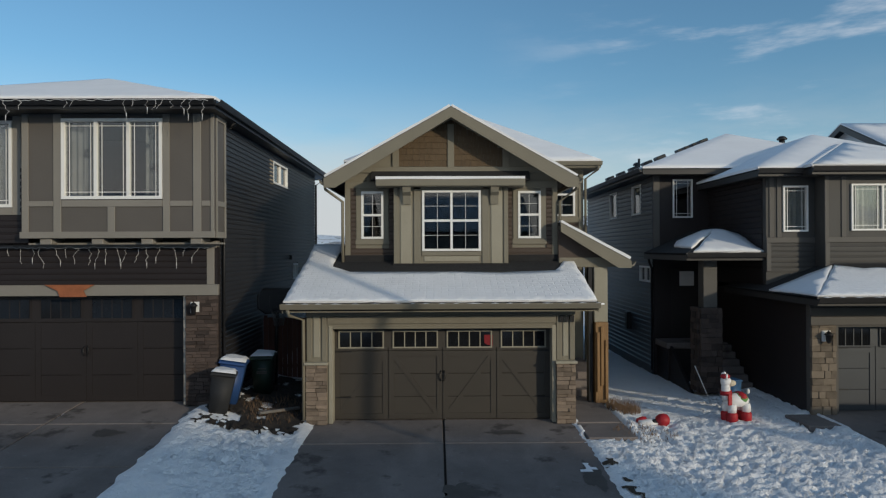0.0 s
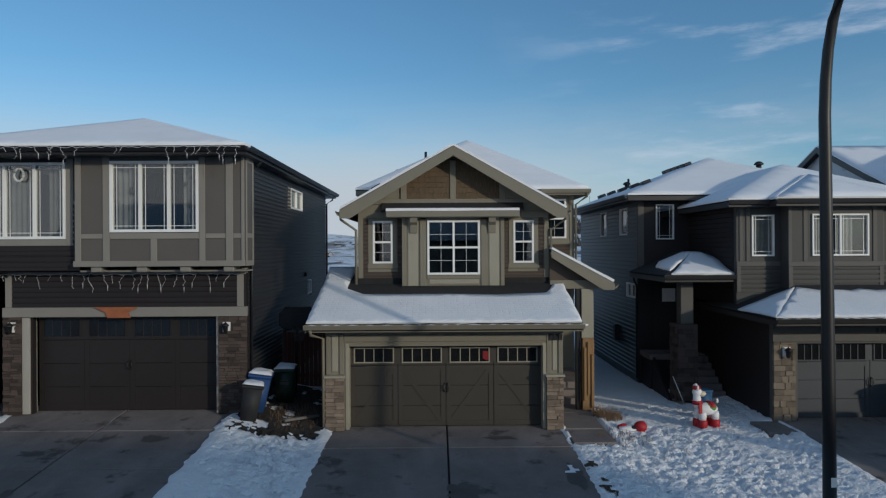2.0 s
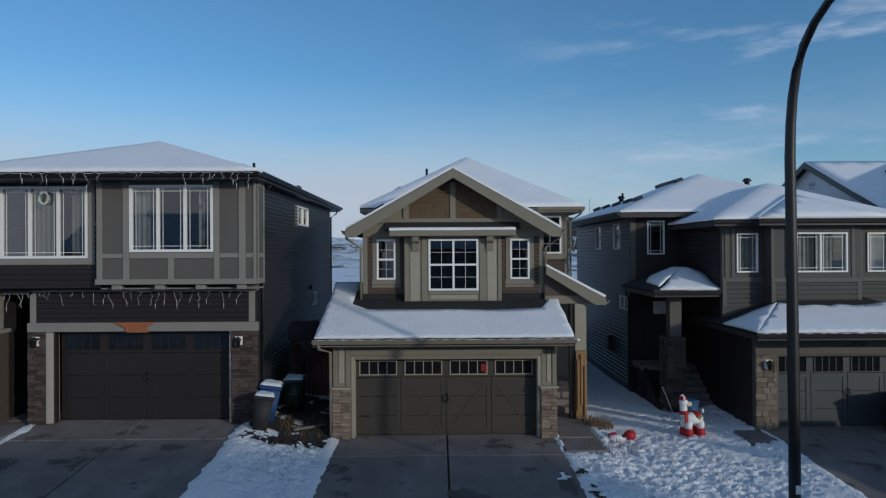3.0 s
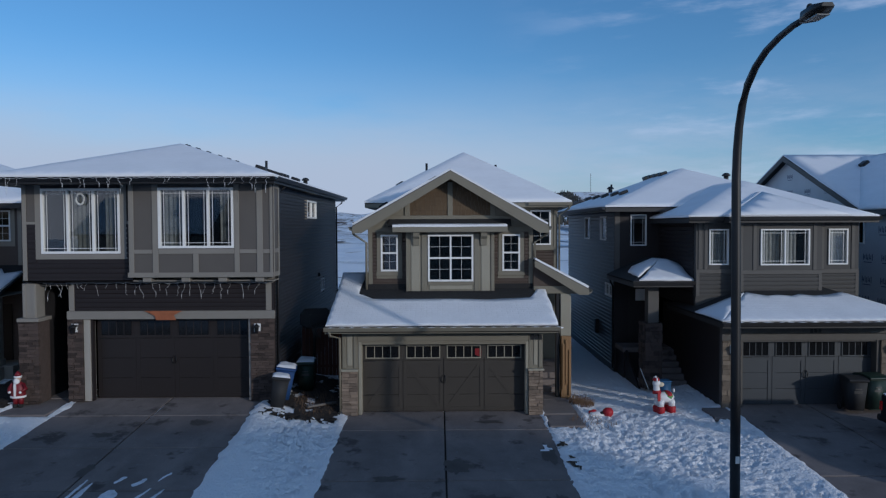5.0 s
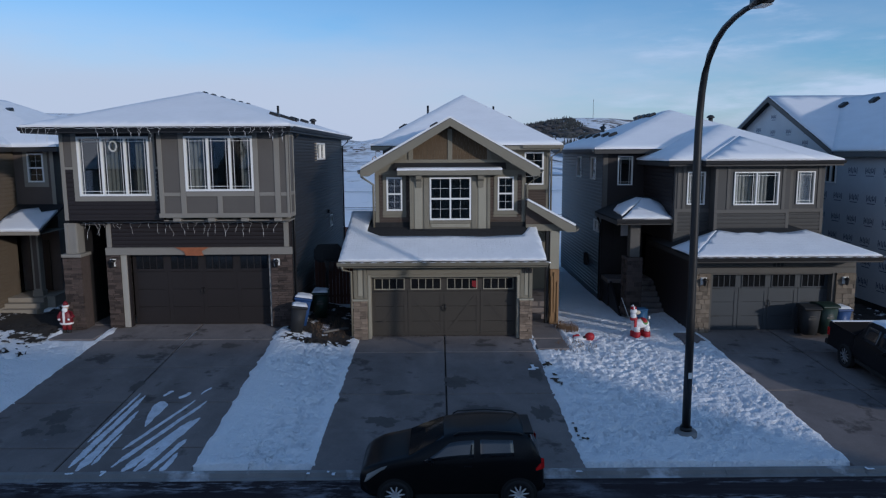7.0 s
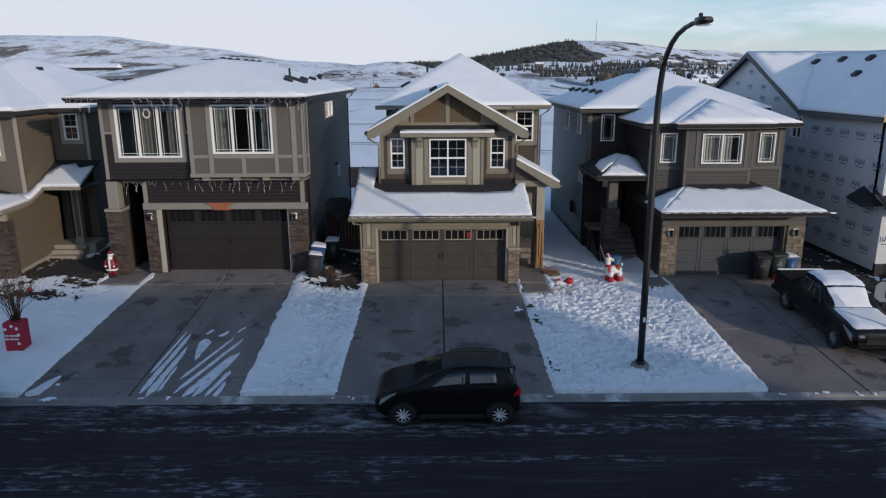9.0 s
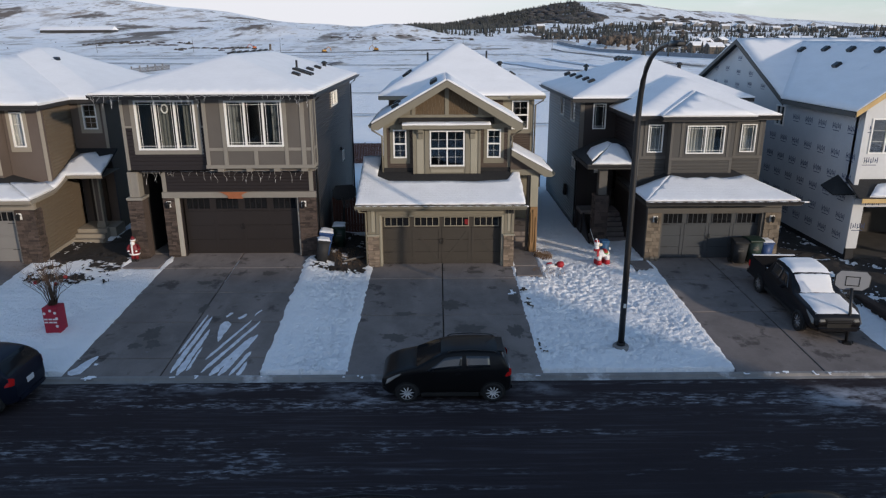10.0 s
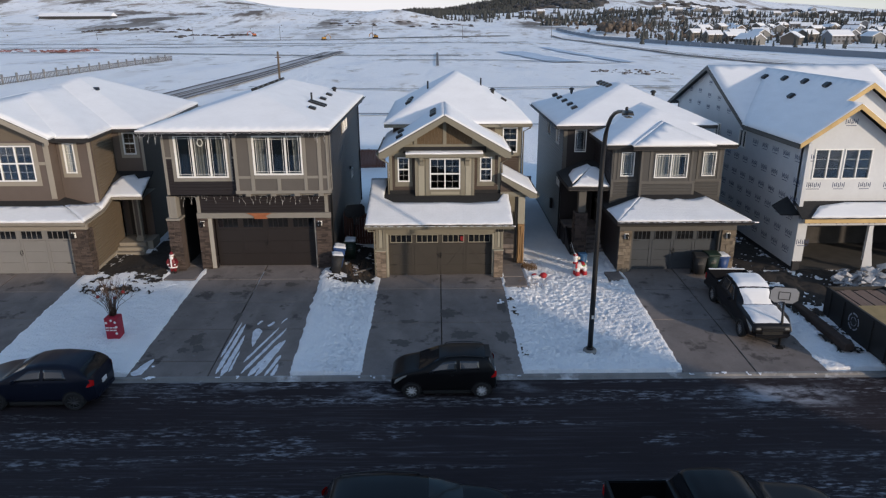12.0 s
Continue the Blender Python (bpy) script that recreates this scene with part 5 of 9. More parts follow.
# side wall, back and the rest
SW1, SW2 = (5.98, 8.0, 6.02, 6.72), (8.9, 9.7, 2.9, 3.45)
wall(h1, "+x", LX1, 0.731, 13.4, LZ - 0.4, 7.0, [SW1, SW2], SLATE)
siding(h1, "+x", LX1, 0.75, 13.4, LZ, 6.95, [SW1, SW2], SLATE, 0.118)
window(h1, "+x", LX1, *SW1, columns=2, curtain=((0.1, 0.9),))
window(h1, "+x", LX1, *SW2, columns=2)
board(h1, "+x", LX1, 5.6, 5.97, 5.98, 6.76, 0.03, material("beige_blind", (0.42, 0.34, 0.24), 0.8))
part("service_box", bbox(-5.2, 8.3, 3.6, -5.08, 8.5, 3.75, 0.01), BLACK, h1)
wall(h1, "+y", 13.4, LX0 + 0.18, LX1 - 0.18, -1.2, 7.0, [], SLATE)
wall(h1, "-x", LX0, 0.331, 13.4, LZ - 0.4, 7.0, [], SLATE)
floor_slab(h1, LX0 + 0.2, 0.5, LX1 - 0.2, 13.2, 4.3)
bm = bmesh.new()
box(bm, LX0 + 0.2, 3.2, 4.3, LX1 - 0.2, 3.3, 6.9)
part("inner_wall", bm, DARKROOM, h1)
hip(h1, -13.35, -4.83, -0.72, 14.3, 7.16, ((-8.9, 3.05, 8.5), (-8.9, 10.8, 8.5)), SHINGLE, BLACK, depth=0.06)
gutter(h1, (-13.37, -0.74, 7.09), (-4.81, -0.74, 7.09), BLACK, snow=False)
gutter(h1, (-4.81, -0.74, 7.09), (-4.81, 14.3, 7.09), BLACK, snow=False)
downpipe(h1, [(-4.86, 0.9, 7.0), (-4.9, 0.9, 6.9), (-5.12, 0.78, 6.7), (-5.12, 0.76, 0.5)], BLACK)
downpipe(h1, [(-4.86, 13.6, 7.0), (-4.9, 13.6, 6.85), (-5.12, 13.3, 6.65), (-5.12, 13.3, 0.5)], BLACK)
HZ = lambda x: 7.16 + (x + 4.83) * (8.5 - 7.16) / (-8.9 + 4.83)
vent(h1, -6.65, 5.7, HZ(-6.65), "pipe")
vent(h1, -6.3, 11.6, HZ(-6.3), "cap")
for x, y in ((-6.2, 3.1), (-6.3, 7.1), (-6.3, 9.3)):
    vent(h1, x, y, HZ(x) + 0.04, "box", (0, 18))
for y in (4.75, 5.3):
    bm = bbox(-0.45, -0.08, -0.04, 0.45, 0.08, 0.1, 0.02)
    bmesh.ops.transform(bm, matrix=pose(-6.25, y, HZ(-6.25) + 0.06, 0, 18, 0), verts=bm.verts[:])
    part("vent_slat", bm, BLACK, h1)
for y in (4.2, 5.2, 6.4, 7.8, 9.0, 10.2):
    vent(h1, -9.15, y, 8.48, "box", (0, -18))

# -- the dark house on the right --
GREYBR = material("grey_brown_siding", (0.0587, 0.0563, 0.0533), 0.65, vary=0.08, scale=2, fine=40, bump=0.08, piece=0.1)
GREYTRIM = material("grey_taupe_trim", (0.0918, 0.086, 0.0782), 0.65, vary=0.08, scale=2, fine=30, bump=0.06)
GREYDOOR = material("slate_grey_door", (0.0501, 0.0576, 0.0669), 0.5, vary=0.1, scale=1.5, fine=60, bump=0.06)
BLUEGREY = material("blue_grey_siding", (0.07, 0.076, 0.084), 0.45, vary=0.1, scale=2, fine=40, bump=0.08, piece=0.1)
DKTRIM = material("dark_fascia", (0.03, 0.028, 0.027), 0.5, vary=0.15, bump=0.05)

h3 = house("grey-brown two-storey house with hipped snowy roofs and stone piers", (11.6, 0.6, 0.0))
UF = 2.4
wall(h3, "-y", 0.6, 8.72, 14.32, 0.0, 2.7, [(9.36, 13.56, -1, 2.05)], GREYTRIM)
# left-facing front-block walls and the entry recess take CHAR, far darker than GREYBR
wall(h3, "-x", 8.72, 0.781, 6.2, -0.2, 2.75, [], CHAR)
wall(h3, "+x", 14.32, 0.781, 15.5, -0.2, 2.75, [], GREYBR)
wall(h3, "+x", 14.1, 2.632, 15.5, 2.76, 5.9, [], GREYBR)
garage_door(h3, 9.36, 13.56, 0.015, 2.04, 0.85, GREYDOOR, 4, pane_frame=GREYDOOR, edge=0.045)
for a0, a1 in ((8.7, 9.28), (13.66, 14.34)):
    stone_pier(h3, "-y", 0.6, a0, a1, 0.0, 2.1, STONE_TAN, row=0.16, long=(0.14, 0.3), thick=0.1)
for a0, a1 in ((9.28, 9.37), (13.55, 13.66)):
    board(h3, "-y", 0.6, a0, a1, 0.0, 2.1, 0.03, GREYTRIM, "door_jamb", back=-0.25)
board(h3, "-y", 0.6, 8.7, 14.34, 2.1, 2.3, 0.06, GREYTRIM, "beam_board")
board(h3, "-y", 0.6, 8.7, 14.34, 2.31, 2.5, 0.04, GREYTRIM, "beam_board")
coach_light(h3, "-y", 0.6, 9.03, 1.85)
coach_light(h3, "-y", 0.6, 13.95, 1.85)
for x in (11.45, 11.58, 11.71):
    bm = bmesh.new()
    wbox(bm, "-y", 0.6, x, x + 0.09, 2.33, 2.46, 0.042, 0.05)
    part("number_bar", bm, BLACK, h3)
# garage roof
gz, tz = 2.84, 3.64
fr = [(8.28, -0.5, gz), (14.58, -0.5, gz), (12.7, UF, tz), (10.4, UF, tz)]
s_ = slope(h3, fr, 0.06, SHINGLE)
snow_on(s_, [(8.3, -0.49, gz), (14.55, -0.49, gz), (13.12, 1.72, gz + 0.613), (12.5, 1.5, gz + 0.552), (12.0, 1.42, gz + 0.53), (11.6, 1.56, gz + 0.568), (11.3, 1.4, gz + 0.524), (10.9, 1.5, gz + 0.552), (10.5, 1.42, gz + 0.53), (9.95, 1.72, gz + 0.613)], 0.04, 0.0, 0.25, 0.03, THINSNOW)
l_ = [(8.28, 4.4, gz), (8.28, -0.5, gz), (10.4, UF, tz), (10.4, 4.4, tz)]
s_ = slope(h3, l_, 0.06, SHINGLE)
LZ3 = lambda x: gz + (x - 8.28) * (tz - gz) / 2.12
snow_on(s_, [(8.3, 1.7, gz), (8.3, -0.49, gz), (9.9, 1.7, LZ3(9.9)), (9.3, 1.75, LZ3(9.3))], 0.04, 0.0, 0.3, 0.03)
s_ = slope(h3, [(14.58, -0.5, gz), (14.58, 4.4, gz), (12.7, 4.4, tz), (12.7, UF, tz)], 0.06, SHINGLE)
bm = bmesh.new()
box(bm, 8.28, -0.5, gz - 0.2, 14.58, -0.47, gz - 0.03)
box(bm, 8.28, -0.47, gz - 0.2, 8.31, 4.4, gz - 0.03)
box(bm, 14.55, -0.47, gz - 0.2, 14.58, 4.4, gz - 0.03)
part("fascia", bm, DKTRIM, h3)
bm = bmesh.new()
box(bm, 8.31, -0.47, gz - 0.21, 14.55, 0.6, gz - 0.19)
part("soffit", bm, DKTRIM, h3)
gutter(h3, (8.26, -0.52, gz - 0.07), (14.6, -0.52, gz - 0.07), DKTRIM)
# upper front: a shallow bay between two set-back ends
A1, A2, A3 = (9.02, 9.68, 4.35, 5.56), (10.55, 12.18, 4.36, 5.56), (13.06, 13.72, 4.35, 5.56)
EF, UF = 2.45, 2.0
wall(h3, "-y", EF, 8.58, 9.9, 2.9, 5.9, [A1], GREYBR)
wall(h3, "-y", EF, 12.57, 14.1, 2.9, 5.9, [A3], GREYBR)
wall(h3, "-y", UF, 9.87, 12.6, 3.2, 5.9, [A2], GREYBR, name="bay_wall")
wall(h3, "-x", 9.87, UF + 0.181, EF - 0.001, 3.2, 5.9, [], GREYBR, thick=0.1, name="bay_cheek")
wall(h3, "+x", 12.6, UF + 0.181, EF - 0.001, 3.2, 5.9, [], GREYBR, thick=0.1, name="bay_cheek")
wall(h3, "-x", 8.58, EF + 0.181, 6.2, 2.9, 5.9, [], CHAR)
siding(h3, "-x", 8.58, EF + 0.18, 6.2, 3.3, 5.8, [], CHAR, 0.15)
for a0, a1, f in ((8.7, 9.86, EF), (9.99, 12.48, UF), (12.61, 13.98, EF)):
    siding(h3, "-y", f, a0, a1, 3.3, 4.06, [], GREYBR, 0.14)
for f, a0, a1, z0, z1, o in ((EF, 8.58, 9.87, 4.06, 4.2, 0.03), (UF, 9.87, 12.6, 4.06, 4.2, 0.03), (EF, 12.6, 14.1, 4.06, 4.2, 0.03), (EF, 8.58, 8.7, 3.3, 4.06, 0.035), (UF, 9.87, 9.99, 3.3, 4.06, 0.036), (UF, 12.48, 12.6, 3.3, 4.06, 0.036), (EF, 13.98, 14.1, 3.3, 4.06, 0.036), (EF, 8.66, 8.78, 4.2, 5.8, 0.025), (EF, 8.86, 8.98, 4.2, 5.8, 0.025), (UF, 9.87, 9.97, 4.2, 5.8, 0.025), (UF, 10.3, 10.42, 4.2, 5.8, 0.025), (UF, 12.3, 12.42, 4.2, 5.8, 0.025), (EF, 12.8, 12.92, 4.2, 5.8, 0.025), (EF, 13.84, 13.96, 4.2, 5.8, 0.025)):
    board(h3, "-y", f, a0, a1, z0, z1, o, GREYTRIM)
window(h3, "-y", EF, *A1, prairie=True, curtain=((0.05, 0.95),), fw=0.045)
window(h3, "-y", UF, *A2, columns=2, prairie=True, curtain=((0.02, 0.45), (0.5, 0.8)), fw=0.045)
window(h3, "-y", EF, *A3, prairie=True, curtain=((0.05, 0.95),), fw=0.045)
UF = 2.4
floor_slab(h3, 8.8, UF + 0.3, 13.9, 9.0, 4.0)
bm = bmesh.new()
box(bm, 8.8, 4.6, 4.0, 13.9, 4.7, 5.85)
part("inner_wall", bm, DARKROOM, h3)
hip(h3, 8.2, 14.54, 2.07, 10.0, 5.97, ((11.37, 5.24, 7.32), (11.37, 8.0, 7.32)), SHINGLE, DKTRIM, skip=("back",))
gutter(h3, (13.32, 2.05, 5.91), (14.56, 2.05, 5.91), DKTRIM, snow=False)
gutter(h3, (8.18, 2.05, 5.91), (9.34, 2.05, 5.91), DKTRIM, snow=False)
# the small hip over the bay, standing a little in front of the main slope
BZ = 5.97 + 0.426 * 1.99
for pts in ([(9.35, 2.07, 5.97), (9.35, 1.62, 5.97), (11.34, 3.61, BZ), (11.34, 4.06, BZ)], [(9.35, 1.62, 5.97), (13.33, 1.62, 5.97), (11.34, 3.61, BZ)], [(13.33, 1.62, 5.97), (13.33, 2.07, 5.97), (11.34, 4.06, BZ), (11.34, 3.61, BZ)]):
    s_ = slope(h3, pts, 0.05, SHINGLE)
    snow_on(s_, pts, 0.06, 0.0, 0.6, 0.0)
bm = bmesh.new()
box(bm, 9.35, 1.62, 5.77, 13.33, 1.65, 5.95)
for x in (9.35, 13.3):
    box(bm, x, 1.65, 5.77, x + 0.03, 2.08, 5.95)
box(bm, 9.38, 1.65, 5.775, 13.3, 2.07, 5.795)
part("fascia", bm, DKTRIM, h3)
gutter(h3, (9.33, 1.6, 5.91), (13.35, 1.6, 5.91), DKTRIM, snow=False)
# rear left block
B1 = (7.42, 8.05, 4.9, 6.12)
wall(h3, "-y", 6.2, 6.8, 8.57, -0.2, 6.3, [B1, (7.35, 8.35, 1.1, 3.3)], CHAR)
SB = [(7.4, 8.45, 5.08, 6.08), (10.4, 11.45, 5.08, 6.08), (6.4, 7.55, 2.84, 3.36)]
wall(h3, "-x", 6.8, 6.381, 15.5, -0.4, 6.3, SB, BLUEGREY)
siding(h3, "-x", 6.8, 6.21, 15.5, 0.1, 6.25, SB, BLUEGREY, 0.15)
for w in SB:
    window(h3, "-x", 6.8, *w, columns=1 if w[2] > 4 else 2, curtain=((0.05, 0.95),))
window(h3, "-y", 6.2, *B1, prairie=True, fw=0.045)
board(h3, "-y", 6.2, 6.8, 7.0, 3.9, 6.25, 0.03, GREYTRIM)
part("front_door", bbox(7.35, 6.24, 1.1, 8.35, 6.3, 3.29, 0.01), DKDOOR, h3)
bm = bmesh.new()
wbox(bm, "-y", 6.2, 7.64, 8.1, 2.74, 3.2, -0.035, -0.03)
part("door_notice", bm, WHITECLOTH, h3, "white paper notice with unreadable lines")
wall(h3, "+y", 15.5, 6.98, 14.32, -1.5, 6.3, [], BLUEGREY)
hip(h3, 6.3, 14.9, 5.6, 16.0, 6.42, ((10.85, 10.2, 8.2), (10.85, 11.3, 8.2)), SHINGLE, DKTRIM)
gutter(h3, (6.28, 15.9, 6.35), (6.28, 5.6, 6.35), DKTRIM, snow=False)
RZ = lambda x: 6.42 + (x - 6.3) * (8.2 - 6.42) / 4.55
for x, y in ((7.75, 15.2), (7.75, 13.4), (7.75, 11.6), (7.75, 9.8), (7.7, 8.2), (10.2, 13.2), (10.2, 12.4), (10.2, 11.6), (10.2, 10.8)):
    vent(h3, x, y, RZ(x) + 0.04, "box", (0, -21))
vent(h3, 8.45, 13.2, RZ(8.45), "pipe")
vent(h3, 8.6, 14.0, RZ(8.6), "cap")
vent(h3, 12.3, 8.9, 7.6, "cap")
# entry roof and pillar
EZ3 = 3.8
ef_ = [(6.5, 2.5, EZ3), (8.57, 2.5, EZ3), (8.57, 4.3, 4.45), (7.95, 4.3, 4.45)]
el_ = [(6.5, 6.19, EZ3), (6.5, 2.5, EZ3), (7.95, 4.3, 4.45), (7.95, 6.19, 4.45)]
s_ = slope(h3, ef_, 0.05, SHINGLE)
snow_on(s_, [(6.72, 2.54, EZ3 + 0.015), (8.55, 2.52, EZ3 + 0.01), (8.45, 3.9, 4.3), (8.2, 4.26, 4.43), (7.95, 4.3, 4.45)], 0.045, 0.0, 0.25, 0.05)
s_ = slope(h3, el_, 0.05, SHINGLE)
snow_on(s_, [(6.74, 2.8, 3.908), (7.95, 4.3, 4.45), (7.93, 5.0, 4.44), (7.2, 5.2, 4.114), (6.85, 4.4, 3.957)], 0.045, 0.0, 0.25, 0.04)
slope(h3, [(7.95, 4.3, 4.45), (8.57, 4.3, 4.45), (8.57, 6.19, 4.45), (7.95, 6.19, 4.45)], 0.05, SHINGLE)
bm = bmesh.new()
box(bm, 6.5, 2.5, EZ3 - 0.2, 8.57, 2.53, EZ3 - 0.02)
box(bm, 6.5, 2.53, EZ3 - 0.2, 6.53, 6.19, EZ3 - 0.02)
box(bm, 6.53, 2.53, EZ3 - 0.19, 8.57, 6.19, EZ3 - 0.17)
part("fascia", bm, DKTRIM, h3)
gutter(h3, (6.48, 2.48, EZ3 - 0.06), (8.57, 2.48, EZ3 - 0.06), DKTRIM, snow=False)
stone_pier(h3, "-y", 3.1, 7.06, 7.66, 0.0, 2.3, STONE_DK, row=0.14, thick=0.08)
stone_pier(h3, "-x", 7.08, 3.1, 3.65, 0.0, 2.3, STONE_DK, row=0.14, thick=0.06)
part("pillar_core", bbox(7.08, 3.1, 0.0, 7.64, 3.65, 2.3, 0.0), STONE_DK, h3)
part("pillar_shaft", bbox(7.18, 3.12, 2.3, 7.56, 3.5, 3.62, 0.01), GREYTRIM, h3)
for i in range(6):
    part("porch_step", bbox(7.85, 3.5 + 0.27 * i, 0.0, 8.7, 3.498 + 0.27 * (i + 1), 0.175 * (i + 1), 0.01), CONCRETE, h3)
part("porch_floor", bbox(6.85, 5.121, 0.9, 8.7, 6.2, 1.08, 0.01), CONCRETE, h3)
part("porch_skirt", bbox(6.9, 5.16, -0.15, 8.7, 6.19, 0.895, 0.01), CHAR, h3)
bm = bmesh.new()
prism(bm, [(5.15, 1.0), (5.15, -0.1), (3.4, -0.1)], "x", 6.95, 7.03)
part("stair_cheek", bm, CHAR, h3)
downpipe(h3, [(6.55, 5.9, 3.65), (6.6, 6.0, 3.5), (6.73, 6.15, 3.3), (6.73, 6.15, 0.1)], BLACK)
part("meter_box", bbox(6.62, 8.6, 1.1, 6.8, 8.9, 1.7, 0.02), BLACK, h3)

# -- the house still wrapped in white sheeting --
WRAP = material("white_house_wrap", (0.569, 0.583, 0.598), 0.6, vary=0.06, scale=1.2, fine=8, bump=0.3)
INK = material("blue_grey_print", (0.03, 0.05, 0.12), 0.7, vary=0.1, bump=0)
OSB = material("raw_fascia_lumber", (0.55, 0.38, 0.17), 0.8, vary=0.2, scale=3, fine=40, bump=0.2)
DAMP = material("damp_proof_foundation", (0.02, 0.02, 0.022), 0.8, vary=0.2, bump=0.2)
h4 = house("unfinished house wrapped in white sheeting with raw wood fascia", (19.5, 0.8, 0.0))
HX, HY = 17.1, 0.8
HW = [(17.68, 18.98, 4.52, 5.96), (19.08, 20.4, 4.52, 5.96)]
wall(h4, "-y", HY, HX, 26.0, 3.0, 6.3, HW, WRAP)
wall(h4, "-y", HY - 0.6, HX, 26.0, 0.6, 2.75, [(17.55, 20.55, 0, 2.4), (20.75, 25, 0, 2.4)], WRAP)
wall(h4, "-x", HX, HY - 0.42, 18.4, 0.3, 6.3, [(6.9, 7.8, 4.9, 5.9), (10.5, 11.3, 4.9, 5.8)], WRAP)
wall(h4, "-x", HX + 0.05, HY - 0.4, 18.4, -1.2, 0.3, [], DAMP, name="foundation_wall")
wall(h4, "-y", HY - 0.55, HX + 0.06, 17.5, -0.3, 0.6, [], DAMP, name="foundation_wall")
wall(h4, "+y", 18.4, HX, 26, -1.2, 6.3, [], WRAP)
wall(h4, "-y", 4.5, HX + 0.2, 26, 0, 3.0, [], DARKROOM, name="inner_wall")
wall(h4, "+x", 26, HY, 18.4, -1.2, 6.3, [], WRAP)
floor_slab(h4, HX + 0.19, HY - 0.4, 25.8, 18, 3.0)
floor_slab(h4, HX + 0.19, HY - 0.4, 25.8, 18, 0.12)
bm = bmesh.new()
prism(bm, [(6.6, 6.3), (19.2, 6.3), (12.75, 8.93)], "x", HX, HX + 0.15)
part("gable_wall", bm, WRAP, h4)
bm = bmesh.new()
prism(bm, [(HX, 6.3), (21.3, 6.3), (19.16, 7.9)], "y", HY, HY + 0.15)
part("gable_wall", bm, WRAP, h4)
bm = bmesh.new()
prism(bm, [(HX, 6.3), (23.4, 6.3), (20.3, 8.7)], "y", 1.9, 2.05)
part("gable_wall", bm, WRAP, h4)
for w in HW:
    window(h4, "-y", HY, *w, columns=2, grid=(1, 3), fw=0.05, frame_mat=WHITE)
for w in ((6.9, 7.8, 4.9, 5.9), (10.5, 11.3, 4.9, 5.8)):
    window(h4, "-x", HX, *w, columns=2)
# main roof with its gable end, and the front wing with two stepped gables
mr = [(16.7, 12.75, 9.05), (16.7, 6.42, 6.2), (27, 6.42, 6.2), (27, 12.75, 9.05)]
mb = [(16.7, 12.75, 9.05), (27, 12.75, 9.05), (27, 19.6, 6.1), (16.7, 19.6, 6.1)]
for pts in (mr, mb):
    s_ = slope(h4, pts, 0.12, SHINGLE)
    snow_on(s_, pts, 0.05, 0.0, 0.6, 0.01)
bm = bmesh.new()
prism(bm, [(12.75, 9.02), (6.4, 6.16), (6.4, 5.96), (12.75, 8.78)], "x", 16.67, 16.7)
prism(bm, [(12.75, 9.02), (19.62, 6.06), (19.62, 5.86), (12.75, 8.78)], "x", 16.67, 16.7)
part("barge_board", bm, GREYTRIM, h4)
WZ = lambda x: 6.27 + 0.72 * (x - 16.65)
RX, AX = 20.3, 19.16
wing = [(16.65, 0.3, 6.27), (16.65, 6.6, 6.27), (RX, 12.4, WZ(RX)), (RX, 1.5, WZ(RX)), (AX, 1.5, WZ(AX)), (AX, 0.3, WZ(AX))]
s_ = slope(h4, wing, 0.1, SHINGLE)
snow_on(s_, wing, 0.05, 0.0, 0.5, 0.01)
wr_ = [(RX, 1.5, WZ(RX)), (RX, 12.4, WZ(RX)), (23.9, 6.6, 6.27), (23.9, 1.5, 6.27)]
s_ = slope(h4, wr_, 0.1, SHINGLE)
snow_on(s_, wr_, 0.05, 0.0, 0.6, 0.01)
fr_ = [(AX, 0.3, WZ(AX)), (AX, 1.88, WZ(AX)), (21.67, 1.88, 6.27), (21.67, 0.3, 6.27)]
s_ = slope(h4, fr_, 0.1, SHINGLE)
snow_on(s_, fr_, 0.05, 0.0, 0.6, 0.01)
for cx, x0, y in ((AX, 16.65, 0.3), (RX, AX, 1.5)):
    half = cx - 16.65
    for s in (-1, 1):
        end = x0 if s < 0 else cx + half
        bm = bmesh.new()
        prism(bm, [(cx, WZ(cx) + 0.02), (end, WZ(cx) - 0.72 * abs(end - cx) + 0.02), (end, WZ(cx) - 0.72 * abs(end - cx) - 0.2), (cx, WZ(cx) - 0.22)], "y", y - 0.04, y - 0.002)
        part("raw_fascia", bm, OSB, h4, "raw yellow lumber fascia")
bm = bmesh.new()
box(bm, 16.6, 0.32, 6.05, 16.64, 6.4, 6.24)
part("eave_board", bm, GREYTRIM, h4)
# pent roof over the garage opening
pr = [(16.85, -0.5, 2.95), (26, -0.5, 2.95), (26, HY, 3.45), (17.0, HY, 3.45)]
s_ = slope(h4, pr, 0.05, SHINGLE)
snow_on(s_, [(17.3, -0.48, 2.95), (26, -0.48, 2.95), (26, 0.5, 3.36), (19.4, 0.55, 3.38), (18.0, 0.3, 3.28)], 0.08, 0.0, 0.3, 0.05)
bm = bmesh.new()
box(bm, 17.0, -0.52, 2.72, 26, -0.48, 2.9)
part("raw_fascia", bm, OSB, h4, "raw yellow lumber fascia")
s_ = slope(h4, [(16.3, 0.4, 2.9), (HX, 0.2, 2.95), (HX, 1.6, 3.5), (16.3, 1.4, 3.1)], 0.05, SHINGLE, "roof_flap")
bm = bmesh.new()
prism(bm, [(20.42, 0.2), (20.95, 0.2), (20.75, 1.2), (20.6, 2.4), (20.42, 2.4)], "y", 0.02, 0.05)
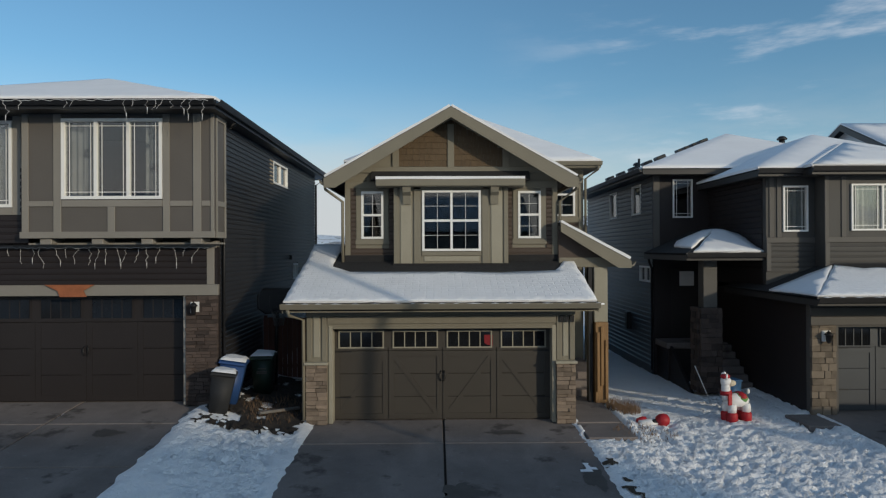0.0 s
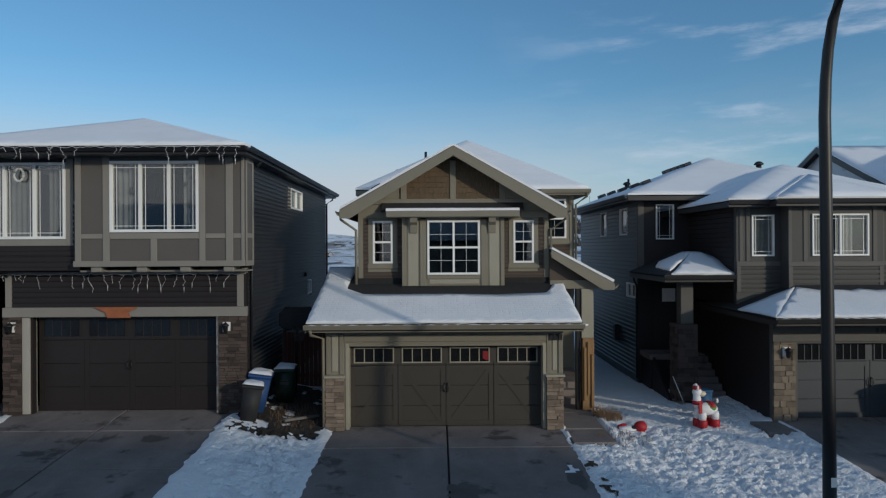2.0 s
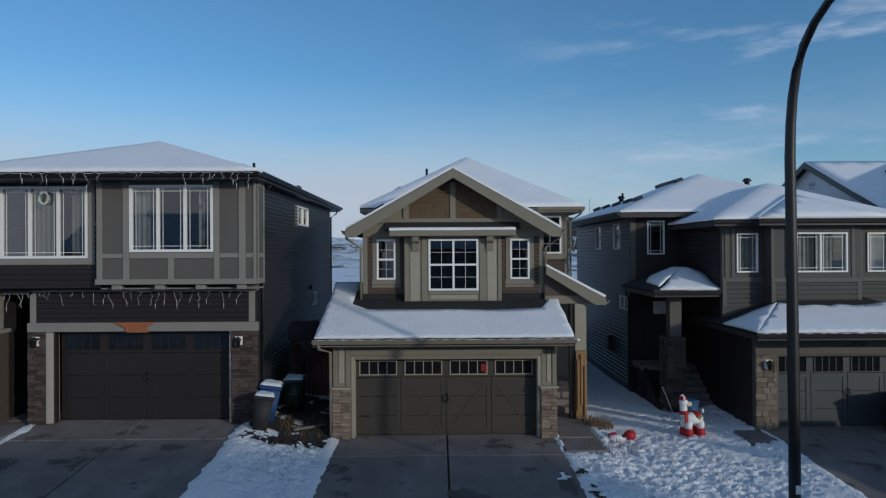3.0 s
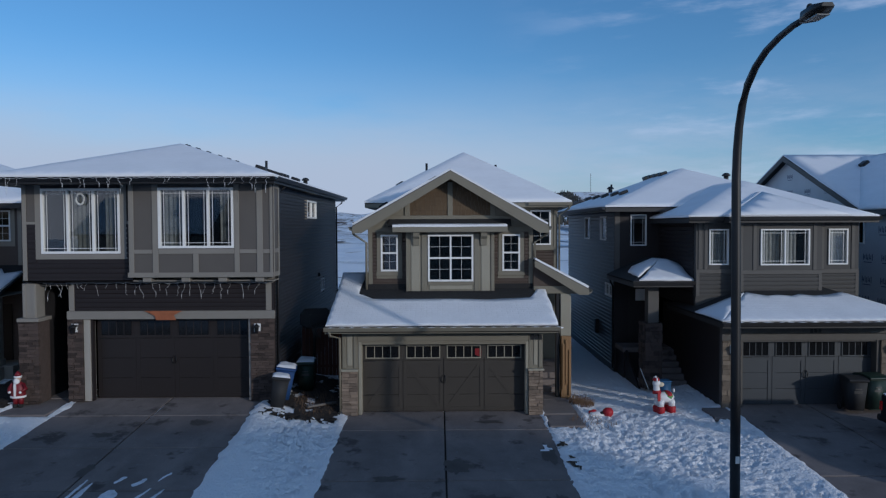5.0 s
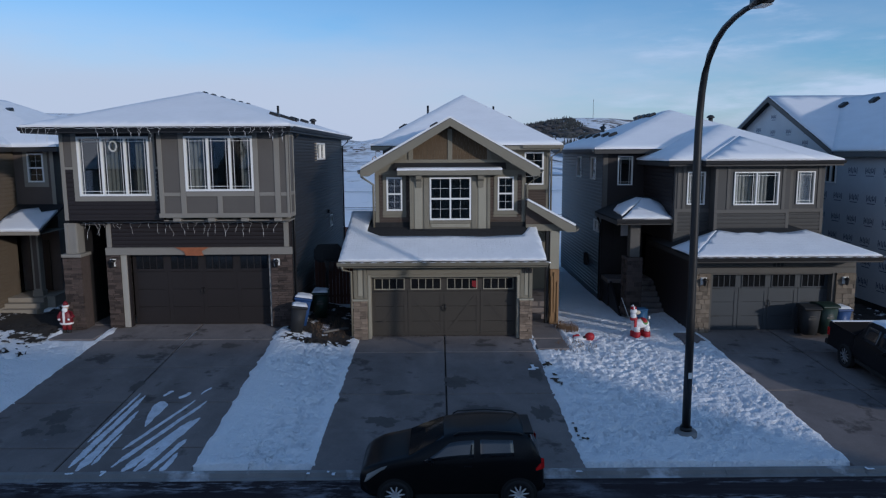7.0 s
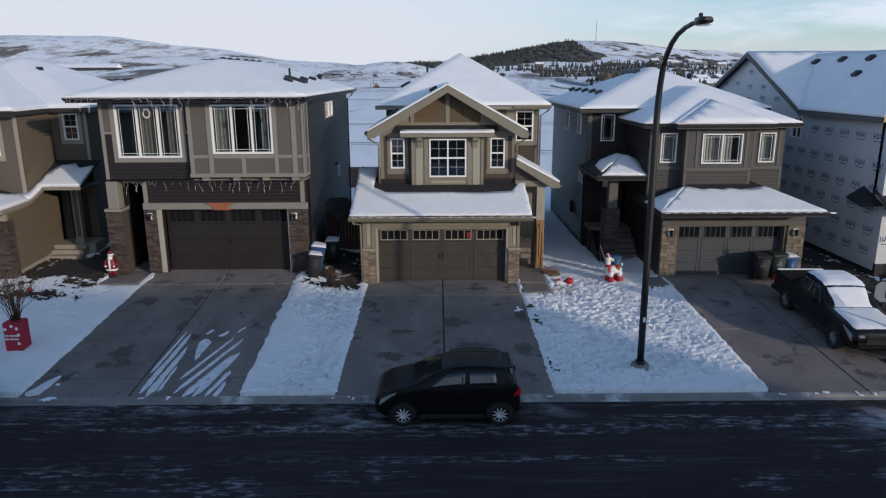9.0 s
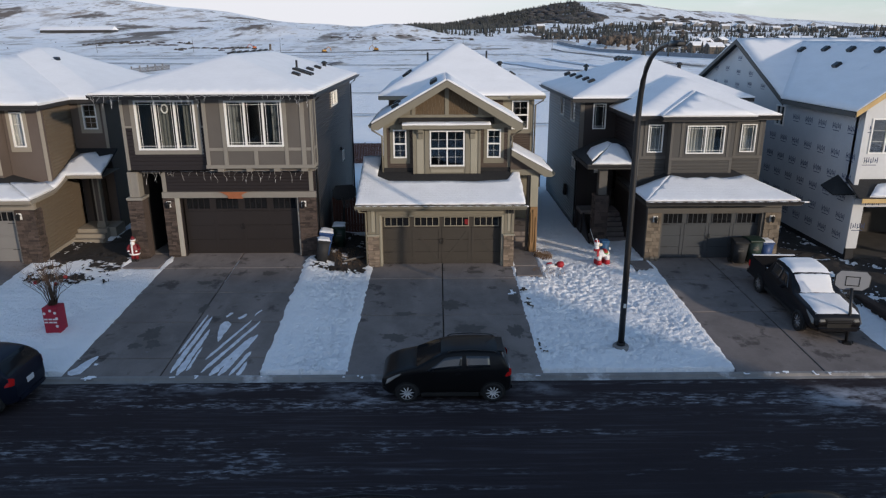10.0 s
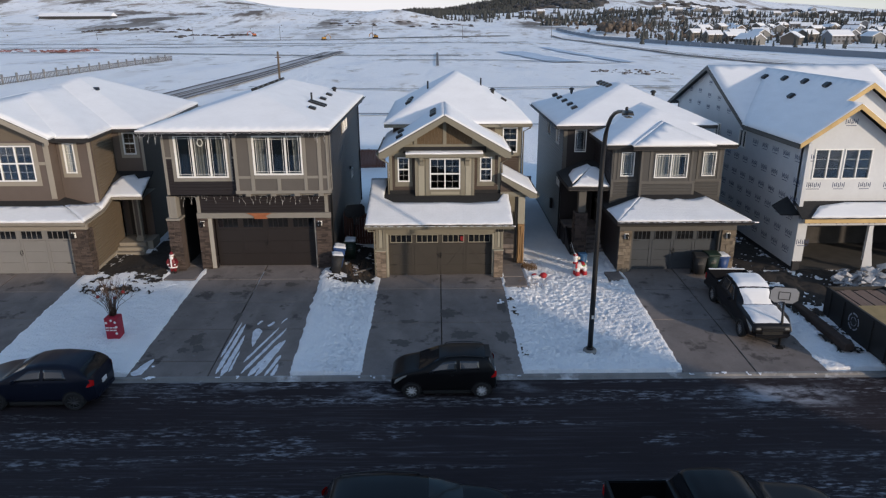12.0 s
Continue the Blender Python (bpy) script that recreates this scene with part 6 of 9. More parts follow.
part("loose_sheet", bm, WRAP, h4, "loose sheet of wrap hanging in the opening")
# printed marks on the wrap, as plain bars
rnd = random.Random(4)


def print_mark(face, fixed, a, z, k=1.0):
    bm = bmesh.new()
    for i in range(7):
        p = a + k * 0.095 * i
        wbox(bm, face, fixed, p, p + k * 0.034, z + k * (0.0 if i % 3 else -0.04), z + k * (0.17 if i % 2 else 0.22), 0.003, 0.006)
        if i % 2:
            wbox(bm, face, fixed, p + k * 0.036, p + k * 0.08, z + k * (0.03 * (i % 3)), z + k * (0.03 * (i % 3) + 0.035), 0.003, 0.006)
    wbox(bm, face, fixed, a + k * 0.06, a + k * 0.56, z - k * 0.13, z - k * 0.1, 0.003, 0.006)
    part("print_bar", bm, INK, h4)


for zz in (0.95, 1.75, 2.6, 3.4, 4.3, 5.4):
    y = 0.6 + rnd.uniform(0, 0.6)
    while y < 17:
        if not (zz > 4.6 and (6.2 < y < 8 or 9.8 < y < 11.5)):
            print_mark("-x", HX, y, zz)
        y += 1.15
for zz, y0, y1 in ((6.55, 7.8, 17.4), (7.25, 9.4, 15.8), (7.9, 11.0, 14.2)):
    y = y0
    while y < y1:
        print_mark("-x", HX, y, zz + rnd.uniform(-0.1, 0.1), 0.8)
        y += 1.6
for zz, xs_ in ((4.15, (17.15, 17.6, 18.75, 20.0, 21.2)), (2.5, (17.6, 18.9, 20.2)), (5.5, (17.15,)), (7.15, (18.85,)), (1.5, (17.15,))):
    for x in xs_:
        print_mark("-y", HY - 0.6 if zz < 2.8 else HY, x, zz, 0.95)
for x, y in ((19.6, 11.0), (19.7, 8.8), (19.72, 6.6), (19.72, 4.4), (18.75, 5.9)):
    vent(h4, x, y, WZ(x) + 0.06, "box", (0, -36))
# -- the tan house at the far left --
TAN = material("tan_brown_siding", (0.136, 0.108, 0.0774), 0.7, vary=0.07, scale=2, fine=40, bump=0.1, piece=0.08)
TANTRIM = material("cream_trim", (0.299, 0.268, 0.221), 0.65, vary=0.06, scale=2, fine=30, bump=0.05)
MUSHROOM = material("mushroom_panel", (0.117, 0.0909, 0.0779), 0.7, vary=0.07, scale=2, fine=30, bump=0.05)
PALEDOOR = material("pale_grey_door", (0.215, 0.209, 0.2), 0.5, vary=0.06, scale=1.5, fine=60, bump=0.05)
h0 = house("tan two-storey house with cream trim and a small columned porch", (-19.5, 0, 0.35))
OZ = 0.34
wall(h0, "-y", -0.3, -23.5, -16.4, OZ, 3.2, [(-22.2, -17.3, 0, 2.55)], TANTRIM)
wall(h0, "+x", -16.4, -0.119, 4.2, OZ - 0.2, 3.07, [], TAN)
wall(h0, "+x", -16.4, 2.3, 4.2, 3.075, 3.42, [], TAN)
siding(h0, "+x", -16.4, 0.15, 3.4, OZ + 0.25, 2.9, [], TAN, 0.15)
board(h0, "+x", -16.4, 0.1, 3.4, OZ, OZ + 0.22, 0.05, TANTRIM)
garage_door(h0, -22.2, -17.3, OZ, 2.54, -0.05, PALEDOOR, 4, pane_frame=PALEDOOR)
stone_pier(h0, "-y", -0.3, -17.2, -16.38, OZ, 2.6, STONE_DK, thick=0.1)
stone_pier(h0, "+x", -16.4, -0.28, 0.14, OZ, 2.6, STONE_DK, thick=0.08)
board(h0, "-y", -0.3, -23.5, -16.33, 2.62, 2.88, 0.12, TANTRIM, "beam_board")
coach_light(h0, "-y", -0.3, -17.0, 2.35)
HK = 0.286
fz = lambda y: 3.1 + HK * (y + 0.95)
sz = lambda x: 3.1 + HK * (-16.2 - x)
pz = lambda y: 3.1 + 0.37 * (y - 1.25)
s_ = slope(h0, [(-23.6, -0.95, 3.1), (-16.2, -0.95, 3.1), (-18.15, 1.0, fz(1.0)), (-23.6, 1.0, fz(1.0))], 0.08, SHINGLE)
snow_on(s_, [(-23.6, -0.94, 3.1), (-16.21, -0.94, 3.1), (-17.2, 0.05, fz(0.05)), (-17.65, 0.42, fz(0.42)), (-18.5, 0.36, fz(0.36)), (-23.6, 0.45, fz(0.45))], 0.07, 0.0, 0.3, 0.02)
s_ = slope(h0, [(-16.2, -0.95, 3.1), (-16.2, 1.25, 3.1), (-16.85, 1.75, sz(-16.85)), (-18.09, 1.75, sz(-18.09)), (-18.15, 1.0, sz(-18.15))], 0.08, SHINGLE)
snow_on(s_, [(-16.21, -0.94, 3.1), (-16.21, 1.25, 3.1), (-16.8, 1.7, sz(-16.8)), (-17.0, 1.25, sz(-17.0)), (-17.5, 0.65, sz(-17.5)), (-17.6, 0.45, sz(-17.6)), (-17.18, 0.05, sz(-17.18))], 0.07, 0.0, 0.25, 0.02)
s_ = slope(h0, [(-16.2, 1.25, 3.1), (-16.07, 2.3, pz(2.3)), (-14.55, 2.3, pz(2.3)), (-14.55, 4.58, pz(4.58)), (-16.46, 4.58, pz(4.58)), (-16.46, 1.75, pz(1.75)), (-16.85, 1.75, pz(1.75))], 0.08, SHINGLE)
snow_on(s_, [(-16.2, 1.26, 3.1), (-16.08, 2.31, pz(2.31)), (-14.57, 2.31, pz(2.31)), (-14.56, 3.95, pz(3.95)), (-15.1, 3.75, pz(3.75)), (-15.4, 4.15, pz(4.15)), (-16.0, 4.0, pz(4.0)), (-16.28, 3.4, pz(3.4)), (-16.44, 1.9, pz(1.9)), (-16.8, 1.72, pz(1.72))], 0.07, 0.0, 0.25, 0.02)
gutter(h0, (-23.6, -0.97, 3.04), (-16.18, -0.97, 3.04), TANTRIM, snow=False)
gutter(h0, (-16.18, -0.97, 3.04), (-16.18, 1.25, 3.04), TANTRIM, snow=False)
gutter(h0, (-16.18, 1.25, 3.04), (-16.05, 2.27, pz(2.3) - 0.06), TANTRIM, snow=False)
gutter(h0, (-16.06, 2.28, pz(2.3) - 0.06), (-14.53, 2.28, pz(2.3) - 0.06), TANTRIM, snow=False)
bm = bmesh.new()
box(bm, -23.5, -0.93, 2.9, -16.22, -0.3, 2.92)
box(bm, -16.39, -0.3, 2.9, -16.22, 1.25, 2.92)
box(bm, -16.39, 2.32, 3.36, -14.6, 4.59, 3.38)
part("soffit", bm, TANTRIM, h0)
# upper storey
OW1, OW2, OW3 = (-21.3, -18.9, 4.6, 6.3), (-17.78, -17.26, 4.82, 6.28), (-15.92, -15.28, 5.2, 6.34)
wall(h0, "-y", 1.0, -23.5, -18.1, 3.6, 6.5, [OW1], MUSHROOM)
window(h0, "-y", 1.0, *OW1, columns=3, grid=(2, 2), mid=True, curtain=((0.0, 0.14),))
for a0, a1, z0, z1 in ((-21.5, -21.3, 4.592, 6.308), (-18.9, -18.68, 4.592, 6.308), (-21.5, -18.68, 4.38, 4.59), (-21.5, -18.68, 6.31, 6.42), (-18.36, -18.1, 3.75, 6.4), (-18.67, -18.37, 5.38, 5.52)):
    board(h0, "-y", 1.0, a0, a1, z0, z1, 0.03, TANTRIM)
wall(h0, "-y", 1.75, -18.09, -16.46, 3.25, 6.5, [OW2], MUSHROOM)
window(h0, "-y", 1.75, *OW2, grid=(1, 3), curtain=((0.0, 0.65),), cloth=WHITE)
for a0, a1, z0, z1 in ((-17.94, -17.78, 4.812, 6.42), (-17.26, -17.1, 4.812, 6.42), (-17.94, -17.1, 4.62, 4.81), (-16.62, -16.46, 3.33, 6.45)):
    board(h0, "-y", 1.75, a0, a1, z0, z1, 0.03, TANTRIM)
wall(h0, "+x", -18.1, 1.181, 1.75, 3.6, 6.5, [], MUSHROOM)
wall(h0, "+x", -16.46, 1.931, 4.6, 3.25, 6.5, [], TAN)
siding(h0, "+x", -16.46, 1.95, 4.55, 3.36, 6.4, [], TAN, 0.15)
wall(h0, "-y", 4.6, -16.459, -14.9, 0.3, 6.5, [OW3], MUSHROOM)
window(h0, "-y", 4.6, *OW3, grid=(2, 2), mid=True)
for a0, a1, z0, z1 in ((-16.08, -15.92, 5.192, 6.48), (-15.28, -15.12, 5.192, 6.48), (-16.08, -15.12, 5.02, 5.19), (-15.03, -14.88, 4.3, 6.45)):
    board(h0, "-y", 4.6, a0, a1, z0, z1, 0.03, TANTRIM)
wall(h0, "+x", -14.9, 4.781, 14.5, 0.0, 6.5, [], TAN)
wall(h0, "-x", -23.5, 0, 14.5, 0, 6.5, [], TAN)
wall(h0, "+y", 14.5, -23.3, -15.2, -1.5, 6.5, [], TAN)
floor_slab(h0, -23.3, 2.05, -16.7, 14, 4.2)
# porch
for i in range(3):
    part("porch_step", bbox(-16.36, 2.5 + 0.3 * i, OZ - 0.1, -15.0, 2.498 + 0.3 * (i + 1), OZ + 0.17 * (i + 1), 0.012), TANTRIM, h0)
part("porch_floor", bbox(-16.36, 3.4, OZ - 0.1, -14.7, 4.58, OZ + 0.51, 0.012), TANTRIM, h0)
part("porch_column", bbox(-15.5, 3.42, OZ + 0.5, -15.18, 3.74, 3.37, 0.012), TANTRIM, h0)
part("column_base", bbox(-15.54, 3.38, OZ + 0.505, -15.14, 3.78, OZ + 0.72, 0.012), TANTRIM, h0)
part("column_panel", bbox(-15.42, 3.414, OZ + 0.8, -15.26, 3.43, 3.25, 0.0), MUSHROOM, h0)
part("front_door", bbox(-16.1, 4.55, OZ + 0.5, -15.3, 4.6, 2.9, 0.01), DKDOOR, h0)
# roofs: a broad hip and the front gable
hip(h0, -24.2, -16.25, 1.15, 15.2, 6.6, ((-20.2, 5.1, 8.35), (-20.2, 11.0, 8.35)), SHINGLE, DKTRIM, depth=0.08)
hip(h0, -24.5, -14.55, 4.2, 15.4, 6.602, ((-19.6, 9.1, 8.75), (-19.6, 10.4, 8.75)), SHINGLE, DKTRIM, depth=0.08)
gutter(h0, (-17.8, 1.13, 6.55), (-16.23, 1.13, 6.55), DKTRIM, snow=False)
for s in (-1, 1):
    cx, half, az = -20.9, 3.12, 8.2
    e = (cx + s * half, az - half * 0.5)
    pts = [(cx, 0.45, az), (e[0], 0.45, e[1]), (e[0], 5.0, e[1]), (cx, 7.5, az)]
    s_ = slope(h0, pts, 0.07, SHINGLE)
    snow_on(s_, pts, 0.09, 0.02, 0.5, 0.03)
    bm = bmesh.new()
    prism(bm, [(cx, az - 0.02), (e[0], e[1] - 0.02), (e[0], e[1] - 0.25), (cx, az - 0.27)], "y", 0.42, 0.45)
    part("barge_board", bm, TANTRIM, h0)
bm = bmesh.new()
prism(bm, [(-23.4, 6.5), (-18.1, 6.5), (-20.75, 7.9)], "y", 1.0, 1.15)
part("gable_wall", bm, TAN, h0)
vent(h0, -18.2, 7.9, 8.15, "box", (20, 0))
# the lot widens towards the street: its side walls run back at a slant
for me in {ob.data for ob in h0.children_recursive if ob.type == "MESH"}:
    me.transform(Matrix(((1, -0.09, 0, -0.027), (0, 1, 0, 0), (0, 0, 1, 0), (0, 0, 0, 1))))

# -- plain unseen houses added across the street behind the camera, to cast shade --
FARWALL = material("plain_beige_siding", (0.32, 0.29, 0.25), 0.8, vary=0.1, bump=0.1)
for x0, x1, ridge, eave in ((-26, -16.5, 8.0, 5.2), (-14.5, -5, 8.0, 5.2), (-3, 6.5, 8.0, 5.2), (8.5, 19.4, 10.0, 8.5), (19.9, 29.5, 10.0, 8.5), (48, 57, 8.0, 5.2), (59, 68, 8.0, 5.2)):
    hb = thing("house", "unseen two-storey beige house added to cast shade, with a snowy gabled roof", "house", ((x0 + x1) / 2, -33, 0.5), "houses across the street")
    bm = bmesh.new()
    box(bm, x0, -38, -0.6, x1, -28.5, eave - 0.1)
    part("wall", bm, FARWALL, hb)
    for yy in (-38.6, -27.9):
        q = [(x0 - 0.2, yy, eave), (x1 + 0.2, yy, eave), (x1 + 0.2, -33.2, ridge), (x0 - 0.2, -33.2, ridge)]
        s_ = slope(hb, q, 0.1, SHINGLE)
        snow_on(s_, q, 0.05, 0.0, 1.2, 0.01)
    bm = bmesh.new()
    for x in (x0, x1 - 0.2):
        prism(bm, [(-38, eave - 0.1), (-28.5, eave - 0.1), (-33.2, ridge - 0.15)], "x", x, x + 0.2)
    part("gable_wall", bm, FARWALL, hb)

# ---- vehicles ----
TYRE = material("tyre_rubber", (0.016, 0.016, 0.017), 0.9, vary=0.2, bump=0.2)
ALLOY = material("alloy_rim", (0.75, 0.76, 0.78), 0.35, metal=0.2, vary=0.1, bump=0.05)
DULLRIM = material("dull_grey_rim", (0.36, 0.36, 0.37), 0.5, metal=0.6, vary=0.15, bump=0.05)
DARKRIM = material("dark_grey_wheel_cover", (0.06, 0.062, 0.068), 0.45, vary=0.15, scale=6)
TAIL = material("red_lamp_lens", (0.5, 0.012, 0.012), 0.15, vary=0.05, bump=0)
LENS = material("clear_lamp_lens", (0.24, 0.24, 0.232), 0.15, vary=0.05, bump=0)
PLATE = material("number_plate", (0.65, 0.66, 0.68), 0.4, vary=0.05, bump=0)


def paint(name, color):
    return material(name, color, 0.32, vary=0.12, scale=1.5, fine=25, bump=0.015, coat=0.05, spec=0.18)


def wheel(parent, x, y, z, r, side, rim_mat):
    """side: -1 or 1, the way its face looks along y."""
    bm = bmesh.new()
    prof = ((r * 0.68, -0.1), (r * 0.93, -0.105), (r, -0.07), (r, 0.07), (r * 0.93, 0.105), (r * 0.68, 0.1))
    rings = [[bm.verts.new((x + a * math.cos(t), y + b, z + a * math.sin(t))) for t in (2 * math.pi * k / 20 for k in range(20))] for a, b in prof]
    for p, q in zip(rings, rings[1:] + rings[:1]):
        for k in range(20):
            bm.faces.new((p[k], p[(k + 1) % 20], q[(k + 1) % 20], q[k])).smooth = True
    bmesh.ops.recalc_face_normals(bm, faces=bm.faces[:])
    w = part("wheel", bm, TYRE, parent)
    bm = bmesh.new()
    o = y + side * 0.06
    for k in range(10):
        t = 2 * math.pi * k / 10
        c, s = math.cos(t), math.sin(t)
        c2, s2 = math.cos(t + 0.12), math.sin(t + 0.12)
        tube(bm, [(x + 0.04 * c, o + side * 0.015, z + 0.04 * s), (x + r * 0.72 * c2, o, z + r * 0.72 * s2)], 0.024, 5, 0.017)
    tube(bm, [(x, o - side * 0.02, z), (x, o + side * 0.025, z)], 0.06, 10)
    ring = [(x + r * 0.72 * math.cos(2 * math.pi * k / 20), o, z + r * 0.72 * math.sin(2 * math.pi * k / 20)) for k in range(21)]
    tube(bm, ring, 0.02, 5)
    part("rim", bm, rim_mat, w)
    bm = bmesh.new()
    tube(bm, [(x, y - 0.03, z), (x, y + side * 0.02, z)], r * 0.67, 18)
    part("brake_disc", bm, RUBBER, w)


def loft(bm, stations, mi=0):
    """Rings of (y, z) at each x, joined; every ring has the same count."""
    rings = [[bm.verts.new((x, y, z)) for y, z in ring] for x, ring in stations]
    n = len(rings[0])
    for p, q in zip(rings, rings[1:]):
        for k in range(n):
            f = bm.faces.new((p[k], p[(k + 1) % n], q[(k + 1) % n], q[k]))
            f.smooth, f.material_index = True, mi
    bm.faces.new(rings[0])
    bm.faces.new(rings[-1][::-1])
    bmesh.ops.recalc_face_normals(bm, faces=bm.faces[:])


BLACKPAINT = paint("black_car_paint", (0.008, 0.008, 0.009))
NAVY = paint("dark_blue_car_paint", (0.008, 0.011, 0.022))
DARKGREY = paint("black_grey_truck_paint", (0.012, 0.012, 0.014))

SIDEGLASS = material("glossy_car_window", (0.022, 0.024, 0.028), 0.06, vary=0.1, bump=0.0, coat=0.0, spec=0.5)
SIDEGLASS.node_tree.nodes["Principled BSDF"].inputs["IOR"].default_value = 1.75
SCREENGLASS = material("dark_windscreen_glass", (0.012, 0.013, 0.015), 0.1, vary=0.1, bump=0.0, coat=0.0, spec=0.25)


def shell_car(label, mat, top, belt, low, W, tuck, wheel_x, r, rims, doors, screen, hatch_, rails=True, truck=False):
    """A closed car facing -x on z = 0. top: (x, z) along the crown; belt: (x, z) of the shoulder; tuck: roof width over body width;
    doors: side windows as (x at the sill, x at the sill, x at the top, x at the top); screen, hatch_: x of foot and head."""
    c = thing("pickup_truck" if truck else "car", label, "pickup truck" if truck else "car", (0, 0, 0), "parked vehicles")
    tx, tz_ = [p[0] for p in top], [p[1] for p in top]
    bx, bz = [p[0] for p in belt], [p[1] for p in belt]
    x0, x1 = tx[0], tx[-1]
    crown = lambda x: float(np.interp(x, tx, tz_))
    shoulder = lambda x: min(float(np.interp(x, bx, bz)), crown(x) - 0.03)

    def wide(x):
        e = min((x - x0) / (0.85 if truck else 0.5), 1.0 if truck else (x1 - x) / 0.42, 1.0)
        return W * (0.72 + 0.28 * math.sqrt(max(e * (2 - e), 0.0)))

    def side(x, k):
        """Half width and height of the upper side, k from the shoulder to the roof's edge."""
        w, b, t = wide(x), shoulder(x), crown(x)
        up = min(max((t - b - 0.05) / 0.42, 0.0), 1.0)
        edge = w * (0.97 - (0.97 - tuck) * up)
        return w * 0.97 + (edge - w * 0.97) * k, b + (t - 0.075 * up - 0.02 - b) * k

    def ring(x):
        w, b, t = wide(x), shoulder(x), crown(x)
        lo = low + 0.1 * max(0.0, 1 - min((x - x0) / 0.25, 1.0 if truck else (x1 - x) / 0.25))
        half = [(w * 0.8, lo), (w * 0.93, lo + 0.05), (w * 0.99, lo + 0.2), (w, lo + (b - lo) * 0.55), (w * 0.985, b - 0.06), side(x, 0.0), side(x, 0.5), side(x, 1.0)]
        ew, ez = half[-1]
        half += [(ew * 0.93, ez + (t - ez) * 0.6), (ew * 0.7, t - 0.01), (ew * 0.3, t)]
        return half + [(-y, z) for y, z in half[::-1]]
    bm = bmesh.new()
    st = sorted({*[round(float(x), 3) for x in np.linspace(x0 + 0.001, x1 - 0.001, 46)], *[round(x0 + d, 3) for d in (0.02, 0.05)], *[round(x1 - d, 3) for d in (0.02, 0.05)]})
    loft(bm, [(x, ring(x)) for x in st])
    body = part("body", bm, mat, c)

    def strip(quad, s, name, m, out=0.006):
        """A sheet wrapped on the body's side between (x, k) corners."""
        (xa, ka), (xb, kb), (xc, kc), (xd, kd) = quad
        bm = bmesh.new()
        g = []
        for i in range(9):
            u = i / 8
            col = []
            for k in range(5):
                v = k / 4
                x = (xa + (xb - xa) * u) * (1 - v) + (xd + (xc - xd) * u) * v
                kk = (ka + (kb - ka) * u) * (1 - v) + (kd + (kc - kd) * u) * v
                y, z = side(x, kk)
                col.append(bm.verts.new((x, s * (y + out), z + out * 0.4)))
            g.append(col)
        for p, q in zip(g, g[1:]):
            for k in range(4):
                bm.faces.new((p[k], q[k], q[k + 1], p[k + 1])).smooth = True
        e = bmesh.ops.extrude_face_region(bm, geom=bm.faces[:])
        for v in (q for q in e["geom"] if isinstance(q, bmesh.types.BMVert)):
            v.co.y -= s * 0.02
        bmesh.ops.recalc_face_normals(bm, faces=bm.faces[:])
        return part(name, bm, m, body)
    for s in (-1, 1):
        for a, b, e, d in doors:
            strip(((a, 0.1), (b, 0.1), (e, 0.88), (d, 0.88)), s, "side_window", SIDEGLASS)
        for a, b, e, d in doors[:-1]:
            bm = bbox(b - 0.2, s * W * 0.985 - 0.02, shoulder(b) - 0.13, b - 0.05, s * W * 0.985 + 0.022, shoulder(b) - 0.095, 0.008)
            part("door_handle", bm, mat, body)
        mx_ = doors[0][0] + 0.1
        part("wing_mirror", bbox(mx_, s * (W + 0.07) - 0.1, shoulder(mx_) + 0.0, mx_ + 0.15, s * (W + 0.07) + 0.1, shoulder(mx_) + 0.13, 0.045, 2), mat, c)
    # screens, laid on the crown
    for name, (xa, xb) in (("windscreen", screen), ("rear_window", hatch_)):
        bm = bmesh.new()
        g = []
        for i in range(8):
            x = xa + (xb - xa) * (0.06 + 0.88 * i / 7)
            ew, ez = side(x, 1.0)
            t = crown(x)
            o = 0.008
            n_ = Vector((-1.0 if name == "windscreen" else 1.0, 0, 1.0)).normalized() * o
            g.append([bm.verts.new(Vector((x, y * ew, z)) + n_) for y, z in ((-0.9, ez + (t - ez) * 0.62), (-0.7, t - 0.008), (-0.3, t + 0.002), (0.3, t + 0.002), (0.7, t - 0.008), (0.9, ez + (t - ez) * 0.62))])
        for p, q in zip(g, g[1:]):
            for k in range(5):
                bm.faces.new((p[k], p[k + 1], q[k + 1], q[k])).smooth = True
        part(name, bm, SCREENGLASS, body)
    for s in (-1, 1):
        # head lamps sweep back over the wing, tail lamps wrap round the rear corner
        strip(((x0 + 0.1, -0.9), (x0 + 0.5, -0.1), (x0 + 0.56, 0.5), (x0 + 0.16, 0.2)), s, "headlight", LENS)
        g = []
        for u in np.linspace(0, 1, 0 if truck else 7):
            xx = x1 - 0.2 + 0.19 * u
            g.append([(xx + 0.012, s * (wide(xx) * (0.985 - 0.05 * v) + 0.012), belt[-1][1] - 0.25 + (0.23 - 0.06 * (2 * u - 1) ** 2) * v) for v in (0.0, 0.35, 0.7, 1.0)])
        if g:
            bm = bmesh.new()
            g = [[bm.verts.new(p) for p in row] for row in g]
            for p, q in zip(g, g[1:]):
                for k in range(3):
                    bm.faces.new((p[k], q[k], q[k + 1], p[k + 1])).smooth = True
            part("tail_lamp", bm, TAIL, body, "red wrap-around lamp")
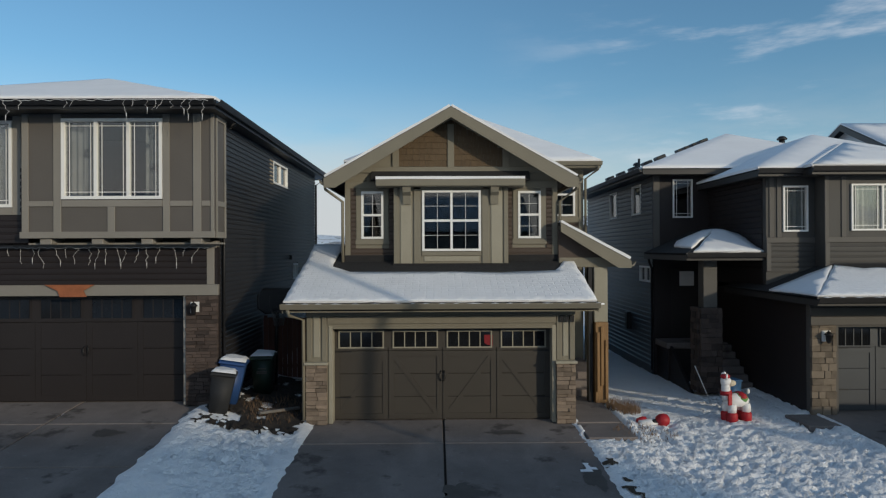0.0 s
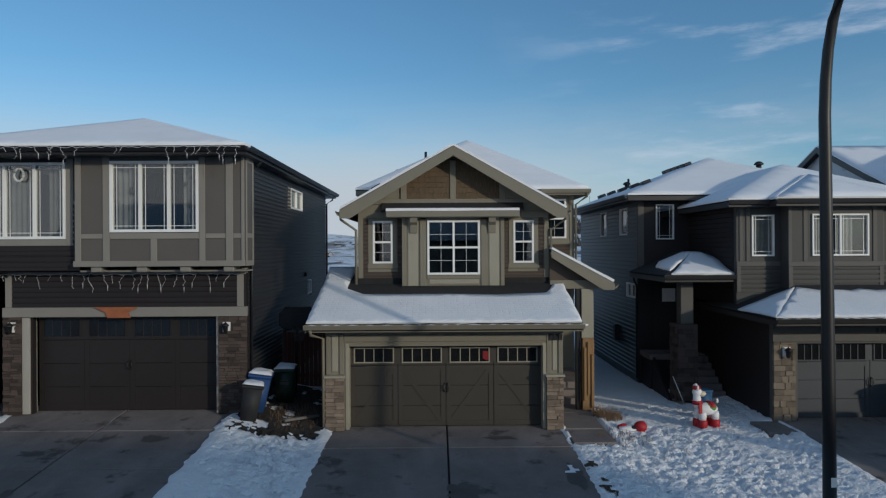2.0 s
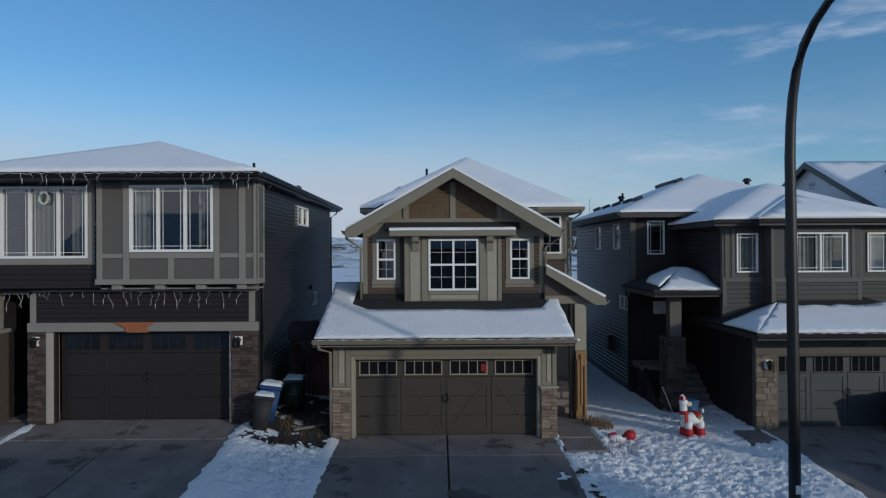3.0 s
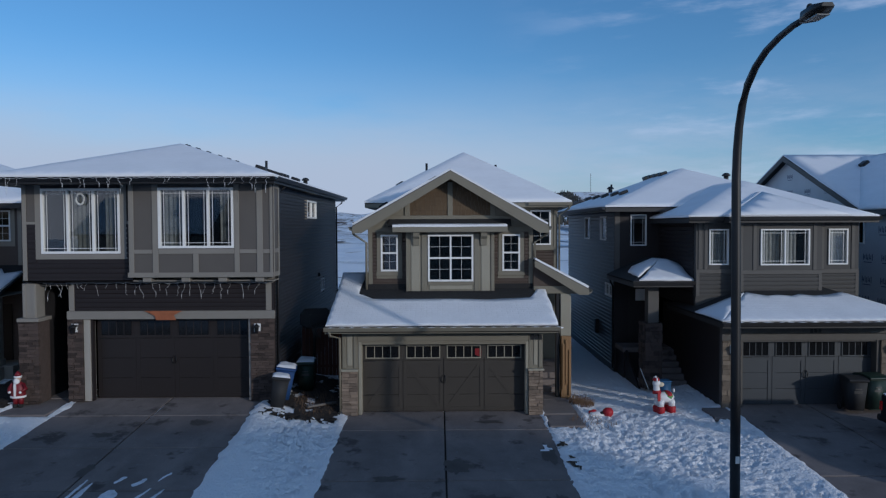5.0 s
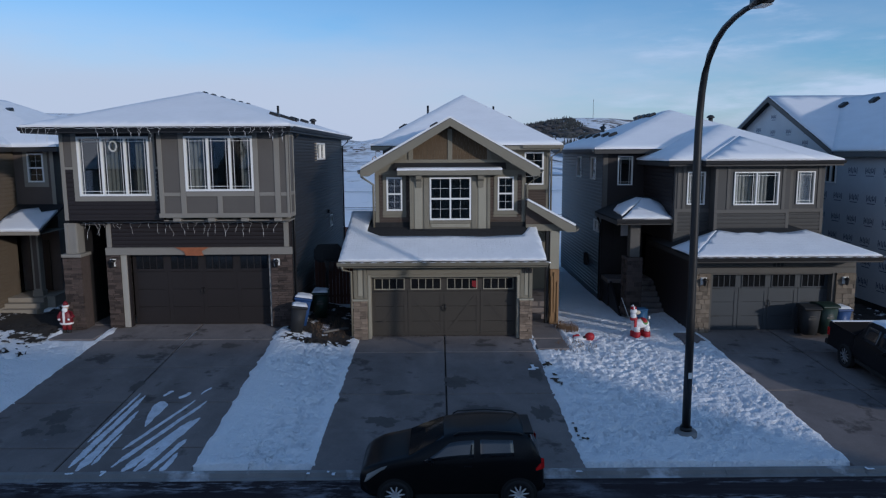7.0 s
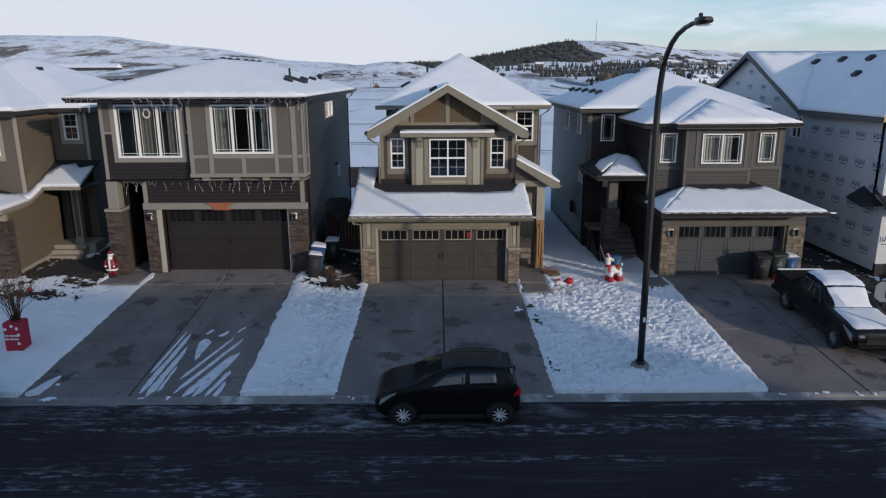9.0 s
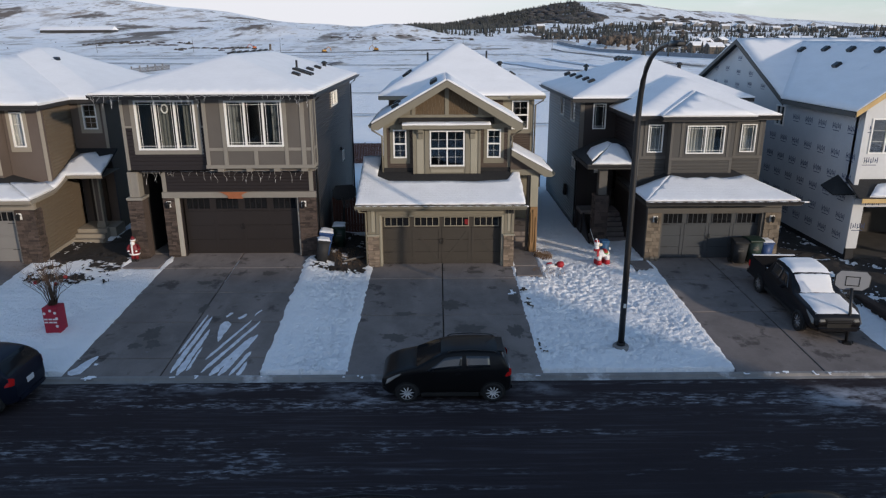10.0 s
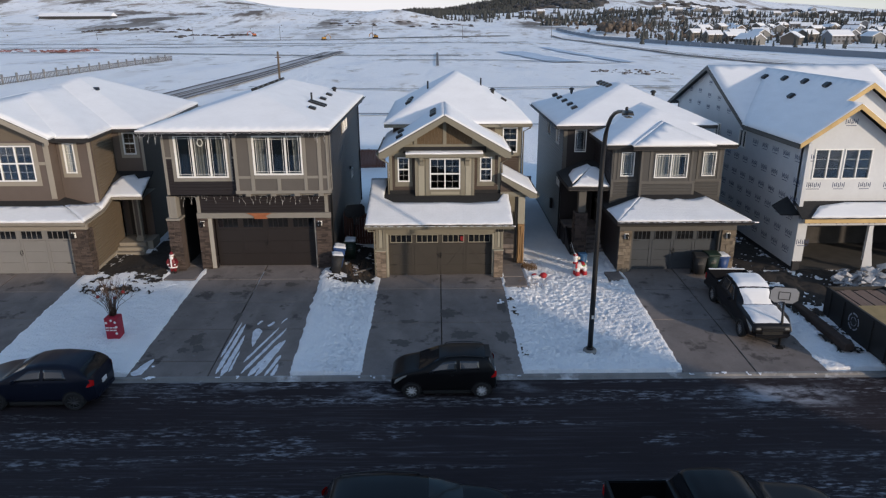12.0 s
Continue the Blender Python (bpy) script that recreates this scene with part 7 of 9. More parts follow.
        if rails:
            bm = bmesh.new()
            xa, xb = screen[1] + 0.15, hatch_[1] - 0.1
            y = side((xa + xb) / 2, 1.0)[0] * 0.93
            tube(bm, [(xa, s * y, crown(xa) - 0.02), (xa + 0.1, s * y, crown(xa + 0.1) + 0.012), ((xa + xb) / 2, s * y, crown((xa + xb) / 2) + 0.018), (xb - 0.1, s * y, crown(xb - 0.1) + 0.012), (xb, s * y, crown(xb) - 0.02)], 0.017, 6)
            part("roof_rail", bm, BLACK, body)
        for x in wheel_x:
            bm = bmesh.new()
            arc = [(x + (r + 0.055) * math.cos(t), s * (wide(x) + 0.003), r + (r + 0.055) * math.sin(t)) for t in np.linspace(-0.25, math.pi + 0.25, 17)]
            vs = [bm.verts.new(p) for p in arc]
            vi = [bm.verts.new((p[0], s * (W - 0.12), p[2])) for p in arc]
            bm.faces.new(vs)
            for k in range(16):
                bm.faces.new((vs[k], vs[k + 1], vi[k + 1], vi[k]))
            part("wheel_arch", bm, RUBBER, body)
            wheel(c, x, s * (W - 0.07), r, r, s, rims)
    part("sill", bbox(wheel_x[0] + r + 0.08, -W * 0.96, low - 0.04, wheel_x[-1] - r - 0.08 if not truck else x1 - 0.05, W * 0.96, low + 0.1, 0.02), RUBBER, body)
    part("grille", bbox(x0 - 0.012, -W * 0.45, low + 0.14, x0 + 0.1, W * 0.45, low + 0.34, 0.02), RUBBER, body)
    if not truck:
        part("number_plate", bbox(x1 - 0.03, -0.16, belt[-1][1] - 0.45, x1 + 0.012, 0.16, belt[-1][1] - 0.3, 0.004), PLATE, body)
        part("rear_bumper", bbox(x1 - 0.2, -W * 0.74, low + 0.04, x1 + 0.035, W * 0.74, low + 0.26, 0.06, 2), mat, body)
    return c, body, crown


hatch, hb_, top_ = shell_car("small black hatchback with alloy wheels parked at the kerb", BLACKPAINT,
    ((-1.84, 0.62), (-1.8, 0.74), (-1.7, 0.85), (-1.45, 0.95), (-1.0, 1.05), (-0.85, 1.09), (-0.5, 1.28), (-0.15, 1.44), (0.15, 1.51), (0.6, 1.535), (1.1, 1.52), (1.45, 1.47), (1.55, 1.4), (1.68, 1.12), (1.76, 0.98), (1.81, 0.7)),
    ((-1.84, 0.6), (-1.4, 0.84), (-0.8, 0.96), (0.3, 1.0), (1.2, 1.06), (1.81, 1.04)), 0.2, 0.8, 0.76, (-1.13, 1.29), 0.3, ALLOY,
    ((-0.62, 0.42, 0.42, -0.06), (0.54, 1.2, 1.18, 0.54)), (-0.9, -0.12), (1.72, 1.48))
part("roof_spoiler", bbox(1.38, -0.48, 1.43, 1.62, 0.48, 1.465, 0.014), BLACKPAINT, hb_)
bm = bmesh.new()
tube(bm, [(1.1, 0.0, 1.5), (1.3, 0.0, 1.66)], 0.006, 4)
part("aerial", bm, RUBBER, hb_)
hatch.matrix_basis = pose(0.11, -9.5, -0.555) @ Matrix.Diagonal((0.99, 1.0, 0.96, 1.0))

SUV_TOP = ((-2.2, 0.7), (-2.15, 0.85), (-2.0, 0.97), (-1.5, 1.06), (-1.05, 1.13), (-0.6, 1.37), (-0.25, 1.53), (0.1, 1.6), (0.7, 1.63), (1.4, 1.6), (1.75, 1.53), (1.9, 1.4), (2.05, 1.12), (2.12, 1.0), (2.17, 0.75))
SUV_BELT = ((-2.2, 0.66), (-1.6, 0.95), (-0.9, 1.04), (0.5, 1.08), (2.17, 1.14))
BLUE_TOP = ((-2.2, 0.66), (-2.15, 0.8), (-2.0, 0.91), (-1.5, 1.01), (-1.05, 1.08), (-0.6, 1.32), (-0.25, 1.47), (0.1, 1.54), (0.6, 1.56), (1.1, 1.52), (1.4, 1.45), (1.6, 1.36), (1.8, 1.14), (1.9, 1.0), (1.96, 0.72))
BLUE_BELT = ((-2.2, 0.64), (-1.6, 0.92), (-0.9, 1.01), (0.5, 1.05), (1.96, 1.08))
suv, sb_, top_ = shell_car("dark blue compact hatchback parked at the kerb", NAVY, BLUE_TOP, BLUE_BELT, 0.22, 0.9, 0.76, (-1.3, 1.3), 0.33, DARKRIM,
    ((-0.75, 0.28, 0.28, -0.12), (0.38, 1.15, 1.0, 0.38)), (-1.1, -0.22), (1.86, 1.5), rails=False)
suv.matrix_basis = pose(-13.5, -9.98, -0.555)
suv2, s2b, top_ = shell_car("dark crossover with roof rails parked at the near kerb", BLACKPAINT, SUV_TOP, SUV_BELT, 0.24, 0.92, 0.8, (-1.36, 1.34), 0.34, DULLRIM,
    ((-0.75, 0.28, 0.28, -0.12), (0.38, 1.12, 1.08, 0.38), (1.2, 1.75, 1.45, 1.16)), (-1.1, -0.22), (2.06, 1.82))
suv2.matrix_basis = pose(-0.65, -17.25, -0.56, 0, 0, 180) @ Matrix.Diagonal((1.1, 1.0, 1.03, 1.0))


def pickup(label, color_mat, snow):
    c, body, crown = shell_car(label, color_mat,
        ((-2.6, 0.72), (-2.56, 0.88), (-2.45, 0.97), (-2.1, 1.03), (-1.3, 1.1), (-1.0, 1.13), (-0.7, 1.38), (-0.4, 1.61), (-0.15, 1.7), (0.3, 1.73), (0.8, 1.71), (0.98, 1.62), (1.06, 1.4), (1.12, 1.17), (1.18, 1.15)),
        ((-2.6, 0.7), (-2.0, 0.96), (-0.9, 1.05), (1.18, 1.1)), 0.36, 0.94, 0.76, (-1.72,), 0.37, DULLRIM,
        ((-0.62, 0.12, 0.12, -0.22), (0.2, 0.85, 0.8, 0.2)), (-1.0, -0.35), (1.1, 0.98), rails=False, truck=True)
    for s in (-1, 1):
        wheel(c, 1.55, s * 0.87, 0.37, 0.37, s, DULLRIM)
    W = 0.94
    bed = part("bed_side", bbox(1.15, -W, 0.4, 2.6, -W + 0.09, 1.16, 0.03, 2), color_mat, c)
    part("bed_side", bbox(1.15, W - 0.09, 0.4, 2.6, W, 1.16, 0.03, 2), color_mat, c)
    part("bed_floor", bbox(1.15, -W + 0.09, 0.45, 2.6, W - 0.09, 0.62, 0.01), RUBBER, c)
    gate = part("tailgate", bbox(2.53, -W + 0.02, 0.42, 2.62, W - 0.02, 1.16, 0.02), color_mat, c)
    part("rear_bumper", bbox(2.58, -W, 0.38, 2.76, W, 0.56, 0.03), RUBBER, c)
    part("front_bumper", bbox(-2.68, -W * 0.8, 0.4, -2.42, W * 0.8, 0.62, 0.09, 3), color_mat, c)
    for s in (-1, 1):
        bm = bbox(2.5, s * W - 0.05, 0.72, 2.632, s * W + 0.012 if s > 0 else s * W + 0.05, 0.98, 0.01)
        part("tail_lamp", bm, TAIL, c)
    for k in range(3):
        part("grille_bar", bbox(-2.64, -0.42, 0.68 + k * 0.07, -2.58, 0.42, 0.7 + k * 0.07, 0.006), GREYPLASTIC, body)
    for s in (-1, 1):
        part("headlight", bbox(-2.62, s * 0.58 - 0.11, 0.73, -2.46, s * 0.58 + 0.11, 0.83, 0.03, 2), LENS, body)
    if snow:
        for x0, x1, w, k, label_ in ((-0.36, 0.98, 0.68, 0, "roof"), (-2.42, -1.06, 0.74, 1, "bonnet"), (-1.03, -0.42, 0.64, 2, "windscreen")):
            bm = bmesh.new()
            n, g = 15, []
            for i in range(n):
                for j in range(n):
                    x = x0 + (x1 - x0) * i / (n - 1)
                    v = 2 * j / (n - 1) - 1
                    e = min(i, n - 1 - i, j, n - 1 - j)
                    x += 0.03 * noise.noise((x * 4, v * 4, k)) if e == 0 else 0
                    y = v * w * (1 + 0.04 * noise.noise((x * 4, v, k)))
                    z = crown(x) - 0.05 * max(abs(v) - 0.6, 0)
                    g.append(bm.verts.new((x, y, z + (0.0 if e == 0 else 0.035 if e == 1 else 0.05 + 0.018 * noise.noise((x * 2.5, y * 2.5, k))))))
            for i in range(n - 1):
                for j in range(n - 1):
                    bm.faces.new((g[i * n + j], g[(i + 1) * n + j], g[(i + 1) * n + j + 1], g[i * n + j + 1])).smooth = True
            part("snow_cover", bm, ROOFSNOW, body, "white snow on the " + label_)
        part("snow_cover", bbox(2.52, -0.86, 1.16, 2.63, 0.86, 1.19, 0.01), ROOFSNOW, gate, "white snow on the tailgate")
        bm = bmesh.new()
        for i in range(16):
            blob(bm, (1.3 + random.random() * 1.1, -0.7 + random.random() * 1.4, 0.66), (0.16, 0.14, 0.07), sub=1, rough=0.3)
        part("bed_snow", bm, ROOFSNOW, body)
    return c


truck = pickup("black pickup truck with snow on bonnet and roof in the driveway", DARKGREY, True)
truck.matrix_basis = pose(12.93, -4.38, -0.26, 0, -2.8, 88) @ Matrix.Diagonal((0.99, 0.94, 0.97, 1.0))
truck2 = pickup("black pickup truck parked at the near kerb", BLACKPAINT, False)
truck2.matrix_basis = pose(6.95, -17.25, -0.56, 0, 0, 180) @ Matrix.Diagonal((1.08, 1.0, 1.02, 1.0))
# ---- street lamp ----
lamp = thing("street_lamp", "tall black curved street lamp standing in the snowy lawn", "street lamp", (5.76, -7.16, -0.36))
bm = bmesh.new()
lathe(bm, ((0.26, -0.5), (0.26, -0.35), (0.235, -0.31)), 20, (5.76, -7.16, 0.0))
part("base_plate", bm, CURB, lamp, "round concrete footing")
bm = bmesh.new()
LP = [(5.76, -7.16, -0.3), (5.76, -7.14, 2.5), (5.76, -7.1, 5.0), (5.76, -7.07, 6.6), (5.76, -7.1, 7.15), (5.76, -7.17, 7.6), (5.76, -7.3, 8.0), (5.76, -7.52, 8.35), (5.76, -7.85, 8.62), (5.76, -8.25, 8.81), (5.77, -8.7, 8.93), (5.77, -9.15, 8.99), (5.77, -9.55, 9.0)]
tube(bm, LP, 0.1, 14, 0.05)
part("pole", bm, BLACK, lamp)
bm = bmesh.new()
tube(bm, [(5.76, -7.16, -0.32), (5.76, -7.16, -0.22)], 0.14, 12)
part("pole_collar", bm, BLACK, lamp)
ex, ey, ez = LP[-1]
bm = bmesh.new()
loft(bm, [(0.0, [(-0.05, 0.0), (0.05, 0.0), (0.05, 0.09), (-0.05, 0.09)]), (0.14, [(-0.13, -0.03), (0.13, -0.03), (0.11, 0.13), (-0.11, 0.13)]), (0.5, [(-0.16, -0.03), (0.16, -0.03), (0.12, 0.1), (-0.12, 0.1)]), (0.72, [(-0.1, -0.02), (0.1, -0.02), (0.07, 0.04), (-0.07, 0.04)])])
bmesh.ops.transform(bm, matrix=pose(ex, ey + 0.1, ez - 0.06, 0, -6, -90), verts=bm.verts[:])
head = part("lamp_head", bm, BLACK, lamp)
bm = bmesh.new()
lathe(bm, ((0.05, 0.0), (0.05, 0.1), (0.03, 0.13)), 8, (ex, ey - 0.1, ez + 0.06))
part("photocell", bm, GREYPLASTIC, head)
bm = bmesh.new()
box(bm, ex - 0.1, ey - 0.5, ez - 0.1, ex + 0.1, ey - 0.15, ez - 0.085)
part("lens", bm, LENS, head)
part("pole_label", bbox(5.72, -7.275, 1.0, 5.8, -7.262, 1.14, 0.0), WHITE, lamp, "small pale plate on the pole")

# ---- bins ----


def bin_(label, mat, at, rz, tilt, snowy, mark=True, size=1.0, lean=0):
    b = thing("wheelie_bin", label, "bin", (0, 0, 0), "wheeled bins beside the garages")
    bm = bmesh.new()
    loft(bm, [(-0.0, [(-0.22, -0.27), (0.22, -0.27), (0.22, 0.27), (-0.22, 0.27)]), (0.95, [(-0.28, -0.36), (0.28, -0.36), (0.28, 0.36), (-0.28, 0.36)])])
    bmesh.ops.bevel(bm, geom=bm.edges[:], offset=0.03, segments=2, affect="EDGES")
    bmesh.ops.transform(bm, matrix=Matrix(((0, 1, 0, 0), (0, 0, 1, 0), (1, 0, 0, 0.08), (0, 0, 0, 1))), verts=bm.verts[:])
    part("body", bm, mat, b)
    bm = bmesh.new()
    prism(bm, [(-0.4, 1.03), (0.38, 1.03), (0.4, 1.1), (0.1, 1.16), (-0.3, 1.13), (-0.42, 1.08)], "x", -0.31, 0.31)
    bmesh.ops.bevel(bm, geom=bm.edges[:], offset=0.015, segments=1, affect="EDGES")
    lid = part("lid", bm, mat, b)
    bm = bmesh.new()
    tube(bm, [(-0.27, 0.44, 1.0), (0.27, 0.44, 1.0)], 0.018, 6)
    part("handle", bm, mat, b)
    for s in (-1, 1):
        bm = bmesh.new()
        tube(bm, [(s * 0.25, 0.3, 0.12), (s * 0.31, 0.3, 0.12)], 0.12, 14)
        part("wheel", bm, RUBBER, b)
    if mark:
        for z, w in ((0.78, 0.1), (0.7, 0.13), (0.66, 0.13)):
            bm = bmesh.new()
            box(bm, -w, -0.372 + (0.95 - z) * 0.09, z, w, -0.36 + (0.95 - z) * 0.09, z + 0.025)
            part("label_bar", bm, GREYTRIM, b)
    if snowy:
        bm = bmesh.new()
        g = {}
        for i in range(9):
            for k in range(9):
                e = min(i, 8 - i, k, 8 - k)
                x, y = -0.3 + 0.075 * i, -0.38 + 0.095 * k
                g[i, k] = bm.verts.new((x, y, 1.1 + (0.03 if e == 0 else 0.1 + 0.035 * noise.noise((x * 5 + at[0], y * 5, 1)))))
        for i in range(8):
            for k in range(8):
                bm.faces.new((g[i, k], g[i + 1, k], g[i + 1, k + 1], g[i, k + 1])).smooth = True
        part("snow_cap", bm, ROOFSNOW, lid)
    b.matrix_basis = pose(*at, tilt, lean, rz) @ Matrix.Scale(size, 4)
    return b


bin_("small charcoal wheeled bin with snow on its lid, leaning", GREYPLASTIC, (-5.0, -0.1, 0.22), 12, -4, True, False, 0.88, 9)
bin_("blue wheeled bin with snow on its lid, leaning", BLUE, (-5.02, 0.68, 0.26), 8, -2, True, False, 0.98, 9)
bin_("dark green wheeled bin by the fence", GREENPLASTIC, (-4.5, 2.05, 0.2), 4, 0, True, size=0.95)
bin_("black wheeled bin standing before a garage door", GREYPLASTIC, (12.52, 0.05, 0.0), -6, 0, False, size=0.95)
bin_("dark green wheeled bin with a pale mark", GREENPLASTIC, (13.1, 0.12, 0.0), 4, 0, False)
bin_("blue wheeled bin with snow on its lid", BLUE, (13.66, 0.2, 0.0), 4, 0, True, False, 0.86)

# ---- garden figures and small things ----


def llama():
    """An inflatable llama as one plain mesh: white body, red boots, scarf and blanket."""
    t = new("inflatable_llama", None)
    bm = bmesh.new()
    for x, y in ((-0.2, -0.12), (-0.2, 0.12), (0.24, -0.12), (0.24, 0.12)):
        lathe(bm, ((0.1, 0.0), (0.14, 0.03), (0.145, 0.22), (0.11, 0.27)), 12, (x, y, 0.0), 1)
        lathe(bm, ((0.11, 0.25), (0.12, 0.4), (0.1, 0.5)), 12, (x, y, 0.0), 0)
    blob(bm, (0.02, 0, 0.56), (0.38, 0.24, 0.2), 0, 2)
    tube(bm, [(-0.26, 0, 0.6), (-0.3, 0, 0.8), (-0.31, 0, 1.0)], 0.13, 12, 0.11, 0)
    blob(bm, (-0.3, 0, 1.08), (0.15, 0.14, 0.14), 0, 2)
    blob(bm, (-0.17, -0.05, 1.04), (0.14, 0.1, 0.09), 4, 2)
    for y in (-0.08, 0.08):
        tube(bm, [(-0.34, y, 1.16), (-0.34, y * 1.3, 1.3)], 0.045, 8, 0.02, 0)
    blob(bm, (-0.32, 0, 1.22), (0.13, 0.12, 0.08), 1, 2)
    blob(bm, (-0.34, 0, 1.31), (0.05, 0.05, 0.05), 0, 1)
    tube(bm, [(-0.29, 0, 0.73), (-0.3, 0, 0.84)], 0.155, 14, 0.145, 1)
    box(bm, -0.36, -0.2, 0.48, -0.26, -0.155, 0.78, 1)
    blob(bm, (0.12, 0, 0.63), (0.2, 0.26, 0.16), 2, 2)
    blob(bm, (0.12, 0, 0.66), (0.16, 0.265, 0.14), 1, 2)
    blob(bm, (0.4, 0, 0.78), (0.05, 0.05, 0.09), 0, 1)
    me = bpy.data.meshes.new("inflatable_llama")
    bm.to_mesh(me)
    bm.free()
    for m in (WHITECLOTH, RED, material("green_fabric", (0.12, 0.3, 0.08), 0.7), material("blue_fabric", (0.05, 0.16, 0.3), 0.7), material("cream_fabric", (0.6, 0.52, 0.38), 0.7)):
        me.materials.append(m)
    bpy.data.objects.remove(t)
    return tagged(new("inflatable_llama", me), "white inflatable llama with red boots and scarf", "inflatable")


llama().matrix_basis = pose(6.85, 0.4, -0.1, 0, 0, 14) @ Matrix.Scale(0.86, 4)

tote = thing("storage_tub", "blue plastic tub standing behind the inflatable llama", "tub", (0, 0, 0))
bm = bmesh.new()
loft(bm, [(0.0, [(-0.15, -0.14), (0.15, -0.14), (0.15, 0.14), (-0.15, 0.14)]), (0.74, [(-0.19, -0.17), (0.19, -0.17), (0.19, 0.17), (-0.19, 0.17)])])
bmesh.ops.bevel(bm, geom=bm.edges[:], offset=0.03, segments=2, affect="EDGES")
bmesh.ops.transform(bm, matrix=Matrix(((0, 1, 0, 0), (0, 0, 1, 0), (1, 0, 0, 0), (0, 0, 0, 1))), verts=bm.verts[:])
TUBBLUE = material("blue_tub_plastic", (0.02, 0.085, 0.19), 0.6, vary=0.15, scale=5)
part("body", bm, TUBBLUE, tote)
part("rim", bbox(-0.2, -0.18, 0.71, 0.2, 0.18, 0.76, 0.015), TUBBLUE, tote)
tote.matrix_basis = pose(7.16, 1.34, -0.06, 0, 0, 8)

bm = bmesh.new()
blob(bm, (0.18, -0.05, 0.14), (0.17, 0.17, 0.15), 0, 2, 0.1)
blob(bm, (-0.1, 0.02, 0.08), (0.26, 0.16, 0.08), 1, 2, 0.3)
blob(bm, (-0.24, 0.1, 0.1), (0.14, 0.1, 0.09), 0, 2, 0.3)
blob(bm, (0.0, -0.06, 0.11), (0.08, 0.07, 0.06), 2, 2, 0.2)
me = bpy.data.meshes.new("deflated_decoration")
bm.to_mesh(me)
bm.free()
for m in (RED, WHITECLOTH, GREYPLASTIC):
    me.materials.append(m)
tagged(new("deflated_decoration", me), "collapsed red and white inflatable lying in the snow", "inflatable").matrix_basis = pose(4.85, 0.1, -0.12)


def garden_figure():
    bm = bmesh.new()
    for x in (-0.11, 0.11):
        lathe(bm, ((0.09, 0.0), (0.1, 0.02), (0.09, 0.14)), 10, (x, -0.03, 0.0), 2)
        lathe(bm, ((0.1, 0.13), (0.11, 0.3), (0.12, 0.5)), 10, (x, 0, 0.0), 0)
    lathe(bm, ((0.27, 0.42), (0.3, 0.5), (0.27, 0.75), (0.2, 1.0), (0.1, 1.06)), 16, (0, 0, 0), 0, 0.75)
    lathe(bm, ((0.285, 0.4), (0.31, 0.42), (0.31, 0.48), (0.285, 0.5)), 16, (0, 0, 0), 1, 0.75)
    box(bm, -0.04, -0.245, 0.5, 0.04, -0.19, 1.0, 1)
    for s in (-1, 1):
        tube(bm, [(s * 0.2, 0, 0.96), (s * 0.34, -0.04, 0.76), (s * 0.24, -0.2, 0.66)], 0.085, 8, 0.07, 0)
        blob(bm, (s * 0.22, -0.22, 0.66), (0.07, 0.07, 0.06), 1, 1)
    blob(bm, (0, -0.02, 1.16), (0.13, 0.13, 0.15), 3, 2)
    blob(bm, (0, -0.1, 1.08), (0.13, 0.09, 0.14), 1, 2)
    lathe(bm, ((0.15, 1.22), (0.155, 1.29), (0.13, 1.3)), 12, (0, 0, 0), 1)
    lathe(bm, ((0.135, 1.29), (0.1, 1.4), (0.03, 1.48)), 12, (0, 0, 0), 0)
    me = bpy.data.meshes.new("garden_figure")
    bm.to_mesh(me)
    bm.free()
    # red darkened to maroon: the shade on the figure is put into its colour
    for m in (material("shaded_red_plastic", (0.16, 0.008, 0.014), 0.5, vary=0.15, scale=5), WHITECLOTH, RUBBER, material("buff_plastic", (0.5, 0.33, 0.24), 0.6)):
        me.materials.append(m)
    return tagged(new("garden_figure", me), "red and white plastic garden figure beside the walk", "figure")


garden_figure().matrix_basis = pose(-12.74, -0.06, 0.315) @ Matrix.Scale(0.73, 4)

# red box planter with bare twigs and baubles
rb = thing("planter_box", "red wooden box of bare twigs with red and white baubles", "planter", (-13.1, -6.1, -0.17))
part("box", bbox(-13.37, -6.42, -0.2, -12.86, -5.93, 0.7, 0.02), material("dark_red_board", (0.36, 0.012, 0.036), 0.6, vary=0.15, scale=4, bump=0.08), rb)
for z, w in ((0.27, 0.22), (0.16, 0.26)):
    for x in (-13.27, -13.12, -12.98):
        bm = bmesh.new()
        box(bm, x - 0.07, -6.426, z, x + 0.05, -6.422, z + 0.05)
        part("writing_bar", bm, WHITECLOTH, rb)
for x, z in ((-13.3, 0.5), (-12.95, 0.52), (-12.92, 0.32), (-12.94, 0.05), (-13.1, 0.6)):
    bm = bmesh.new()
    lathe(bm, ((0.05, 0), (0.05, 0.006)), 10, (0, 0, 0))
    bmesh.ops.transform(bm, matrix=pose(x, -6.422, z, 90), verts=bm.verts[:])
    part("dot", bm, WHITECLOTH, rb)
bm = bmesh.new()
rnd = random.Random(8)
TWIG = material("bare_twigs", (0.12, 0.075, 0.05), 0.85, vary=0.3, bump=0.2)
tips = []
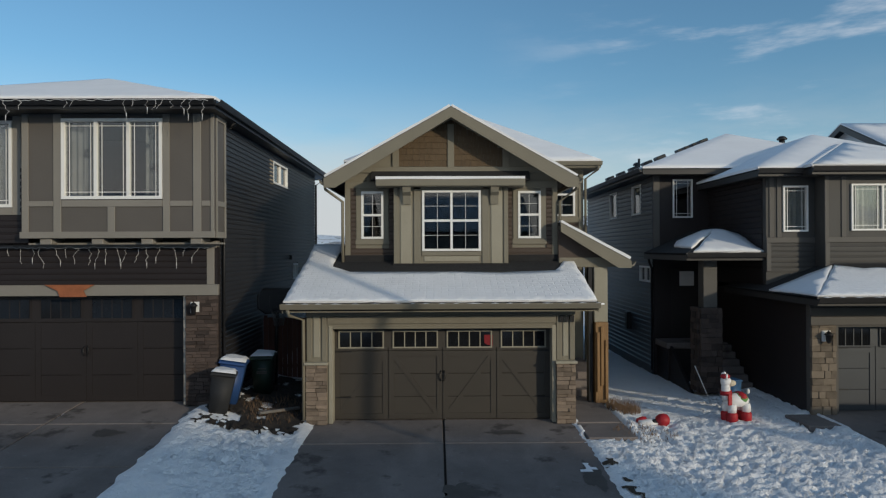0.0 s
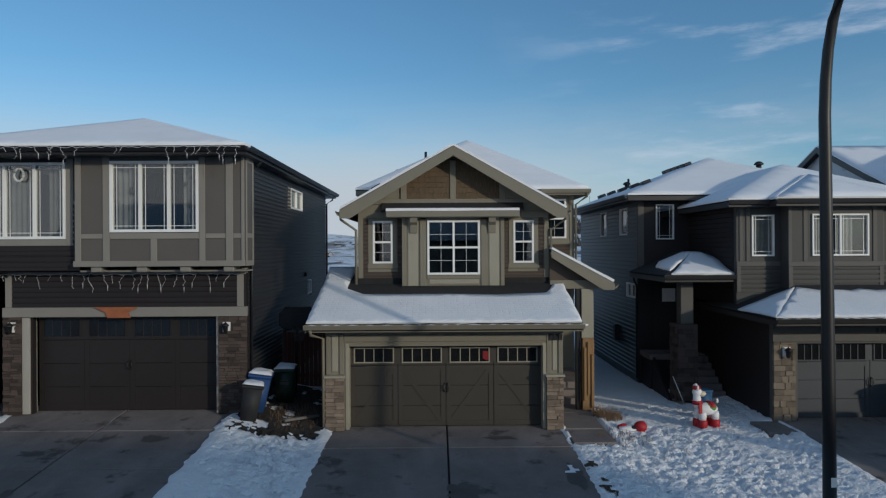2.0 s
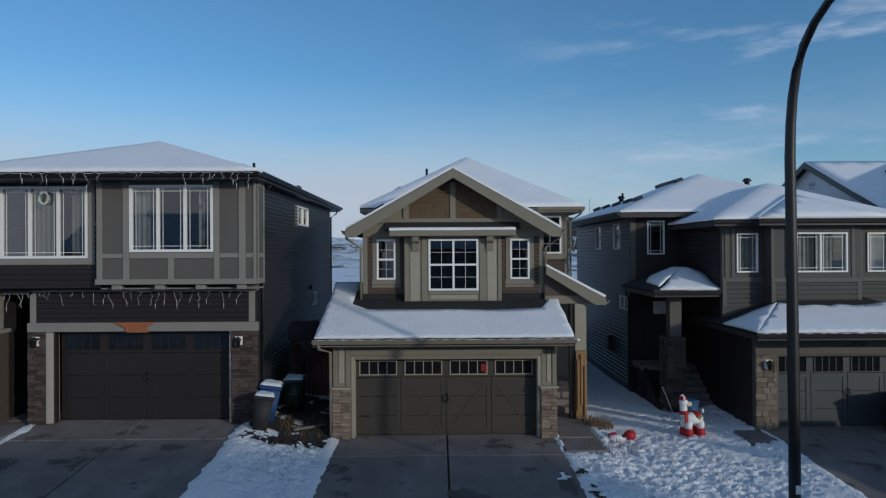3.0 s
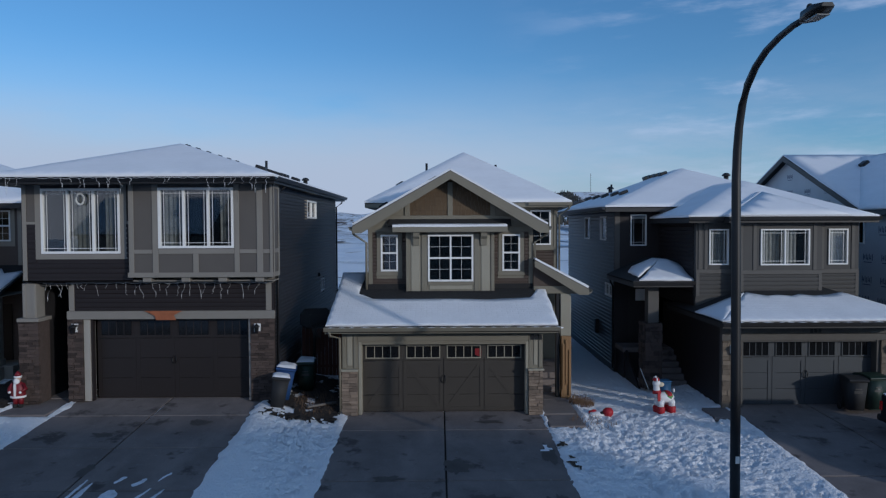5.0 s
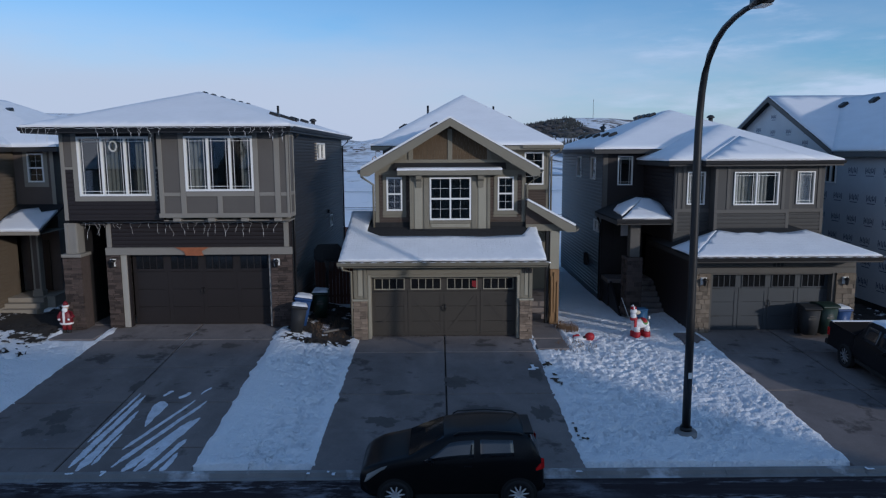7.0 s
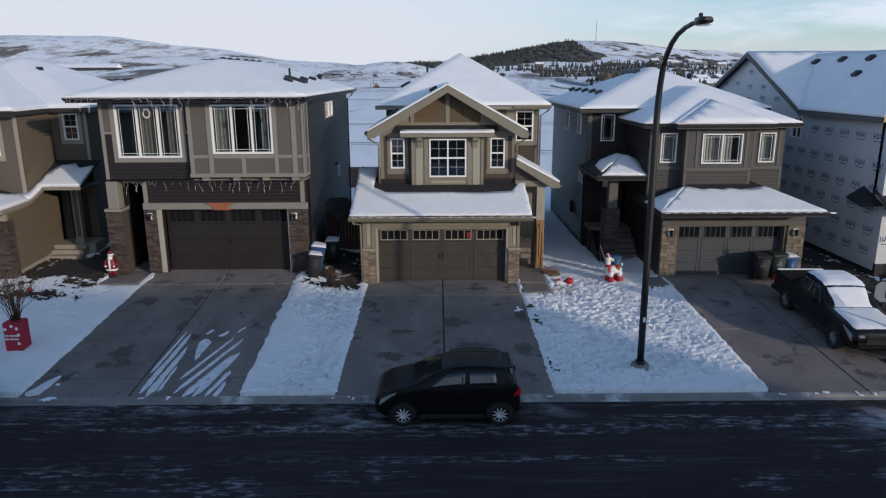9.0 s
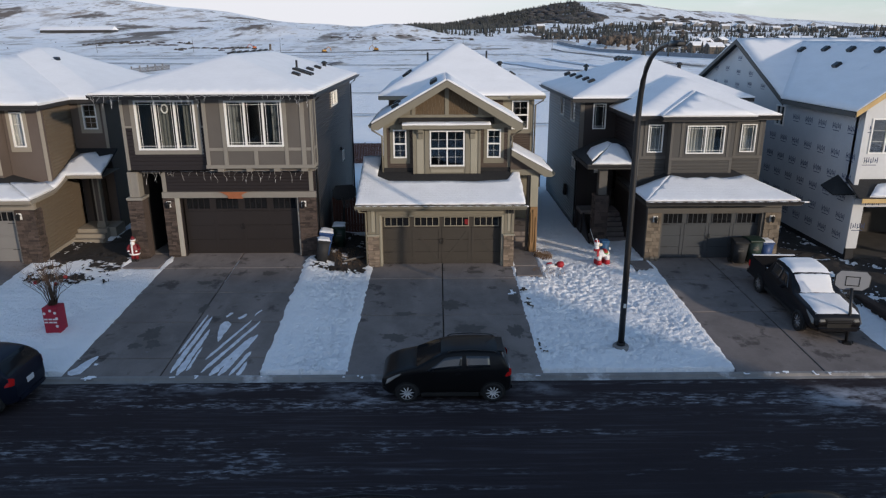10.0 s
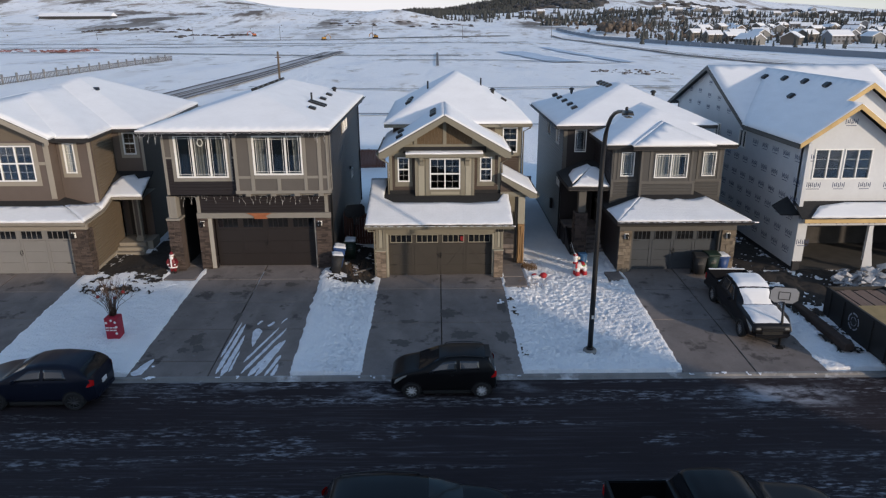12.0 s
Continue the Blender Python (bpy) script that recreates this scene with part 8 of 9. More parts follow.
for i in range(46):
    a, sp = rnd.uniform(0, 6.283), rnd.uniform(0.2, 1.0)
    h = rnd.uniform(0.9, 1.6)
    p0 = Vector((-13.12 + rnd.uniform(-0.1, 0.1), -6.12 + rnd.uniform(-0.1, 0.1), 0.62))
    p2 = p0 + Vector((sp * math.cos(a), sp * math.sin(a), h))
    p1 = (p0 + p2) / 2 - Vector((sp * math.cos(a), sp * math.sin(a), 0)) * 0.2
    tube(bm, [p0, p1, p2], 0.014, 4, 0.004)
    tips.append(p2)
    for k in range(3):
        q0 = p1 + (p2 - p1) * rnd.uniform(0.1, 0.8)
        q1 = q0 + Vector((rnd.uniform(-0.25, 0.25), rnd.uniform(-0.25, 0.25), rnd.uniform(0.15, 0.4)))
        tube(bm, [q0, q1], 0.008, 4, 0.003)
tagged(part("twig_growth", bm, TWIG, rb), kind="stuff")
for i, k in enumerate((2, 7, 11, 15, 19, 23)):
    bm = bmesh.new()
    blob(bm, tips[k] * 0.75 + Vector((-13.12, -6.12, 0.85)) * 0.25, (0.07, 0.07, 0.07), 0, 2)
    part("bauble", bm, RED if i % 2 else WHITECLOTH, rb)
rb.location.x += 0.14
rb.location.y += 0.22


# icicle lights on the dark house
def icicles(label, x0, x1, y, z, drop, seed, gaps):
    rnd = random.Random(seed)
    bm = bmesh.new()
    x = x0
    pts = []
    while x < x1:
        pts.append((x, y + rnd.uniform(-0.01, 0.01), z + rnd.uniform(-0.03, 0.015)))
        x += 0.09
    tube(bm, pts, 0.006, 4)
    x = x0 + 0.1
    while x < x1:
        if not any(a < x < b for a, b in gaps):
            n = rnd.choice((2, 3, 3, 4, 5))
            q = [Vector((x, y, z))]
            for _ in range(n):
                q.append(q[-1] + Vector((rnd.uniform(-0.07, 0.07), rnd.uniform(-0.02, 0.02), -drop * rnd.uniform(0.6, 1.2))))
            tube(bm, q, 0.004, 4)
            if rnd.random() < 0.45:
                tube(bm, [q[-1], q[-1] - Vector((0, 0, 0.14))], 0.01, 5, 0.003)
            for p in q[1:]:
                blob(bm, p, (0.007, 0.007, 0.01), 0, 1)
        x += rnd.uniform(0.12, 0.34)
    me = bpy.data.meshes.new("icicle_light_string")
    bm.to_mesh(me)
    bm.free()
    me.materials.append(ICE)
    return tagged(new("icicle_light_string", me), label, "string lights")


icicles("white wire icicle lights hung along a dark belt board", -12.2, -5.3, 0.42, 4.0, 0.085, 3, ())
icicles("white wire icicle lights tangled along a snowy eave", -13.3, -4.85, -0.88, 7.12, 0.075, 5, ((-11.9, -11.0), (-8.7, -8.1), (-7.7, -6.9)))
bm = bmesh.new()
ring = [(-10.83 + 0.12 * math.cos(t), 0.06, 6.55 + 0.16 * math.sin(t)) for t in np.linspace(0, 2 * math.pi, 21)]
tube(bm, ring, 0.03, 8)
wr = part("window_wreath", bm, CURTAIN, None)
tagged(wr, "small pale wreath hung in an upstairs window", "wreath")

# basketball stands


def hoop(label, at, rz, board_mat, height, edge_mat):
    h = thing("basketball_stand", label, "basketball hoop", (0, 0, 0))
    bm = bmesh.new()
    tube(bm, [(0, 0.1, 0.1), (0, 0.0, height * 0.6), (0, -0.25, height)], 0.05, 10)
    part("pole", bm, BLACK, h)
    bm = bmesh.new()
    prism(bm, [(-0.35, height - 0.08), (0.35, height - 0.08), (0.54, height + 0.07), (0.54, height + 0.44), (0.4, height + 0.6), (-0.4, height + 0.6), (-0.54, height + 0.44), (-0.54, height + 0.07)], "y", -0.34, -0.3)
    bd = part("backboard", bm, board_mat, h)
    bm = bmesh.new()
    loop = [(-0.35, height - 0.08), (0.35, height - 0.08), (0.54, height + 0.07), (0.54, height + 0.44), (0.4, height + 0.6), (-0.4, height + 0.6), (-0.54, height + 0.44), (-0.54, height + 0.07), (-0.35, height - 0.08)]
    tube(bm, [(x, -0.33, z) for x, z in loop], 0.032, 6)
    part("board_edge", bm, edge_mat, bd)
    for p in ((-0.23, 0.23, height + 0.06, height + 0.09), (-0.23, 0.23, height + 0.38, height + 0.41), (-0.23, -0.2, height + 0.06, height + 0.41), (0.2, 0.23, height + 0.06, height + 0.41)):
        bm = bmesh.new()
        box(bm, p[0], -0.346, p[2], p[1], -0.294, p[3])
        part("target_line", bm, edge_mat, bd)
    bm = bmesh.new()
    tube(bm, [(0.22 * math.cos(t), -0.6 + 0.22 * math.sin(t), height + 0.02) for t in np.linspace(0, 2 * math.pi, 21)], 0.012, 6)
    rim = part("hoop", bm, BLACK, h)
    bm = bmesh.new()
    for k in range(12):
        a = 2 * math.pi * k / 12
        for d in (0.5, -0.5):
            tube(bm, [(0.22 * math.cos(a), -0.6 + 0.22 * math.sin(a), height), (0.16 * math.cos(a + d), -0.6 + 0.16 * math.sin(a + d), height - 0.22), (0.13 * math.cos(a), -0.6 + 0.13 * math.sin(a), height - 0.42)], 0.006, 4)
    part("net", bm, GREYTRIM, rim)
    part("base", bbox(-0.16, 0.0, 0.0, 0.16, 0.34, 0.1, 0.04, 2), BLACK, h)
    for s in (-1, 1):
        bm = bmesh.new()
        tube(bm, [(s * 0.35, -0.45, 0.03), (s * 0.2, 0.2, 0.06)], 0.02, 6)
        part("leg", bm, BLACK, h)
    h.matrix_basis = pose(*at, 0, 0, rz) @ Matrix.Scale(0.93, 4)
    return h


hoop("portable basketball stand with a pale octagonal backboard", (13.22, -6.84, -0.44), 165, material("pale_acrylic", (0.3, 0.31, 0.33), 0.3, vary=0.08), 1.95, BLACK)
hoop("portable basketball stand with a dark backboard between houses", (-4.4, 3.0, 0.2), 20, GREYPLASTIC, 2.3, BLACK)

# fences
def fence(label, x0, x1, y, z0, height):
    f = thing("fence", label, "fence", ((x0 + x1) / 2, y, z0))
    x = x0
    while x < x1 - 0.02:
        w = min(0.14, x1 - x)
        part("slat", bbox(x + 0.004, y - 0.012, z0, x + w - 0.004, y + 0.012, z0 + height + random.uniform(-0.012, 0.012), 0.004), FENCEWOOD, f)
        x += 0.14
    for z in (0.3, height - 0.3):
        part("rail", bbox(x0, y + 0.013, z0 + z, x1, y + 0.05, z0 + z + 0.09, 0.004), FENCEWOOD, f)
    for p in np.arange(x0 + 0.05, x1, 2.4):
        part("post", bbox(p - 0.045, y + 0.051, z0, p + 0.045, y + 0.14, z0 + height + 0.06, 0.006), FENCEWOOD, f)


fence("brown stained board fence between two houses", -5.15, -3.08, 4.6, 0.2, 1.75)
fence("dark board fence across the back gardens", -9.0, -5.0, 33.5, -1.65, 1.9)
fence("dark board fence across the back gardens", -2.2, 4.6, 19.0, -0.75, 1.7)
fence("dark board fence across the back gardens", 4.7, 6.7, 17.5, -0.5, 1.6)

# soil, litter and scrub at the sides of the middle house
def patch(name, label, x0, x1, y0, y1, seed, mat, lift=0.03, thresh=0.0, cell=0.11):
    """A low ragged sheet of soil, snow or litter lying on the ground, with holes in it."""
    bm = bmesh.new()
    nx_, ny_ = int((x1 - x0) / cell), int((y1 - y0) / cell)
    grid_ = {}
    for i in range(nx_ + 1):
        for j in range(ny_ + 1):
            x, y = x0 + i * cell, y0 + j * cell
            e = min(i, nx_ - i, j, ny_ - j) / 4
            v = noise.noise((x * 1.3, y * 1.3, seed)) + 0.6 * noise.noise((x * 4 + y, y * 4, seed)) + 0.5 * noise.noise((x * 10, y * 7, seed)) + min(e, 1) * 0.5 - 0.35
            if v > thresh:
                grid_[i, j] = bm.verts.new((x + 0.04 * noise.noise((x * 9, y * 9, 1)), y + 0.04 * noise.noise((x * 9, y * 9, 2)), surface(x, y) + lift * (0.4 + min(v, 0.8)) + 0.4 * lift * noise.noise((x * 7, y * 7, 5))))
    for i, j in list(grid_):
        c = [grid_.get(k) for k in ((i, j), (i + 1, j), (i + 1, j + 1), (i, j + 1))]
        if all(c):
            bm.faces.new(c).smooth = True
    for v in [v for v in bm.verts if not v.link_faces]:
        bm.verts.remove(v)
    ob = part(name, bm, mat, None)
    return tagged(ob, label, name.replace("_", " "), kind="stuff")


def surface(x, y):
    """The level of what lies open to the sky: slab or snow."""
    if on_drive(x, y):
        for x0, x1, top, yd in DRIVES:
            if x0 <= x <= x1 and y < yd + 0.3:
                return -0.485 + (top + 0.485) * min((y + 8.85) / (8.85 + yd), 1.0) + 0.002
        return base(x, y) + 0.01
    return base(x, y) + snow_depth(x, y)


TURF = material("dead_brown_turf", (0.06, 0.046, 0.032), 0.95, vary=0.5, scale=6, fine=40, bump=0.8)
patch("bare_soil", "dark bare soil with old leaves beside the bins", -5.35, -3.05, -1.0, 4.4, 2.0, SOIL, 0.06, -0.38, 0.055)
patch("bare_soil", "dark bare soil along the drive's edge", -3.6, -3.0, -2.3, 0.2, 7.0, SOIL, 0.04, 0.0)
# two unbroken sheets that turn the ground at the porches near black
patch("bare_soil", "dark even ground before the tan porch", -16.6, -13.0, -0.35, 2.6, 51.0, SOIL, 0.02, -1.5, 0.1)
patch("bare_soil", "dark even ground in the gap between two porches", -15.0, -12.9, 2.4, 7.0, 53.0, SOIL, 0.05, -1.5, 0.1)
patch("bare_soil", "frosted soil in a planting bed", -15.8, -12.9, -0.9, 0.95, 11.0, SOIL, 0.05, 0.05, 0.05)
patch("bare_soil", "frosted soil in a planting bed", -16.4, -12.8, -2.7, -0.6, 19.0, SOIL, 0.05, 0.2, 0.05)
patch("bare_soil", "dead brown turf by the drive's edge", 3.0, 3.42, -8.4, -1.0, 5.0, TURF, 0.03, 0.02, 0.06)
patch("bare_soil", "dead brown turf beside the lawn", 3.9, 5.4, -1.6, 0.3, 9.0, material("dead_grass", (0.13, 0.095, 0.05), 0.95, vary=0.4, scale=6, fine=40, bump=0.6), 0.03, 0.42)
patch("thin_snow", "thin snow lying on the concrete drive", 2.2, 3.0, -6.5, -1.0, 4.0, SNOW, 0.008, 0.42)
patch("thin_snow", "thin snow lying on the concrete drive", -11.4, -10.2, -8.6, -6.5, 14.0, SNOW, 0.008, 0.3)


STREAKSNOW = material("worn_thin_snow", (0.7, 0.71, 0.75), 0.75, vary=0.25, scale=5, fine=25, bump=0.4)


def snow_strip(p, q, w0, w1, seed):
    """A thin band of snow that the shovel left, tapering from p to q with worn edges."""
    bm = bmesh.new()
    p, q = Vector(p), Vector(q)
    d = (q - p).normalized()
    side = Vector((-d.y, d.x))
    n = max(int((q - p).length / 0.035), 4)
    rows_ = []
    for j in range(n + 1):
        t = j / n
        w = (w0 + (w1 - w0) * t) * min(1.0, 0.25 + 6 * t, 0.25 + 6 * (1 - t))
        c = p.lerp(q, t) + side * 0.02 * noise.noise((t * 3, seed, 1))
        l = w / 2 * (1 + 0.3 * noise.noise((c.x * 4, c.y * 4, seed))) + 0.022 * noise.noise((c.x * 19, c.y * 19, seed))
        r = w / 2 * (1 + 0.3 * noise.noise((c.x * 4, c.y * 4, seed + 7))) + 0.022 * noise.noise((c.x * 19, c.y * 19, seed + 7))
        row = []
        for k in range(6):
            u = k / 5
            g = c + side * (-max(l, 0.006) * (1 - u) + max(r, 0.006) * u)
            rise = 0.001 if k in (0, 5) or j in (0, n) else 0.012 + 0.008 * noise.noise((g.x * 14, g.y * 14, seed))
            row.append(bm.verts.new((g.x, g.y, surface(g.x, g.y) + rise)))
        rows_.append(row)
    for a, b in zip(rows_, rows_[1:]):
        for k in range(5):
            bm.faces.new((a[k], a[k + 1], b[k + 1], b[k])).smooth = True
    tagged(part("snow_strip", bm, STREAKSNOW, None), "thin snow left between shovel scrapes on concrete", "snow strip", "snow left on the drive", "stuff")


for i, (p, q, w0, w1) in enumerate((
        ((-8.36, -7.5), (-8.24, -4.85), 0.1, 0.07), ((-8.22, -8.6), (-8.05, -5.0), 0.17, 0.13), ((-7.98, -8.75), (-7.85, -5.9), 0.24, 0.1), ((-7.78, -8.5), (-7.74, -7.1), 0.1, 0.05),
        ((-7.33, -6.75), (-7.44, -5.35), 0.08, 0.42), ((-7.55, -5.05), (-7.42, -4.7), 0.1, 0.16), ((-7.06, -5.2), (-6.9, -4.8), 0.16, 0.12), ((-6.58, -4.95), (-6.44, -4.5), 0.05, 0.07),
        ((-7.39, -7.85), (-6.59, -5.3), 0.12, 0.08), ((-7.3, -8.6), (-6.28, -5.35), 0.15, 0.11),
        ((-7.0, -8.8), (-6.3, -6.45), 0.24, 0.14), ((-6.74, -8.8), (-6.16, -6.3), 0.2, 0.2), ((-6.42, -8.8), (-6.1, -7.4), 0.1, 0.16), ((-6.14, -8.8), (-6.08, -8.0), 0.16, 0.1),
        ((-11.2, -8.7), (-10.85, -7.6), 0.5, 0.16))):
    snow_strip(p, q, w0, w1, 3.1 * i)

# oil and water stains lying flat on the drives
STAIN = material("wet_stain", (0.085, 0.076, 0.07), 0.7, vary=0.2, scale=4, fine=30, bump=0.05)
for x, y, a, b in ((-9.72, -6.2, 0.42, 0.55), (-9.95, -7.0, 0.28, 0.22), (-9.4, -6.9, 0.28, 0.35), (-8.55, -4.4, 0.16, 0.5), (-9.2, -2.2, 0.4, 0.2), (-6.9, -1.3, 0.35, 0.25), (0.35, -3.9, 0.4, 0.55), (-1.3, -4.6, 0.5, 0.18), (2.5, -6.0, 0.3, 0.6), (2.7, -3.2, 0.25, 0.7), (1.4, -0.7, 0.45, 0.14), (-1.6, -6.4, 0.5, 0.35), (0.9, -5.8, 0.6, 0.4)):
    bm = bmesh.new()
    n = 48
    for rr in (1.0,):
        ring = []
        for k in range(n):
            t = 2 * math.pi * k / n
            q = 0.8 + 0.5 * noise.noise((math.cos(t) * 1.4 + x, math.sin(t) * 1.4 + y, 2)) + 0.35 * noise.noise((math.cos(t) * 4 + x, math.sin(t) * 4 + y, 6))
            px_, py_ = x + a * q * math.cos(t), y + b * q * math.sin(t)
            ring.append(bm.verts.new((px_, py_, surface(px_, py_) + 0.003)))
        bm.faces.new(ring)
    tagged(part("stain", bm, STAIN, None), "dark wet stain on the concrete drive", "stain", "stains on the drives", "stuff")

# odds and ends by the side doors
bm = bmesh.new()
tube(bm, [(7.12, 2.72, 0.0), (6.88, 2.98, 0.75)], 0.014, 6)
tagged(part("leaning_pole", bm, WHITE, None), "thin pale pole leaning against the dark steps", "pole")
bm = bbox(-0.55, -0.05, 0.0, 0.55, 0.05, 0.06, 0.008)
bmesh.ops.transform(bm, matrix=pose(-3.72, 0.35, 0.2, 0, 4, 48), verts=bm.verts[:])
tagged(part("plank", bm, material("grey_weathered_board", (0.16, 0.15, 0.14), 0.9, vary=0.25, scale=4, fine=30, bump=0.2), None), "weathered grey plank lying in the dark soil", "plank")

# dead grass and shrubs
DEAD = material("dead_grass_stalks", (0.13, 0.08, 0.045), 0.9, vary=0.3, scale=6, bump=0.1)


def tuft(label, cx, cy, rx_, ry_, n, h, seed):
    rnd = random.Random(seed)
    bm = bmesh.new()
    for _ in range(n):
        a, q = rnd.uniform(0, 6.283), math.sqrt(rnd.random())
        x, y = cx + rx_ * q * math.cos(a), cy + ry_ * q * math.sin(a)
        z = surface(x, y) - 0.03
        hh = h * rnd.uniform(0.4, 1.0)
        lx, ly = rnd.uniform(-0.5, 0.5) * hh, rnd.uniform(-0.5, 0.5) * hh
        w = 0.006
        p = [bm.verts.new((x - w, y, z)), bm.verts.new((x + w, y, z)), bm.verts.new((x + lx * 0.4 + w * 0.7, y + ly * 0.4, z + hh * 0.6)), bm.verts.new((x + lx * 0.4 - w * 0.7, y + ly * 0.4, z + hh * 0.6)), bm.verts.new((x + lx, y + ly, z + hh))]
        bm.faces.new(p[:4])
        bm.faces.new((p[3], p[2], p[4]))
    return tagged(part("dead_grass", bm, DEAD, None), label, "dead grass", kind="stuff")


tuft("dry brown grass clump at the porch post", 4.5, 1.35, 0.4, 0.45, 420, 0.32, 1)
tuft("dry grass blades poking through the snow", 4.4, -0.7, 0.7, 0.6, 260, 0.14, 2)
tuft("dry weeds along the soil bed", -3.9, 0.6, 0.7, 1.2, 300, 0.25, 3)

# dump trailer and its load on the building plot
DIRTY = material("dark_trailer_steel", (0.018, 0.017, 0.017), 0.6, vary=0.25, scale=2, fine=20, bump=0.15)
tr = thing("waste_container", "black steel waste container loaded with boards on the building plot", "container", (17.6, -7.0, -0.35))
TX0, TX1, TY0, TY1, TZ0, TZ1 = 16.36, 18.8, -9.9, -4.15, -0.35, 1.02
for a in ((TX0, TY0, TZ0, TX0 + 0.08, TY1, TZ1), (TX1 - 0.08, TY0, TZ0, TX1, TY1, TZ1), (TX0 + 0.08, TY1 - 0.08, TZ0, TX1 - 0.08, TY1, TZ1), (TX0 + 0.08, TY0, TZ0, TX1 - 0.08, TY0 + 0.08, TZ1)):
    part("side_panel", bbox(*a, 0.015), DIRTY, tr)
part("bed_floor", bbox(TX0 + 0.08, TY0 + 0.08, TZ0, TX1 - 0.08, TY1 - 0.08, TZ0 + 0.08, 0.0), DIRTY, tr)
for y in np.arange(TY0 + 0.5, TY1, 0.95):
    if abs(y + 6.3) > 0.5:
        part("rib", bbox(TX0 - 0.05, y, TZ0, TX0 - 0.001, y + 0.09, TZ1 - 0.06, 0.01), DIRTY, tr)
part("top_rail", bbox(TX0 - 0.06, TY0, TZ1 - 0.08, TX0 - 0.002, TY1, TZ1 + 0.02, 0.015), DIRTY, tr)
bm = bmesh.new()
for r0, r1, n in ((0.3, 0.36, 26), (0.16, 0.19, 20)):
    for k in range(n):
        if k % 5 == 4:
            continue
        t0, t1 = 2 * math.pi * k / n, 2 * math.pi * (k + 1) / n
        bm.faces.new([bm.verts.new((TX0 - 0.004, -6.3 + r * math.cos(t), 0.36 + r * math.sin(t))) for r, t in ((r0, t0), (r1, t0), (r1, t1), (r0, t1))])
part("round_mark", bm, material("blue_white_print", (0.35, 0.38, 0.43), 0.7, vary=0.2, bump=0), tr, "round pale mark on the side")
rnd = random.Random(3)
PLANK = material("weathered_pink_plank", (0.2, 0.13, 0.1), 0.85, vary=0.25, scale=4, fine=30, bump=0.2, piece=0.3)
for i in range(8):
    x = TX0 + 0.12 + 0.28 * i
    part("board", bbox(x, -7.2 - rnd.uniform(0, 0.5), 0.86 + 0.02 * (i % 2), x + 0.25, TY1 - 0.12 - rnd.uniform(0, 0.2), 0.9 + 0.02 * (i % 2), 0.006), PLANK, tr)
part("plywood_sheet", bbox(TX0 + 0.12, -8.9, 0.93, TX1 - 0.5, -6.1, 0.96, 0.004), material("yellow_plywood", (0.34, 0.24, 0.11), 0.8, vary=0.18, scale=3, fine=30, bump=0.1), tr)
pk = tagged(part("timber_baulk", bbox(15.35, -7.6, -0.3, 15.75, -3.6, 0.02, 0.05), material("wet_brown_timber", (0.05, 0.03, 0.022), 0.85, vary=0.3, scale=4, fine=30, bump=0.3), None), "long wet brown timber baulk lying in the churned earth", "timber")
bm = bmesh.new()
for i in range(150):
    m_ = Matrix.Translation((18.3 + rnd.uniform(0, 4.5), -1.9 + rnd.gauss(0, 0.5), 0.1 + rnd.uniform(0, 0.5))) @ Euler((rnd.uniform(-0.7, 0.7), rnd.uniform(-0.7, 0.7), rnd.uniform(0, 3.1))).to_matrix().to_4x4()
    vs_ = box(bm, -rnd.uniform(0.08, 0.4), -rnd.uniform(0.05, 0.2), -0.03, rnd.uniform(0.08, 0.4), rnd.uniform(0.05, 0.2), rnd.uniform(0.0, 0.08))
    for v in vs_:
        v.co = m_ @ (v.co + Vector((rnd.uniform(-0.06, 0.06), rnd.uniform(-0.06, 0.06), rnd.uniform(-0.04, 0.04))))
tagged(part("rubble_heap", bm, material("snowy_rubble", (0.4, 0.4, 0.41), 0.9, vary=0.5, scale=4, fine=15, bump=0.5), None), "heap of snowy building rubble and torn wrap", "rubble", kind="stuff")
MUD = material("frozen_mud", (0.035, 0.028, 0.023), 0.9, vary=0.5, scale=3, fine=25, bump=0.8, dirt=(0.5, 0.51, 0.54), dirt_at=0.72)
patch("bare_soil", "dark churned earth of the building plot with a little snow", 15.1, 27.0, -3.6, 0.6, 31.0, MUD, 0.09, -1.3, 0.14)
patch("bare_soil", "bank of dark churned earth between the drive and the trailer", 15.15, 16.4, -7.6, -3.4, 33.0, MUD, 0.1, -0.05, 0.06)
patch("bare_soil", "dark trench earth along the unfinished house", 14.6, 17.3, 0.4, 13.0, 35.0, MUD, 0.08, -1.3, 0.14)
patch("frozen_slush", "frozen slush along the kerb", -3.1, 3.4, -9.02, -8.72, 41.0, SNOW, 0.03, 0.15, 0.06)
patch("frozen_slush", "frozen slush along the kerb", 8.0, 14.6, -9.02, -8.72, 43.0, SNOW, 0.03, 0.1, 0.06)
patch("frozen_slush", "frozen slush along the kerb", -12.0, -5.0, -9.02, -8.74, 45.0, SNOW, 0.025, 0.3, 0.06)

# ---- the distance ----


def level(x, y):
    return base(x, y) + hills(x, y)


